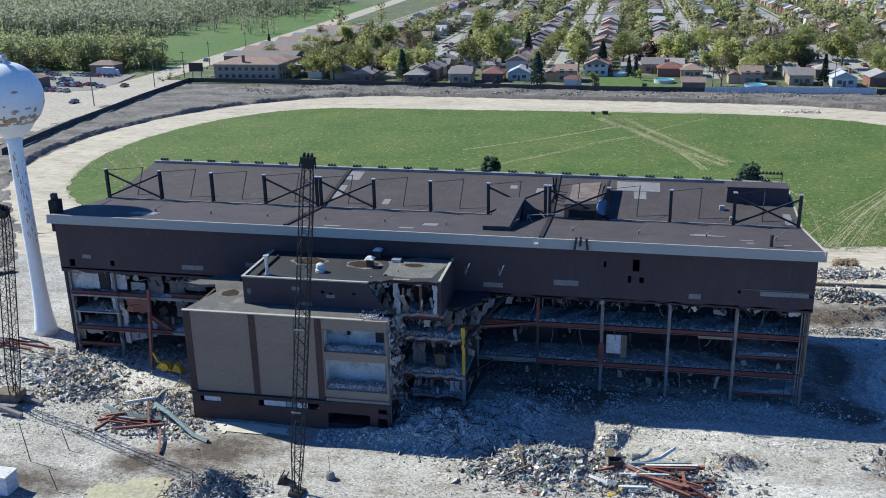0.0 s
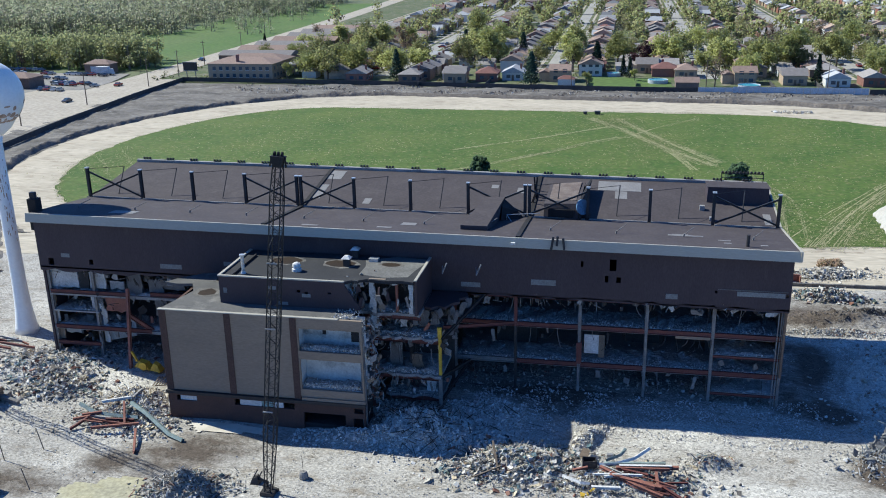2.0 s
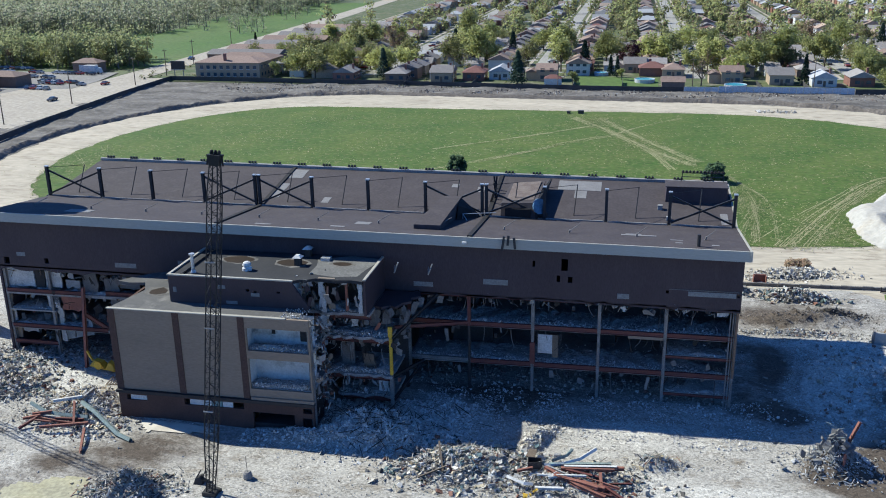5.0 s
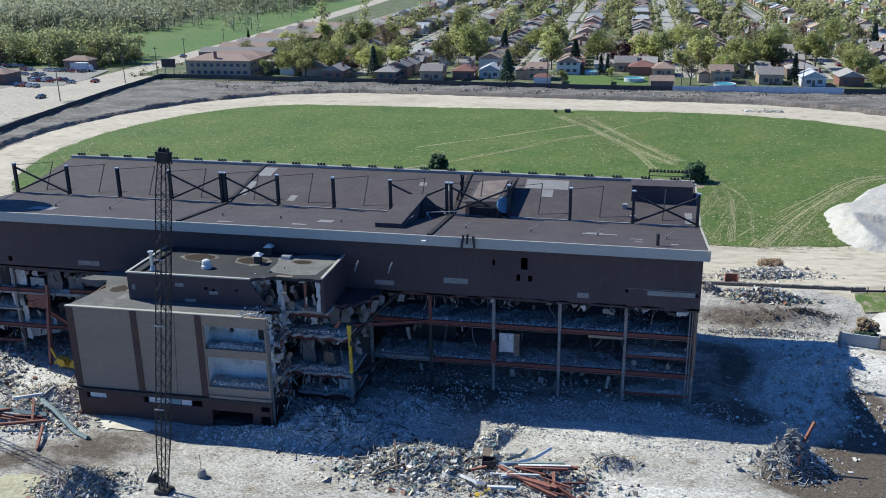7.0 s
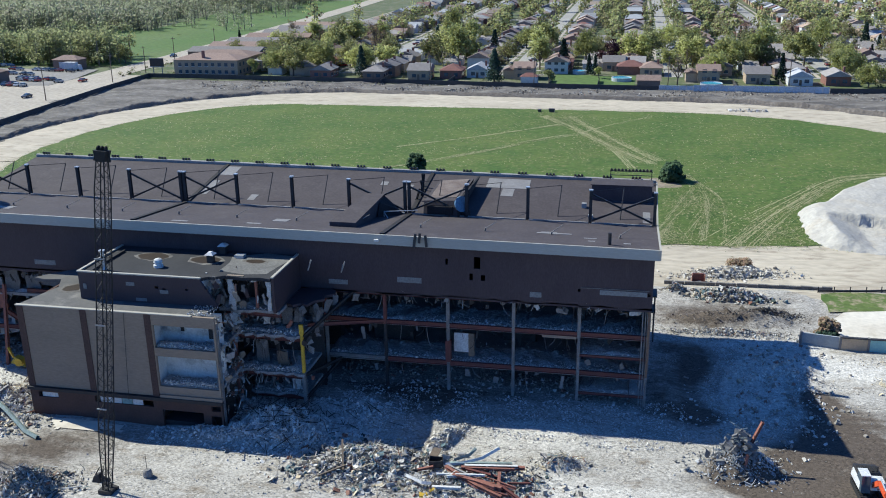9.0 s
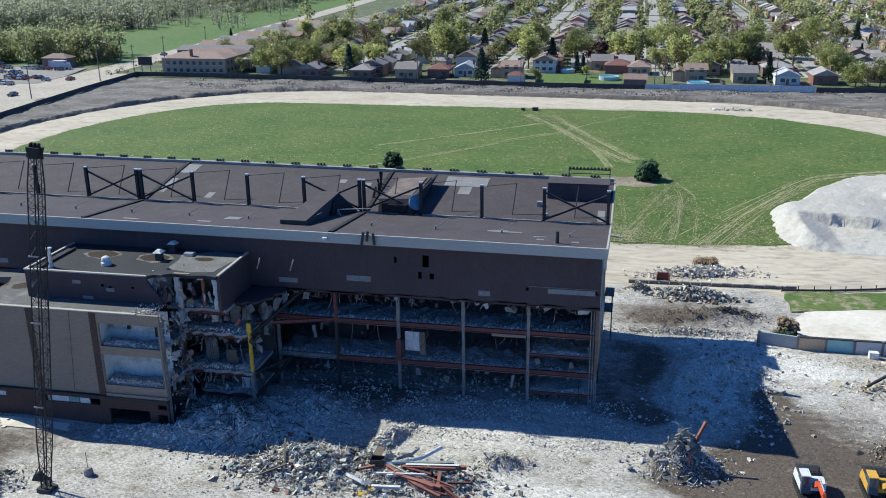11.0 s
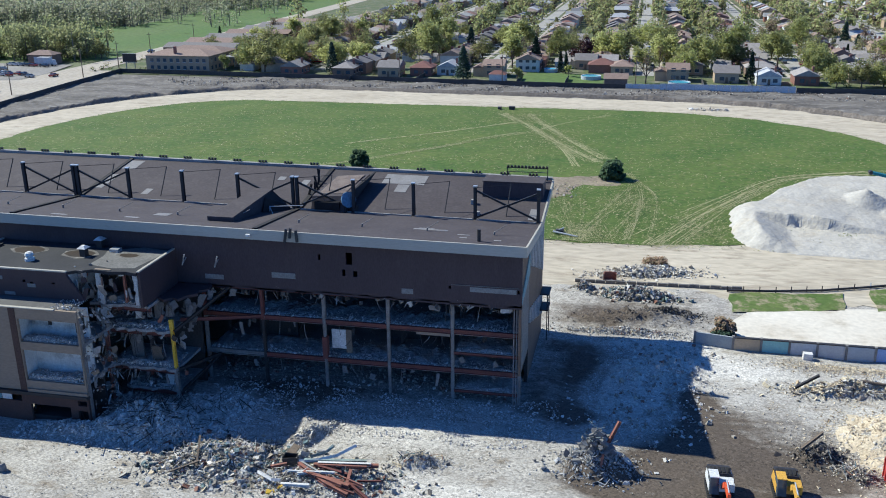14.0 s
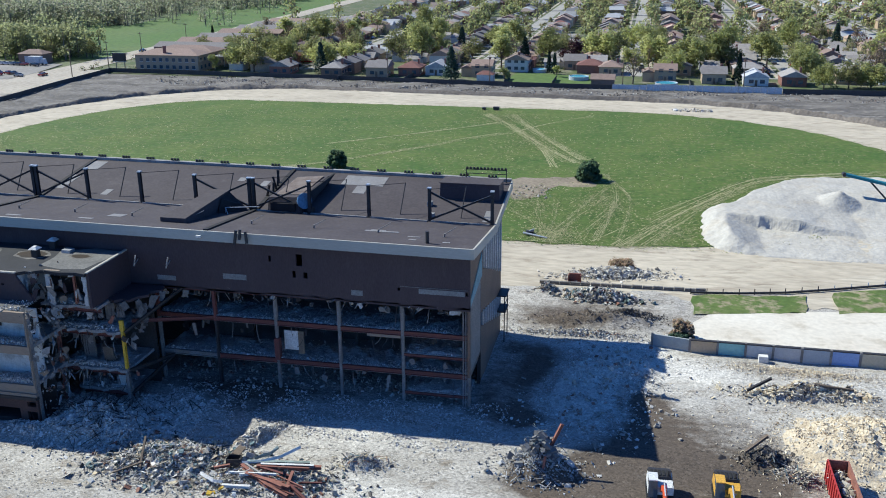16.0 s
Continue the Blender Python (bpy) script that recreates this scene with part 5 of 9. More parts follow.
# dark panels on the unbroken room wall paint the shade of openings
part("door_hole", Shape().box(-27.9, 89.2, 9.9, -26.8, 89.29, 12.0), m_dark, annex)
part("wall_hole", Shape().box(-31.4, 89.2, 11.6, -30.4, 89.29, 11.9).box(-31.2, 89.2, 10.6, -30.8, 89.29, 11.1), m_dark, annex)
part("corner_pier", Shape().box(-26.38, AY + 0.32, -0.3, -25.95, AY + 0.8, 12.6), m_wrap, annex)
# dark slab and backing added so the low opening reads as shaded
part("cellar_floor", Shape().box(-33.4, AY + 0.32, -0.3, -26.2, 90.48, 0.5), m_dark, annex)
part("cellar_wall", Shape().box(-33.4, 90.5, -0.3, -26.2, 90.7, 4.4), m_dark, annex)
part("cable", Shape().tube((-36.4, AY - 0.1, 13.4), (-36.9, AY - 0.5, 3.0), 0.025, n=5), m_steel, annex)

# penthouse on the annex
penthouse = thing("penthouse", "dark brown penthouse block with puddled flat roof and collapsed corner", "building")
PY, PZ = 90.0, 16.55
part("front_wall", wall_cells(-43.4, -28.7, 13.37, PZ, PY, 0.3, [(-30.6, -30.2, 15.1, 15.3), (-34.2, -33.8, 15.1, 15.4), (-33.3, -32.9, 14.9, 15.2)]), m_clad, penthouse, "dark brown cladding")
r = random.Random(9)
s = Shape()
for k in range(9):
    x = -28.7 + 0.2 * k
    s.hexa([(x, PY, 13.37), (x + 0.2, PY, 13.37), (x + 0.2, PY + 0.3, 13.37), (x, PY + 0.3, 13.37), (x, PY, 16.2 - 0.3 * k + r.uniform(-0.2, 0.2)), (x + 0.2, PY, 15.9 - 0.3 * k + r.uniform(-0.2, 0.2)), (x + 0.2, PY + 0.3, 15.9 - 0.3 * k), (x, PY + 0.3, 16.2 - 0.3 * k)])
part("torn_wall", s, m_clad, penthouse, "torn cladding at the collapsed corner")
part("west_wall", Shape().box(-43.4, PY + 0.3, 13.37, -43.1, 99.5, PZ), m_clad, penthouse)
part("east_wall", Shape().box(-21.2, 91.6, 12.4, -20.9, 99.55, PZ), m_clad, penthouse, "dark brown cladding")
part("roof", Shape().sheet([(-43.1, 90.3), (-28.9, 90.3), (-28.2, 91.0), (-27.6, 90.9), (-26.6, 91.6), (-24.5, 91.3), (-22.5, 91.6), (-21.2, 91.3), (-21.2, 99.5), (-43.1, 99.5)], PZ - 0.05, 0.35), material("penthouse_roof", (0.028, 0.028, 0.031), (0.042, 0.042, 0.045), 0.3, 4, bump=0.1, grain=0.5, third=((0.11, 0.106, 0.10), 0.22, 0.57, 0.76)), penthouse, "grey roof membrane")
for a in ((-43.5, PY - 0.05, -28.7, PY + 0.25), (-43.5, PY + 0.25, -43.2, 99.5), (-21.15, 91.4, -20.85, 99.5)):
    part("coping", Shape().box(a[0], a[1], PZ, a[2], a[3], PZ + 0.14), m_fascia, penthouse, "pale metal coping")
part("inner_curb", Shape().box(-42.0, PY + 0.25, PZ - 0.02, -41.8, 97.5, PZ + 0.2), m_steel, penthouse)
for x, y, a, b in ((-37.6, 96.4, 1.9, 1.2), (-30.9, 96.2, 1.8, 1.2), (-25.0, 96.6, 1.2, 0.6)):
    o = [(math.cos(w), math.sin(w)) for w in np.linspace(0, 2 * math.pi, 18, endpoint=False)]
    part("silt_ring", Shape().sheet([(x + (a + 0.4) * c * r.uniform(0.85, 1.15), y + (b + 0.28) * d * r.uniform(0.85, 1.15)) for c, d in o], PZ - 0.044), m_ring, penthouse, "pale dried silt ring")
    part("puddle_stain", Shape().sheet([(x + a * c * r.uniform(0.9, 1.1), y + b * d * r.uniform(0.88, 1.1)) for c, d in o], PZ - 0.036), m_stain, penthouse, "brown silty puddle stain")
part("silt_film", Shape().sheet(wavy([(-27.4, 93.4), (-24.5, 92.4), (-21.6, 92.9), (-21.5, 99.0), (-25.0, 99.2), (-28.2, 97.6)], 0.25, 8), PZ - 0.046), material("dry_silt_film", (0.19, 0.185, 0.172), (0.12, 0.115, 0.108), 0.5, 5), penthouse, "pale dried silt film")
part("flue_pipe", Shape().tube((-40.9, 91.3, PZ - 0.1), (-40.9, 91.3, PZ + 2.1), 0.2, n=10).tube((-40.9, 91.3, PZ + 2.1), (-40.9, 91.3, PZ + 2.25), 0.34, n=10).lathe(-40.9, 91.3, [(0.34, PZ), (0.22, PZ + 0.3)], 10), m_galv, penthouse, "galvanised flue pipe")
part("roof_fan", Shape().lathe(-35.2, 93.1, [(0.55, PZ - 0.05), (0.55, PZ + 0.25), (0.4, PZ + 0.3), (0.4, PZ + 0.5), (0.5, PZ + 0.55), (0.42, PZ + 0.85), (0.2, PZ + 0.98)], 14), m_white, penthouse, "white mushroom roof fan")
for x, y in ((-29.9, 98.8), (-30.0, 95.6)):
    v = part("roof_vent", Shape().box(x - 0.35, y - 0.35, PZ - 0.1, x + 0.35, y + 0.35, PZ + 0.9), m_steel, penthouse, "square roof vent with white cap")
    part("vent_cap", Shape().hexa([(x - 0.55, y - 0.55, PZ + 0.9), (x + 0.55, y - 0.55, PZ + 0.9), (x + 0.55, y + 0.55, PZ + 0.9), (x - 0.55, y + 0.55, PZ + 0.9), (x - 0.2, y - 0.2, PZ + 1.2), (x + 0.2, y - 0.2, PZ + 1.2), (x + 0.2, y + 0.2, PZ + 1.2), (x - 0.2, y + 0.2, PZ + 1.2)]), m_white, v)
part("roof_hatch", Shape().box(-27.9, 97.3, PZ - 0.1, -26.8, 98.2, PZ + 0.3), m_galv, penthouse, "pale roof hatch")
for x0, x1, z0, z1 in ((-37.6, -36.6, 15.3, 15.7), (-33.6, -32.6, 14.6, 15.0), (-36.6, -35.3, 13.55, 13.9), (-43.3 + 0.4, -42.5, 14.6, 15.2)):
    part("wall_grille", Shape().box(x0, PY - 0.05, z0, x1, PY + 0.01, z1), m_lite, penthouse, "pale wall grille")
for x0, x1 in ((-26.35, -25.65), (-21.8, -21.35)):
    part("door_pier", ragged(x0, x1, 91.7, 12.5, PZ - 0.4, 0.3), m_plaster, penthouse, "broken white pier")
part("pier", Shape().ibeam((-23.4, 92.6, 12.5), (-23.4, 92.6, PZ - 0.4), 0.25, 0.3), m_rust, penthouse)
# back of the open room: its shade is in the wall colour
part("inner_wall", Shape().box(-28.6, 95.5, 12.5, -21.2, 95.7, PZ - 0.4), m_dark, penthouse)
part("inner_wall", Shape().box(-28.9, 90.3, 12.9, -28.7, 95.5, PZ - 0.4), m_blueroom, penthouse, "pale plastered room wall")
part("torn_edge", Shape().box(-26.3, 91.55, PZ - 0.2, -24.4, 91.9, PZ + 0.02), m_tanwall, penthouse, "pale torn roof edge")

# torn floors between annex and grandstand
torn_slabs = []
torn = thing("torn_bay", "torn-open bay of broken floors with red beams and a yellow column", "building")
r = random.Random(12)
for z, y0, x0, x1 in ((12.25, 92.4, -28.0, -20.8), (9.15, 93.0, -27.5, -18.8), (4.55, 93.0, -27.2, -18.6), (1.75, 93.4, -25.5, -18.6)):
    front = [(x0 + (x1 - x0) * k / 12, y0 + r.uniform(-0.25, 0.45)) for k in range(13)]
    part("broken_slab", Shape().sheet(front + [(x1, 99.5), (x0, 99.5)], z, 0.32), m_slab, torn, "ragged concrete floor slab")
    part("edge_beam", Shape().ibeam((x0 + 0.6, y0 + 0.6, z - 0.55), (x1, y0 + 0.5, z - 0.6), 0.28, 0.5), m_red, torn, "red-primed steel beam")
part("yellow_column", Shape().ibeam((-18.75, 93.3, 4.6), (-18.75, 93.3, 9.3), 0.32, 0.34), m_yellow, torn, "yellow-painted steel column")
part("column", Shape().ibeam((-18.75, 93.3, -0.3), (-18.75, 93.3, 4.6), 0.4, 0.42), m_wrap, torn)
part("yellow_stub", Shape().box(-19.0, 93.15, 9.3, -18.55, 93.45, 10.5), m_yellow, torn)
part("column", Shape().ibeam((-26.6, 92.8, -0.3), (-26.6, 92.8, 12.2), 0.36, 0.4), m_rust, torn)
part("column", Shape().ibeam((-22.6, 95.5, 0), (-22.6, 95.5, 12.2), 0.34, 0.4), m_steel, torn)
part("slant_beam", Shape().ibeam((-18.6, 93.4, 4.3), (-16.4, 99.8, 3.6), 0.25, 0.4), m_steel, torn)
part("slant_beam", Shape().ibeam((-18.6, 93.4, 1.4), (-16.6, 99.6, 3.4), 0.25, 0.35), m_steel, torn)
part("slant_beam", Shape().ibeam((-18.6, 93.4, 9.0), (-14.5, 99.9, 12.3), 0.25, 0.35), m_steel, torn)
part("slant_beam", Shape().ibeam((-18.8, 95.4, 9.6), (-11.2, 100.3, 8.6), 0.25, 0.4), m_red, torn)
for x0, x1, y, z0, z1, mat in ((-23.5, -22.6, 94.0, 9.9, 11.8, m_plaster), (-21.4, -20.2, 94.6, 9.9, 11.9, m_darkconc), (-19.9, -19.0, 94.4, 10.4, 11.9, m_darkconc), (-20.6, -19.4, 94.2, 1.9, 3.9, m_white), (-26.7, -26.1, 93.2, 4.6, 6.1, m_wood), (-18.3, -17.2, 96, 9.2, 11.6, m_darkconc), (-27.8, -26.5, 93.0, 9.3, 11.4, m_slab), (-22.8, -22.5, 93.8, 1.8, 4.0, m_wrap), (-25.1, -23.6, 95.0, 4.7, 7.4, m_darkconc), (-22.4, -21.2, 94.6, 4.7, 6.4, m_wood)):
    part("wall_remnant", ragged(x0, x1, y, z0, z1), mat, torn, "torn remnant of a plastered wall")
part("link_roof", Shape().sheet([(-20.8, 94.6), (-19.9, 94.2), (-19.2, 94.9), (-18.4, 94.6), (-17.9, 95.8), (-17.0, 96.6), (-17.3, 97.5), (-16.3, 98.3), (-16.6, 99.5), (-20.8, 99.5)], 12.45, 0.3), m_clad, torn, "torn dark flat roof of the link")
for x, y, z, w, h in ((-17.6, 95.4, 11.6, 0.9, 1.7), (-16.7, 96.8, 11.5, 0.8, 2.0), (-17.2, 94.9, 11.0, 0.6, 1.5), (-18.9, 94.5, 11.7, 0.9, 1.2), (-16.3, 98.0, 11.8, 0.8, 1.1)):
    torn_slabs.append((x, y, z, w, h))
# dark backing added for the shade behind the torn floors
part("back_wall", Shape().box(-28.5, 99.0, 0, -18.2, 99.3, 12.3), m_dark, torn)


def torn_panel(parent, x, y, z, w, h, mat, turn=0.0, slant=0.0):
    """A jagged sheet of broken wall or floor, a hand thick, hanging askew."""
    c = [(-w / 2, -h / 2), (w / 2, -h / 2), (w / 2, h / 2), (-w / 2, h / 2)]
    c = [(u * r.uniform(0.45, 1.1), v * r.uniform(0.6, 1.1)) for u, v in c]
    out = []
    for (ua, va), (ub, vb) in zip(c, c[1:] + c[:1]):
        n = r.randrange(2, 5)
        for k in range(n):
            t = (k + (r.uniform(-0.3, 0.3) if k else 0)) / n
            b = 0.14 * min(w, h) if k else 0.0
            out.append((ua + (ub - ua) * t + r.uniform(-b, b), va + (vb - va) * t + r.uniform(-b, b)))
    n = len(out)
    m = Matrix.Translation((x, y, z)) @ Matrix.Rotation(turn, 4, "Z") @ Matrix.Rotation(slant, 4, "X") @ Matrix.Rotation(r.uniform(-0.5, 0.5), 4, "Y")
    v = [m @ Vector((u, 0.0, w_)) for u, w_ in out] + [m @ Vector((u, 0.11, w_)) for u, w_ in out]
    part("wall_remnant", Shape().add(v, [tuple(range(n)), tuple(2 * n - 1 - i for i in range(n))] + [(i, n + i, n + (i + 1) % n, (i + 1) % n) for i in range(n)]), mat, parent, "torn remnant of a plastered wall")


r = random.Random(41)
TORN = [m_darkconc, m_slab, m_darkconc, m_wrap, m_dark, m_rust, m_plaster, m_steel, m_slab, m_darkconc]
for k in range(80):
    torn_panel(grandstand, r.uniform(-66, -50.5), r.uniform(99.9, 102.5), r.choice((2.4, 5.6, 8.0, 8.6, 11.2, 11.8)) + r.uniform(-1.0, 0.9), r.uniform(0.25, 1.1), r.uniform(0.4, 1.5), r.choice(TORN), r.uniform(-0.8, 0.8), r.uniform(-0.35, 0.35))
for k in range(16):
    torn_panel(grandstand, r.uniform(-72, -66), r.uniform(100.9, 103), r.choice((2.8, 5.4, 7.8, 11.0)) + r.uniform(-0.7, 0.7), r.uniform(0.25, 0.9), r.uniform(0.4, 1.2), r.choice(TORN), r.uniform(-0.8, 0.8), r.uniform(-0.35, 0.35))
for k in range(84):
    torn_panel(torn, r.uniform(-28.2, -17.0), r.uniform(92.6, 96.5), r.choice((3.6, 8.1, 11.6, 11.0, 8.5)) + r.uniform(-0.9, 0.7), r.uniform(0.2, 1.0), r.uniform(0.35, 1.5), r.choice(TORN), r.uniform(-0.9, 0.9), r.uniform(-0.4, 0.4))
for k in range(44):
    torn_panel(annex, r.uniform(-26.7, -25.2), r.uniform(87.2, 92.8), r.uniform(0.6, 13.0), r.uniform(0.3, 1.0), r.uniform(0.4, 1.6), r.choice((m_slab, m_darkconc, m_slab, m_plaster, m_tanwall)), r.uniform(-1.4, 1.4), r.uniform(-0.4, 0.4))
for k in range(22):
    torn_panel(annex, r.uniform(-50.4, -49.5), r.uniform(87.6, 97.0), r.uniform(1.0, 12.8), r.uniform(0.3, 0.9), r.uniform(0.4, 1.4), r.choice((m_darkconc, m_brownbrick, m_slab, m_dark)), r.uniform(0.8, 2.2), r.uniform(-0.4, 0.4))
for k in range(30):
    torn_panel(penthouse, r.uniform(-29.2, -26.6) if k < 22 else r.uniform(-26.0, -21.6), r.uniform(90.4, 93.0), r.uniform(13.0, 16.3), r.uniform(0.2, 0.8), r.uniform(0.5, 1.6), r.choice((m_plaster, m_darkconc, m_wrap, m_dark, m_clad, m_rust)), r.uniform(-0.9, 0.9), r.uniform(-0.3, 0.3))
for k in range(60):
    torn_panel(grandstand, r.uniform(-18, 19), r.uniform(99.95, 102.0), r.choice((12.0, 11.8, 11.6, 7.6, 2.9)) + r.uniform(-0.45, 0.3), r.uniform(0.15, 0.8), r.uniform(0.25, 1.1), r.choice((m_darkconc, m_dark, m_wrap, m_dark, m_steel, m_darkconc)), r.uniform(-0.6, 0.6), r.uniform(-0.5, 0.5))
for x, y, z, w, h in torn_slabs:
    torn_panel(torn, x, y, z, w, h, m_darkconc, r.uniform(0.3, 1.2), r.uniform(-0.3, 0.3))
for x, z, w, h, mat in ((-16.9, 11.5, 0.8, 0.7, m_plaster), (-14.4, 11.4, 1.0, 0.8, m_wrap), (-3.5, 11.9, 0.7, 1.1, m_slab), (6.9, 11.6, 0.9, 0.7, m_plaster), (9.6, 11.3, 1.3, 0.8, m_wrap), (17.6, 11.5, 1.4, 0.5, m_plaster), (13.6, 11.7, 1.1, 0.5, m_slab), (-12.2, 2.7, 0.5, 1.0, m_darkconc), (-1.2, 2.8, 0.9, 0.9, m_darkconc), (9.9, 2.5, 0.4, 1.5, m_wrap), (-13.6, 7.0, 0.5, 1.5, m_wrap), (2.2, 2.2, 0.8, 1.0, m_darkconc), (12.8, 5.2, 0.6, 0.8, m_darkconc), (16.6, 5.0, 0.6, 1.0, m_darkconc)):
    torn_panel(grandstand, x, 100.1, z, w, h, mat, r.uniform(-0.2, 0.2), r.uniform(-0.2, 0.2))
for k in range(96):
    x = r.uniform(-18, 19) if k < 46 else r.uniform(-29, -18)
    y = r.uniform(99.9, 101.5) if k < 46 else r.uniform(92.6, 94.5)
    z = r.choice((12.2, 8.0, 3.3)) + r.uniform(-0.1, 0.1)
    L, o = r.uniform(0.8, 3.2), r.uniform(-0.9, 0.9)
    part("hanging_cable", Shape().rope([(x + o * f * f, y - 0.25 * f, z - L * (f - 0.35 * abs(o) * f * f)) for f in (0, 0.25, 0.5, 0.75, 1.0)], 0.035, 4), m_wrap if k % 3 == 0 else m_steel, grandstand if k < 46 else torn)


# ---- rubble ----
def rubble(name, label, mat, *sets):
    return tagged(mesh_object(name, joined(*sets), mat), label, "rubble", kind="stuff")


def near_front(x, y):
    s = soil_shade_at(x, y)
    bare = (np.hypot((x - 45) / 6.5, (y - 113.4) / 3.6) < 1) | (np.hypot((x - 58) / 9, (y - 106.8) / 1.3) < 1)
    return outside_buildings(x, y) & (s < RNG.uniform(0.05, 0.6, len(x))) & ~(bare & (RNG.random(len(x)) < 0.8))


def patchy(x, y):
    """Strewn in drifts, with trodden ground between."""
    return near_front(x, y) & (RNG.random(len(x)) < np.clip(0.42 + 1.1 * rough(x, y, 7.0, 6, 3), 0.10, 1))


def drifts(x, y):
    """Thick and thin stretches of fallen rubble in front of the open bays."""
    return outside_buildings(x, y) & (RNG.random(len(x)) < np.clip(0.5 + 1.3 * rough(x, y, 5.0, 9, 3), 0.12, 1))


def spill(x, y):
    """One long drift that thins out to its sides."""
    c = 33.0 + 0.16 * (y - 98)
    d = np.exp(-(((x - c) / 5.0) ** 2 + ((y - 108) / 13.0) ** 4))
    return RNG.random(len(x)) < d * np.clip(0.55 + 1.5 * rough(x, y, 4.0, 7, 3), 0.05, 1)


def on_level(z, n, x0, x1, y0, y1, size, front=1.6):
    """Rubble heaped on a floor, thickest near its open edge."""
    x = RNG.uniform(x0, x1, n)
    y = y0 + (y1 - y0) * RNG.random(n) ** front
    s = size[0] * (size[1] / size[0]) ** (RNG.random(n) ** 2)
    return np.stack([x, y, z + 0.18 * RNG.random(n) ** 3 + s * 0.2], -1), s


rubble("yard_rubble", "crushed pale concrete strewn over the yard", m_yardrub,
       chunks(*scatter(50000, -90, 75, 66, 119, (0.05, 0.17), patchy)),
       chunks(*scatter(14000, -22, 45, 88, 103, (0.04, 0.2), patchy)),
       chunks(*scatter(12000, -84, -48, 80, 104, (0.05, 0.22), near_front)))
PALE = material("pale_rubble", CONC, CONC2, 0.3, 5, palette=[(0.68, 0.65, 0.60), (0.58, 0.555, 0.515), (0.74, 0.71, 0.66), (0.47, 0.45, 0.415), (0.64, 0.605, 0.55), (0.53, 0.50, 0.45)])
rubble("concrete_blocks", "larger broken concrete blocks below the kerb", PALE, chunks(*scatter(620, 29, 40, 107, 121, (0.12, 0.34))), chunks(*scatter(160, 24, 40, 96, 107, (0.14, 0.34))))
rubble("slope_rubble", "bluish grey concrete rubble spilled before the building", PALE,
       chunks(*scatter(11000, -34, -9, 83, 95, (0.08, 0.32), near_front)),
       chunks(*scatter(6500, 22, 42, 96, 123, (0.06, 0.25), near_front)))
rubble("spilled_rubble", "drift of broken concrete spilled towards the kerb", m_rubble, chunks(*scatter(15000, 22, 46, 90, 124, (0.07, 0.45), spill)))
sets = []
for z, x0, x1, y0, y1, n in ((8.45, -18, 19, 100.6, 107, 1500), (3.65, -18, 19, 100.6, 107, 1500), (9.2, -72, -50, 100.3, 105, 500), (4.4, -72, -50, 100.3, 105, 600), (6.7, -72, -65.8, 100.3, 103.5, 140), (6.15, 12, 19, 100.5, 103.5, 120), (1.45, 12, 19, 100.5, 103.5, 90),
                          (9.3, -33.2, -26.5, 87.3, 90.8, 520), (4.9, -33.2, -26.5, 87.3, 90.8, 520), (12.3, -27.8, -21.3, 92.6, 95.4, 320), (9.15, -27, -19, 93.2, 97.5, 360), (4.55, -27, -19, 93.2, 97.5, 420), (1.75, -25, -19, 93.6, 97, 160), (13.36, -29.5, -26.6, 87.4, 90.2, 260)):
    sets.append(chunks(*on_level(z, n // 2 + 100, x0, x1, y0, y1, (0.06, 0.22), 1.8)))
# extra pale rubble at the open edges also paints the daylight there
for z, x0, x1, y0, y1, n in ((8.45, -18, 19, 100.5, 103.2, 3600), (3.65, -18, 19, 100.5, 103.2, 3600), (9.3, -33.2, -26.5, 87.2, 89.2, 1100), (4.9, -33.2, -26.5, 87.2, 89.2, 1100), (9.15, -27, -19, 93.2, 95, 400), (4.55, -27, -19, 93.2, 95, 500)):
    c, s = on_level(z, int(0.75 * n), x0, x1, y0, y1, (0.07, 0.22), 1.8)
    c[:, 2] += 0.45 * RNG.random(len(c)) * (1 - (c[:, 1] - y0) / (y1 - y0))
    sets.append(chunks(c, s))
beds = []
for z, x0, x1, y0, y1, h in ((8.45, -18.2, 19.1, 100.62, 105.5, 0.42), (3.65, -18.2, 19.1, 100.62, 105.5, 0.42), (9.2, -72.2, -50, 100.2, 104.5, 0.4), (4.4, -72.2, -50, 100.2, 104.5, 0.4), (6.7, -72, -65.8, 100.25, 103.5, 0.3), (6.16, 12, 19, 100.5, 104.3, 0.25), (1.46, 12, 19, 100.5, 104.3, 0.25),
                           (9.3, -33.2, -26.4, 87.22, 89.2, 0.55), (4.9, -33.2, -26.4, 87.22, 89.2, 0.5), (12.26, -27.8, -21.3, 92.9, 95.4, 0.5), (9.16, -27.2, -19, 93.5, 97.5, 0.4), (4.56, -27, -19, 93.5, 97.5, 0.4), (1.76, -25.3, -18.8, 93.9, 97, 0.3)):
    nx, ny = int((x1 - x0) / 0.16) + 2, int((y1 - y0) / 0.16) + 2
    bx_, by_ = np.meshgrid(np.linspace(x0, x1, nx), np.linspace(y0, y1, ny))
    f = np.clip((by_ - y0) / (y1 - y0), 0, 1)
    bz = z + 0.015 + h * np.clip(0.55 - 0.35 * f + 0.55 * rough(bx_, by_, 3.1, z, 3), 0, 1.2) * np.clip((by_ - y0) / 0.35, 0.05, 1) + 0.05 * np.abs(rough(bx_, by_, 0.7, z + 1, 2))
    q = lattice(nx, ny)
    beds.append((np.stack([bx_, by_, bz], -1).reshape(-1, 3), q))
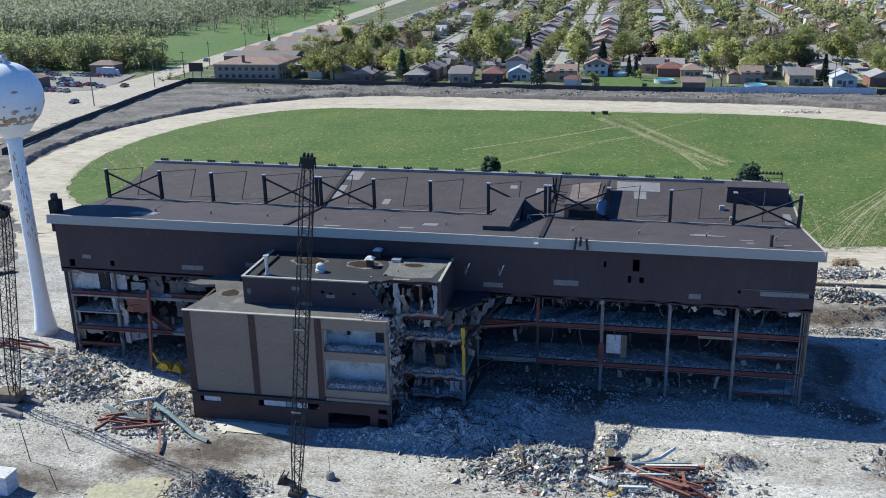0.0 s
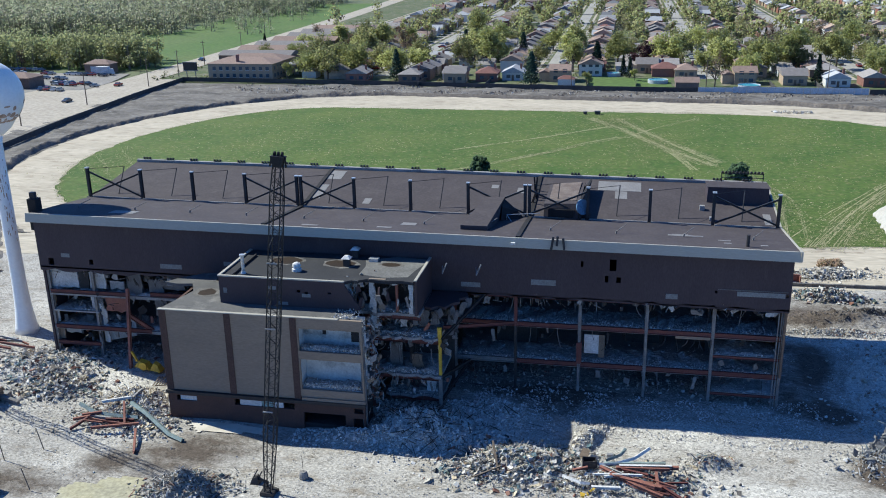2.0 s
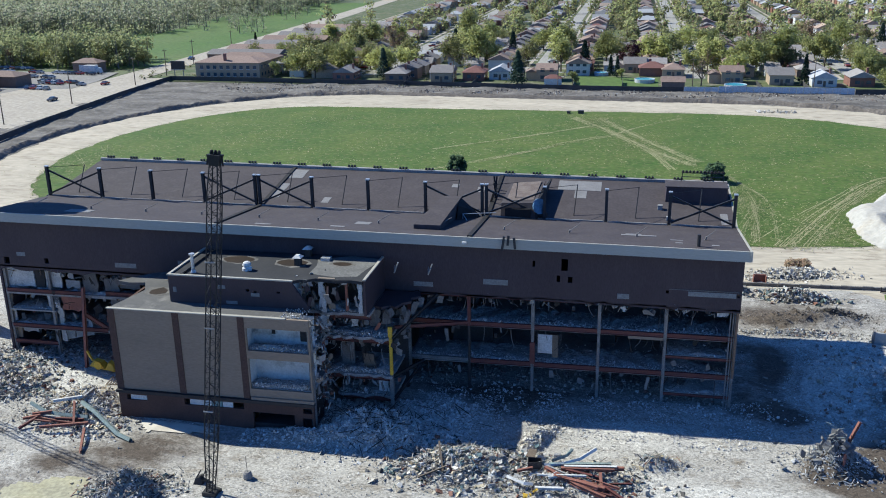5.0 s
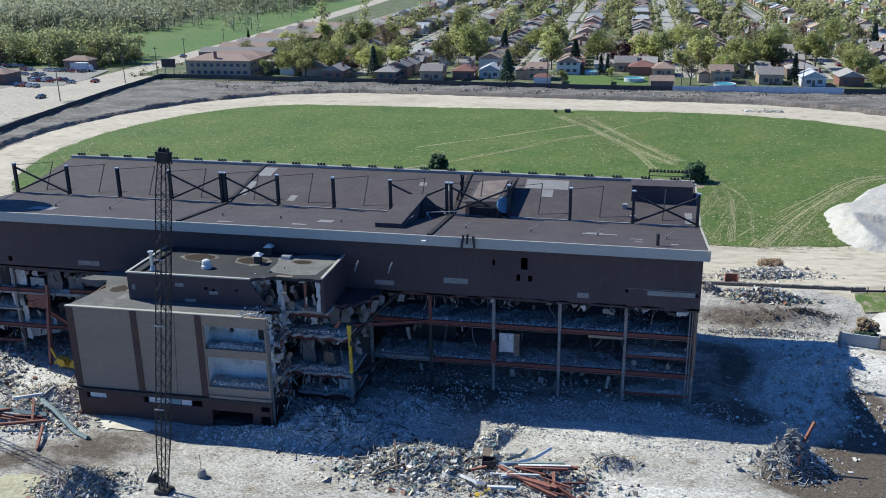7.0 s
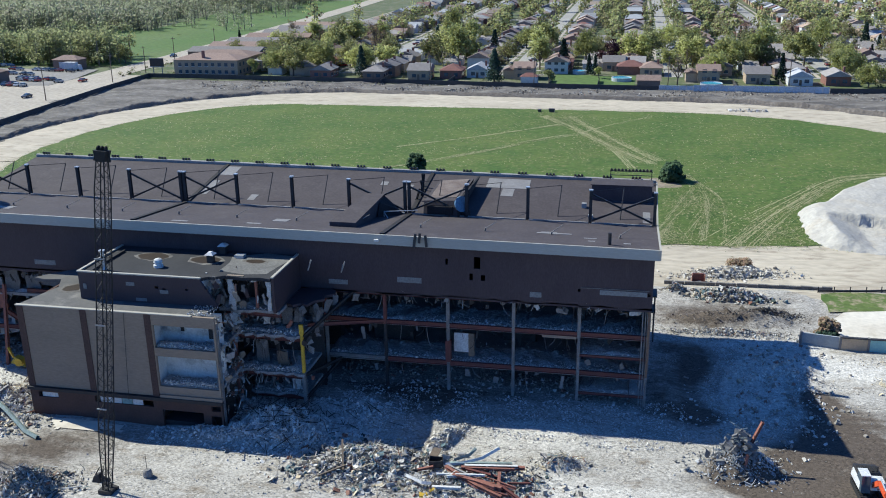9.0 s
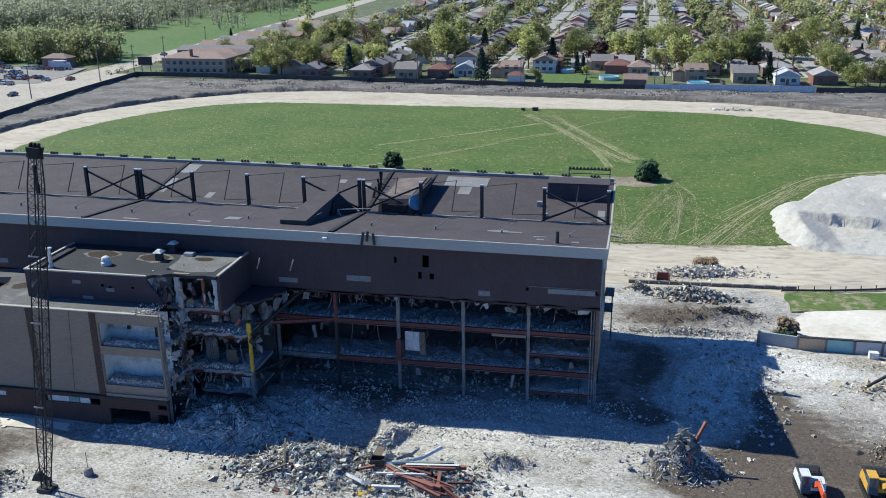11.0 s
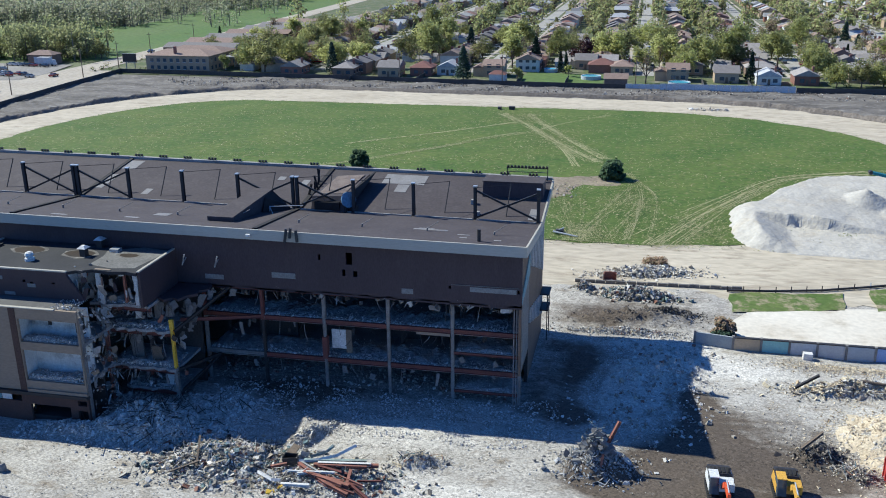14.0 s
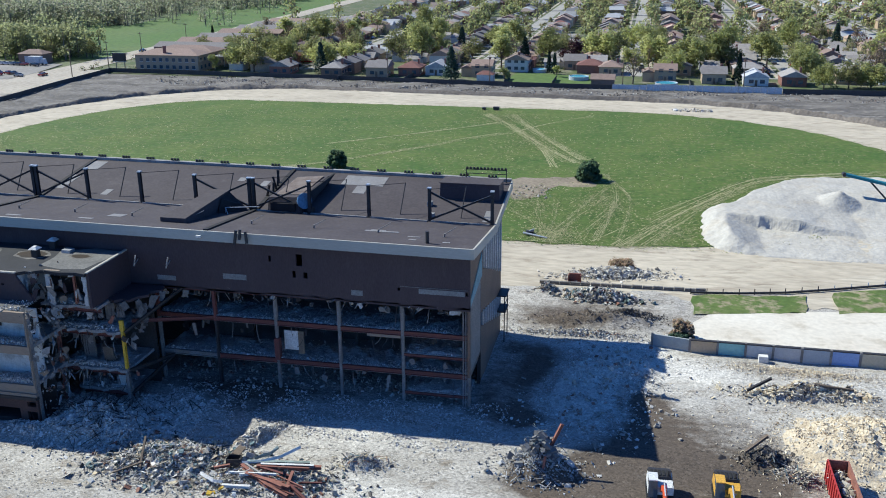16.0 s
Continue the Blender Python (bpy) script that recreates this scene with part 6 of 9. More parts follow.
rubble("rubble_bed", "grey crushed concrete lying thick on the open floors", m_bed, *beds)
rubble("floor_rubble", "pale broken concrete lying on the open floors", PALE, *sets)
hx = RNG.uniform(-18, 19, 150)
hang = np.stack([hx, RNG.uniform(99.8, 100.6, 150), RNG.uniform(11.2, 12.5, 150)], -1)
lx = RNG.uniform(-72, -50, 90)
hang2 = np.stack([lx, RNG.uniform(99.8, 101, 90), np.where(RNG.random(90) < 0.5, RNG.uniform(11.4, 12.8, 90), RNG.uniform(7.8, 9.2, 90))], -1)
tx = RNG.uniform(-27.8, -21.6, 160)
hang3 = np.stack([tx, RNG.uniform(92.6, 95, 160), RNG.choice([15.6, 11.6, 8.5, 4.0], 160) + RNG.uniform(-0.9, 0.6, 160)], -1)
rubble("hanging_scraps", "torn lath, insulation and wire hanging from the open floors", material("hanging_scrap", CONC, CONC2, palette=[(0.10, 0.095, 0.09), (0.22, 0.20, 0.18), (0.07, 0.065, 0.06), (0.36, 0.34, 0.31), (0.15, 0.11, 0.09), (0.28, 0.26, 0.235)]),
       sticks(hang[:90], 1.5, 0.05, 1.3), sticks(hang2[:60], 1.4, 0.07, 1.2), sticks(hang3[:110], 1.3, 0.07, 1.2), chunks(hang[:36], RNG.uniform(0.1, 0.35, 36), 1.3), chunks(hang2[:40], RNG.uniform(0.1, 0.35, 40), 1.2), chunks(hang3[:70], RNG.uniform(0.1, 0.3, 70), 1.2))
# ragged broken edge on the annex's end
ex = np.stack([RNG.uniform(-26.4, -25.6, 120), RNG.uniform(87, 92, 120), RNG.uniform(0, 13.3, 120)], -1)
ex[:, 0] += (13.3 - ex[:, 2]) * 0.10 * RNG.random(120)
rubble("ground_floor_rubble", "dusty broken concrete on the open ground floor", m_rubble, chunks(*scatter(2200, -18, 19, 100.5, 109, (0.08, 0.34))), chunks(*scatter(1200, -72, -50, 100.0, 106, (0.08, 0.4))))
rubble("bay_rubble", "pale crushed concrete spilled below the open bays", PALE, chunks(*scatter(12000, -17, 24, 90.5, 101, (0.06, 0.26), drifts)))
fx, fy = RNG.normal(-3.5, 6.5, 3800), RNG.normal(81.2, 2.1, 3800)
fz = yard_z(fx, fy)
fp = np.stack([fx, fy, fz + 0.05], -1)
rubble("strewn_stone", "tan broken stone strewn round the beam tangle", m_yardrub, chunks(fp[1500:], 0.06 + 0.2 * RNG.random(2300) ** 3, 0.6))
rubble("strewn_scrap", "dark and pale scrap strewn round the beam tangle", m_scrap, chunks(fp[:1500], 0.06 + 0.2 * RNG.random(1500) ** 3, 0.6), sticks(fp[:260] + np.array([0, 0, 0.12]), 1.3, 0.05, 0.4),
       turned(CUBE, CUBE_F, fp[300:370] + np.array([0, 0, 0.08]), RNG.uniform(0.25, 0.6, 70), 0.12, 0.4))
gx, gy = RNG.normal(-19, 3.6, 170), RNG.normal(88.6, 2.4, 170)
rubble("cable_tangle", "black cable and bent rods tangled on the rubble slope", m_cable, sticks(np.stack([gx, gy, yard_z(gx, gy) + 0.25], -1), 2.4, 0.06, 0.5))
rubble("torn_masonry", "shattered masonry clinging to the broken end of the annex", m_greyrub, chunks(ex, RNG.uniform(0.08, 0.3, 120), 1.0), sticks(ex[:70], 1.2, 0.06, 1.0))


m_mixed = material("mixed_scrap", CONC, CONC2, 0.3, 5, rough=0.75, palette=[(0.06, 0.058, 0.056), (0.70, 0.68, 0.63), (0.16, 0.22, 0.22), (0.52, 0.43, 0.29), (0.44, 0.41, 0.36), (0.40, 0.37, 0.32), (0.14, 0.19, 0.20), (0.52, 0.49, 0.44), (0.05, 0.07, 0.065), (0.40, 0.35, 0.28), (0.34, 0.31, 0.27), (0.10, 0.095, 0.09), (0.60, 0.51, 0.35), (0.20, 0.10, 0.07), (0.46, 0.43, 0.385), (0.15, 0.135, 0.12), (0.62, 0.585, 0.52)])
m_clod = material("brown_clods", DIRT, CONC2, 0.3, 5, palette=[(0.24, 0.205, 0.165), (0.30, 0.26, 0.215), (0.19, 0.16, 0.13), (0.36, 0.32, 0.27), (0.13, 0.11, 0.09)])


def heap(name, label, index, n, size, mat, n_sticks=0, length=2.0, bury=0.3, plates=22, limit=0.22):
    """Loose pieces over one of the yard's heaps."""
    cx, cy, a, b, turn, h = HEAPS[index]
    u = (RNG.normal(0, 0.5, (n + n_sticks, 2)) * np.where(RNG.random((n + n_sticks, 1)) < 0.14, 1.7, 1.0))
    u = np.where(np.abs(u) > 1.7, u * 0.35, u)
    c, s_ = math.cos(turn), math.sin(turn)
    x, y = cx + u[:, 0] * a * c - u[:, 1] * b * s_, cy + u[:, 0] * a * s_ + u[:, 1] * b * c
    sz = size[0] * (size[1] / size[0]) ** (RNG.random(n + n_sticks) ** 1.8)
    p = np.stack([x, y, yard_z(x, y) + sz * bury * RNG.random(n + n_sticks)], -1)
    n_sticks //= 3
    p, sz = p[:n + n_sticks], sz[:n + n_sticks]
    sz = np.minimum(sz * 0.8, limit)
    sets = [chunks(p[:n], sz[:n], 0.7)]
    k = n // plates
    flat = p[RNG.integers(0, n, k)] + np.array([0, 0, 0.06])
    sets.append(turned(CUBE, CUBE_F, flat, RNG.uniform(0.2, 0.55, k) * (0.6 + size[1]), 0.12, 0.4))
    if n_sticks:
        p[n:, 2] += 0.2
        sets.append(sticks(p[n:], length * 0.7, 0.055, 0.45))
    return rubble(name, label, mat, *sets)


heap("debris_pile", "mixed heap of broken concrete and steel beside the tower", 0, 4200, (0.05, 0.4), PALE, 120, plates=20, limit=0.22)
heap("scrap_pile", "pale, tan and dark scrap strewn on the broken concrete", 0, 1700, (0.06, 0.6), m_mixed, 300, 1.3, plates=7, limit=0.36)
heap("debris_pile", "dark mixed scrap on rubble", 1, 2200, (0.05, 0.6), m_mixed, 300, 1.4, plates=9, limit=0.36)
heap("scrap_pile", "tangled pile of dark scrap and sheet metal", 2, 5200, (0.05, 0.4), m_scrap, 900, 2.0, plates=16, limit=0.27)
heap("debris_pile", "mixed rubble and timber before the annex", 3, 3600, (0.05, 0.3), m_rubble, 120, limit=0.18)
heap("debris_pile", "tan and grey crushed rubble among scrap", 4, 5200, (0.05, 0.3), m_rubble, 0, plates=60)
heap("scrap_pile", "mixed scrap, cables and broken boards", 4, 3400, (0.05, 0.65), m_mixed, 900, 1.9, plates=8, limit=0.42)
heap("debris_pile", "pale broken concrete among the scrap", 4, 700, (0.06, 0.5), PALE, plates=10, limit=0.3)
heap("debris_pile", "rubble and scrap under a tangle of beams", 5, 2300, (0.05, 0.5), m_mixed, 240, plates=10, limit=0.34)
heap("timber_pile", "broken boards and laths by the annex corner", 28, 900, (0.06, 0.5), m_timber, 420, 2.2, plates=4, limit=0.3)
heap("debris_pile", "pale broken plaster and board among the timber", 28, 700, (0.06, 0.5), PALE, 60, 1.6, plates=4, limit=0.3)
heap("debris_pile", "pale broken concrete round the fallen beams", 29, 2200, (0.05, 0.4), PALE, plates=14, limit=0.26)
heap("scrap_pile", "scrap and torn board round the fallen beams", 29, 800, (0.06, 0.55), m_mixed, 260, 1.5, plates=6, limit=0.34)
heap("scrap_pile", "small heap of bent cable and scrap", 6, 785, (0.05, 0.26), m_scrap, 160, 1.8)
heap("concrete_lump", "dark rubble round the torn concrete lump", 7, 2600, (0.06, 0.5), m_lump, 200, 1.8)
lump = thing("concrete_lump", "tall torn lump of dark reinforced concrete with bent bars", "rubble")
lr = np.random.default_rng(3)
lc = []
for k in range(150):
    f = lr.random() ** 0.8
    w = 1.9 * (1 - f) ** 0.8 + 0.35
    q = np.array([28.3 + lr.normal(0, 0.55) * w + 0.3 * f, 89.2 + lr.normal(0, 0.4) * w, 0.5 + 3.5 * f])
    lc.append(q)
    part("slab_piece", chunks(q[None], np.array([lr.uniform(0.28, 0.7) * (1.15 - 0.4 * f)]), lr.uniform(0.3, 1.2)), m_lump, lump)
lc = np.array(lc)
for k in range(44):
    part("bent_bar", sticks(lc[lr.integers(0, 95, 1)] + lr.normal(0, 0.5, (1, 3)), 1.1, 0.05, 0.9), m_scrap, lump)
heap("debris_pile", "rubble slope below the torn floors", 8, 6069, (0.06, 0.4), PALE, 160, 1.8)
heap("earth_mound", "mound of bulldozed grey-brown earth", 14, 1500, (0.05, 0.30), m_clod, plates=400)
heap("earth_mound", "dark heap of spoil", 15, 2142, (0.06, 0.30), m_soilrub, 30)
heap("scrap_pile", "bright, tan and dark green scrap metal pile", 16, 2600, (0.06, 0.8), m_mixed, 420, 1.8, plates=6, limit=0.5)
heap("concrete_pile", "long pile of broken pale concrete blocks", 17, 3400, (0.12, 0.5), m_yardrub, plates=8)
heap("scrap_pile", "small heap of grey scrap", 18, 928, (0.06, 0.30), m_scrap, 60, 1.2)
heap("timber_pile", "pile of splintered boards and tan debris", 19, 4200, (0.06, 0.6), m_timber, 330, 2.3, plates=12)
heap("stone_pile", "broad pile of crushed tan stone", 20, 13000, (0.08, 0.30), m_tanrub, plates=400)
patch("stone_bed", [(53.0, 96.5), (53.6, 101), (56, 104.6), (61, 106), (68, 106), (72, 103), (72, 92), (64, 92.5), (57, 92.2), (54.5, 93.5)], m_stonebed, "fine crushed tan stone under the stone pile", 0.05, 8, 0.9, 0.4)
heap("asphalt_pile", "heap of black broken asphalt", 21, 2499, (0.06, 0.35), m_soilrub, 30)
heap("cable_pile", "heap of dark cable and scrap", 22, 1071, (0.05, 0.26), m_scrap, 260, 1.6)
heap("debris_pile", "low ridge of rubble under the painted wall", 23, 6213, (0.04, 0.22), m_tanrub, plates=400)
heap("debris_pile", "row of pale rubble along the kerb", 25, 3213, (0.06, 0.39), m_rubble, plates=400)
heap("debris_pile", "ridge of tan rubble beside the beam tangle", 26, 2600, (0.07, 0.3), m_yardrub, plates=60)
heap("debris_pile", "pale debris spilled before the torn floors", 27, 3600, (0.06, 0.3), PALE, 60, 1.6)
rubble("stone_row", "row of pale broken stones beside the track", m_yardrub, chunks(*scatter(160, 45, 57, 296.5, 300, (0.25, 0.75), top=lambda x, y: 0.1 + 0 * x)))
rubble("infield_scrap", "scattered pale scrap on the bare patch", m_scrap, chunks(*scatter(160, 11, 19, 189, 200, (0.1, 0.4), top=lambda x, y: 0.15 + 0 * x)))
gx2 = RNG.uniform(-132, 88, 46000)
gy2 = RNG.uniform(164, 289, 46000)
k = (RNG.random(46000) < np.clip(0.45 + 1.2 * rough(gx2 * 0.5, gy2, 13.0, 3, 3), 0.15, 1)) & (((np.abs(gx2 + 23) - 50).clip(0) ** 2 + (gy2 - 227) ** 2) < 62 ** 2)
gt = np.stack([gx2[k], gy2[k], 0.12 + 0 * gx2[k]], -1)
m_straw = material("straw", (0.30, 0.27, 0.13), (0.24, 0.22, 0.10), 0.3, 2, palette=[(0.29, 0.27, 0.13), (0.18, 0.21, 0.07), (0.40, 0.37, 0.20), (0.13, 0.18, 0.05), (0.045, 0.08, 0.02)])
ea = RNG.uniform(0, 2 * math.pi, 5000)
ex2, ey2 = oval(ea, *INNER, RNG.normal(1, 0.01, 5000))
flat = RNG.random(5000) < 0.4
ex2 = np.where(flat, RNG.uniform(-92, 25, 5000), ex2)
ey2 = np.where(flat, 227 + np.where(RNG.random(5000) < 0.5, 67, -66) + RNG.normal(0, 0.7, 5000), ey2)
rubble("edge_tufts", "dry straw and weeds along the ragged infield edge", m_straw, blades(np.stack([ex2, ey2, 0.12 + 0 * ex2], -1), 0.5, 0.10))
for cx, cy, a, b, n in ((21.8, 166, 2.6, 3.6, 2600), (30, 190, 3.0, 6.0, 1300), (42, 172, 6, 5, 1500), (16, 186, 4, 4, 900), (-3, 276, 5, 5, 1500), (8, 248, 5, 9, 1500), (-128, 208, 5, 9, 900)):
    STRAW.append(np.stack([RNG.normal(cx, a, n), RNG.normal(cy, b, n).clip(161.5), np.full(n, 0.125)], -1))
STRAW = np.concatenate(STRAW)
rubble("track_straw", "crushed dry straw along the wheel tracks", m_straw, blades(STRAW, 0.6, 0.09))
rubble("dry_tufts", "dry straw-coloured tufts among the infield grass", m_straw, blades(gt, 0.6, 0.11))
bx = RNG.uniform(-140, 110, 1400)
by = RNG.uniform(322, 343, 1400)
qx = RNG.uniform(-150, 115, 5200)
qy = 322 + 24 * RNG.random(5200)
kk = rough(qx * 0.35, qy, 9.0, 4, 3) > 0.05
rubble("strip_earth", "low ridges of dark turned earth along the bare strip", m_clod, chunks(np.stack([qx[kk], qy[kk], 0.08 + 0 * qx[kk]], -1), RNG.uniform(0.15, 0.5, kk.sum()), 0.16))
rubble("strip_clods", "clods and weeds on the bare strip", m_rubble, chunks(np.stack([bx, by, 0.1 + 0 * bx], -1), RNG.uniform(0.1, 0.4, 1400), 0.35))

# structural steel lying in the yard
r = random.Random(21)


def fallen_beam(p, q, w, h, mat, label):
    a, b = Vector(p), Vector(q)
    mid = (a + b) / 2
    s = Shape().ibeam(a - mid, b - mid, w, h)
    ob = mesh_object("steel_beam", s, mat)
    ob.location = mid
    return tagged(ob, label, "steel beam", "fallen steel beams")


for cx, cy, base, n, reach in ((3.0, 81.2, 0.75, 13, 3.0), (-55.2, 83.6, 0.45, 5, 2.4), (-82, 101.5, 0.7, 14, 3.2)):
    for k in range(n):
        a = r.uniform(-0.6, 0.35) + (1.3 if r.random() < 0.18 else 0)
        L = r.uniform(2.4, 6.6)
        x, y = cx + r.uniform(-reach, reach), cy + r.uniform(-1.5, 1.5)
        z = base + r.uniform(-0.4, 0.55)
        if cx < -50:
            a, L, z = a * 0.45, L * 0.85, base + r.uniform(-0.3, 0.4)
        d = (math.cos(a) * L, math.sin(a) * L, r.uniform(-0.2, 0.2))
        pale = r.random() < (0.55 if y > cy + 0.5 else 0.2)
        mat, lab = r.choice([(m_white, "pale painted steel member on the debris"), (m_grey, "bent pale grey steel channel on the debris")] if pale else [(m_rust, "rust-red rolled steel beam on the debris"), (m_red, "red-primed steel beam on the debris"), (m_rust, "rust-red rolled steel beam on the debris")])
        fallen_beam((x - d[0] / 2, y - d[1] / 2, z - d[2]), (x + d[0] / 2, y + d[1] / 2, z + d[2]), r.uniform(0.12, 0.24), r.uniform(0.16, 0.32), mat, lab)
m_verdigris = material("grey_green_steel", (0.30, 0.36, 0.33), (0.17, 0.20, 0.185), 0.9, 7, rough=0.7)
for pts in ([(-60.3, 85.8, 1.3), (-58.2, 85.1, 0.8), (-56.0, 84.7, 0.8), (-52.2, 84.5, 0.9)], [(-54.0, 86.3, 1.7), (-51.4, 84.7, 1.5), (-49.4, 83.5, 1.0), (-47.4, 82.3, 0.45), (-45.3, 81.4, 0.35)]):
    tagged(mesh_object("steel_beam", Shape().rope(pts, 0.27, 4), m_verdigris), "long bent grey-green steel channel on the debris", "steel beam", "fallen steel beams")
pallet = thing("pallet", "weathered timber pallet leaning on the debris", "pallet")
for k in range(5):
    part("board", Shape().bar((-54.7 + 0.35 * k, 92.4 + 0.1 * k, 0.75), (-54.2 + 0.35 * k, 93.5 + 0.1 * k, 1.55), 0.2, 0.05), m_wood, pallet)
for f in (0.1, 0.9):
    part("bearer", Shape().bar((-54.75 + 0.5 * f, 92.35 + 1.1 * f, 0.65 + 0.8 * f), (-53.2 + 0.5 * f, 92.75 + 1.1 * f, 0.65 + 0.8 * f), 0.1, 0.1), m_wood, pallet)
for p, q, mat in (((-51.4, 82.3, 0.7), (-49.4, 78.2, 0.35), m_rust), ((-54.6, 85.8, 2.0), (-53.2, 83.1, 0.8), m_rust), ((-56.5, 81.6, 0.8), (-51.5, 83.3, 0.85), m_rust), ((-59.7, 83.2, 0.7), (-57.9, 83.9, 0.9), m_rust), ((-59.0, 84.0, 0.9), (-57.0, 84.8, 1.0), m_rust), ((-59.0, 81.4, 0.5), (-58.0, 83.5, 0.9), m_red), ((-55.9, 83.7, 0.8), (-52.5, 84.0, 0.8), m_red), ((-56.5, 87.0, 1.1), (-54.9, 85.8, 0.8), m_wood), ((-57.8, 86.3, 1.5), (-54.6, 87.4, 1.8), m_white), ((-54.6, 87.4, 1.6), (-54.1, 89.1, 2.0), m_grey), ((29.2, 89.0, 1.9), (30.6, 89.8, 5.0), m_rust), ((28.9, 87.6, 0.2), (29.2, 88.0, 2.2), m_rust), ((48.6, 94.6, 1.2), (50.9, 96.6, 2.2), m_wood), ((50.2, 109.7, 0.6), (53.0, 111.4, 1.6), m_steel), ((57.5, 110.4, 1.7), (62, 111.2, 1.0), m_wood)):
    fallen_beam(p, q, 0.24, 0.3, mat, "long bent member lying across the debris")
for p, q, w, mat, label in (
        ((0.2, 82.7, 1.3), (6.3, 83.9, 1.15), 0.34, m_verdigris, "long grey-green box member on the debris"), ((1.7, 82.5, 1.3), (6.9, 83.4, 1.2), 0.3, m_white, "pale painted steel member on the debris"),
        ((1.4, 82.3, 1.2), (7.6, 83.6, 1.0), 0.36, m_rust, "rust-red rolled steel beam on the debris"), ((-0.2, 82.2, 1.2), (3.5, 79.7, 0.9), 0.36, m_rust, "rust-red rolled steel beam on the debris"),
        ((3.3, 79.8, 0.95), (5.9, 78.8, 0.6), 0.34, m_rust, "rust-red rolled steel beam on the debris"), ((0.8, 80.9, 1.15), (5.8, 79.6, 1.0), 0.4, m_rust, "rust-red rolled steel beam on the debris"),
        ((1.9, 82.0, 1.25), (5.4, 81.3, 1.1), 0.3, m_red, "red-primed steel beam on the debris"), ((5.3, 81.9, 1.3), (5.5, 79.6, 0.9), 0.3, m_rust, "rust-red rolled steel beam on the debris"),
        ((5.6, 80.1, 1.0), (8.0, 78.5, 0.5), 0.3, m_red, "red-primed steel beam on the debris"), ((-2.9, 81.6, 0.9), (-1.4, 82.1, 1.1), 0.26, m_rust, "short rust-red beam end on the debris"),
        ((-0.9, 79.1, 0.75), (1.9, 79.3, 0.8), 0.3, m_white, "pale painted steel member on the debris"), ((-11.3, 83.6, 2.3), (-10.3, 80.4, 0.8), 0.2, m_wood, "leaning splintered timber on the debris"), ((-12.6, 79.2, 0.6), (-10.0, 80.6, 1.3), 0.16, m_wood, "leaning splintered timber on the debris")):
    fallen_beam(p, q, w, w * 0.9, mat, label)
for pts, mat in (([(-0.3, 82.6, 1.2), (1.6, 83.0, 1.35), (3.2, 83.9, 1.5), (4.7, 85.6, 1.8)], m_white), ([(-3.8, 80.6, 0.8), (-2.8, 80.0, 0.85), (-2.0, 79.6, 0.8), (-1.1, 79.7, 0.75)], m_white), ([(0.4, 83.9, 1.0), (1.8, 84.8, 1.2), (2.3, 85.6, 1.5)], m_verdigris)):
    tagged(mesh_object("steel_beam", Shape().rope(pts, 0.2, 4), mat), "curved pale steel channel on the debris", "steel beam", "fallen steel beams")
skip = thing("metal_box", "crushed dark open metal box on the debris", "box")
for p, q in (((-1.9, 82.3), (-0.5, 82.5)), ((-0.5, 82.5), (-0.7, 83.4)), ((-0.7, 83.4), (-2.0, 83.2)), ((-2.0, 83.2), (-1.9, 82.3))):
    part("side_panel", Shape().bar((*p, 1.15), (*q, 1.25), 0.06, 0.75), m_steel, skip)
part("bottom_panel", Shape().hexa([(-1.95, 82.3, 0.75), (-0.5, 82.45, 0.8), (-0.65, 83.4, 0.85), (-2.0, 83.2, 0.8), (-1.95, 82.3, 0.82), (-0.5, 82.45, 0.87), (-0.65, 83.4, 0.92), (-2.0, 83.2, 0.87)]), m_steel, skip)
tagged(mesh_object("board", Shape().hexa([(-2.4, 84.6, 0.75), (-1.5, 84.5, 0.7), (-1.3, 85.7, 0.95), (-2.1, 85.9, 1.0), (-2.4, 84.6, 0.83), (-1.5, 84.5, 0.78), (-1.3, 85.7, 1.03), (-2.1, 85.9, 1.08)]), m_wood), "torn tan board on the debris", "board")
tagged(mesh_object("yellow_scrap", chunks(np.array([(-1.7, 77.9, 0.5), (-1.2, 78.1, 0.55), (-0.8, 78.7, 0.7)]), np.array([0.55, 0.45, 0.35]), 0.4), m_yellow), "crumpled yellow sheet metal on the debris", "scrap")
s = Shape().hexa([(-59.45, 96.60, 0.95), (-57.25, 96.40, 0.65), (-57.15, 97.60, 0.65), (-59.35, 97.70, 0.95), (-58.95, 96.90, 1.65), (-57.85, 96.70, 1.45), (-57.75, 97.40, 1.55), (-58.85, 97.50, 1.75)]).hexa([(-57.15, 96.30, 0.75), (-55.75, 96.20, 0.55), (-55.65, 97.40, 0.55), (-57.05, 97.50, 0.75), (-56.75, 96.60, 1.65), (-56.15, 96.50, 1.35), (-56.05, 97.10, 1.45), (-56.65, 97.20, 1.75)])
s.bar((-59.15, 97.00, 1.55), (-60.05, 97.40, 2.65), 0.2, 0.3).tube((-58.15, 96.35, 1.20), (-58.15, 96.60, 1.20), 0.55, n=12)
tagged(mesh_object("yellow_machine", s, m_yellow), "crushed yellow machine under the broken floors", "machine")

# ---- water tower ----
tower = thing("water_tower", "white spherical water tower with rust stains on its waist", "water tower")
TX, TY = -82.2, 107.2
prof = [(1.75, -0.3), (1.5, 0.8), (1.15, 3.5), (0.98, 7.0), (0.93, 12.0), (0.93, 20.0), (0.95, 27.2), (1.1, 28.2)]
part("shaft", Shape().lathe(TX, TY, prof, 40), m_tank, tower, "white flared steel shaft", True)
R = 4.6
TZ = 33.7
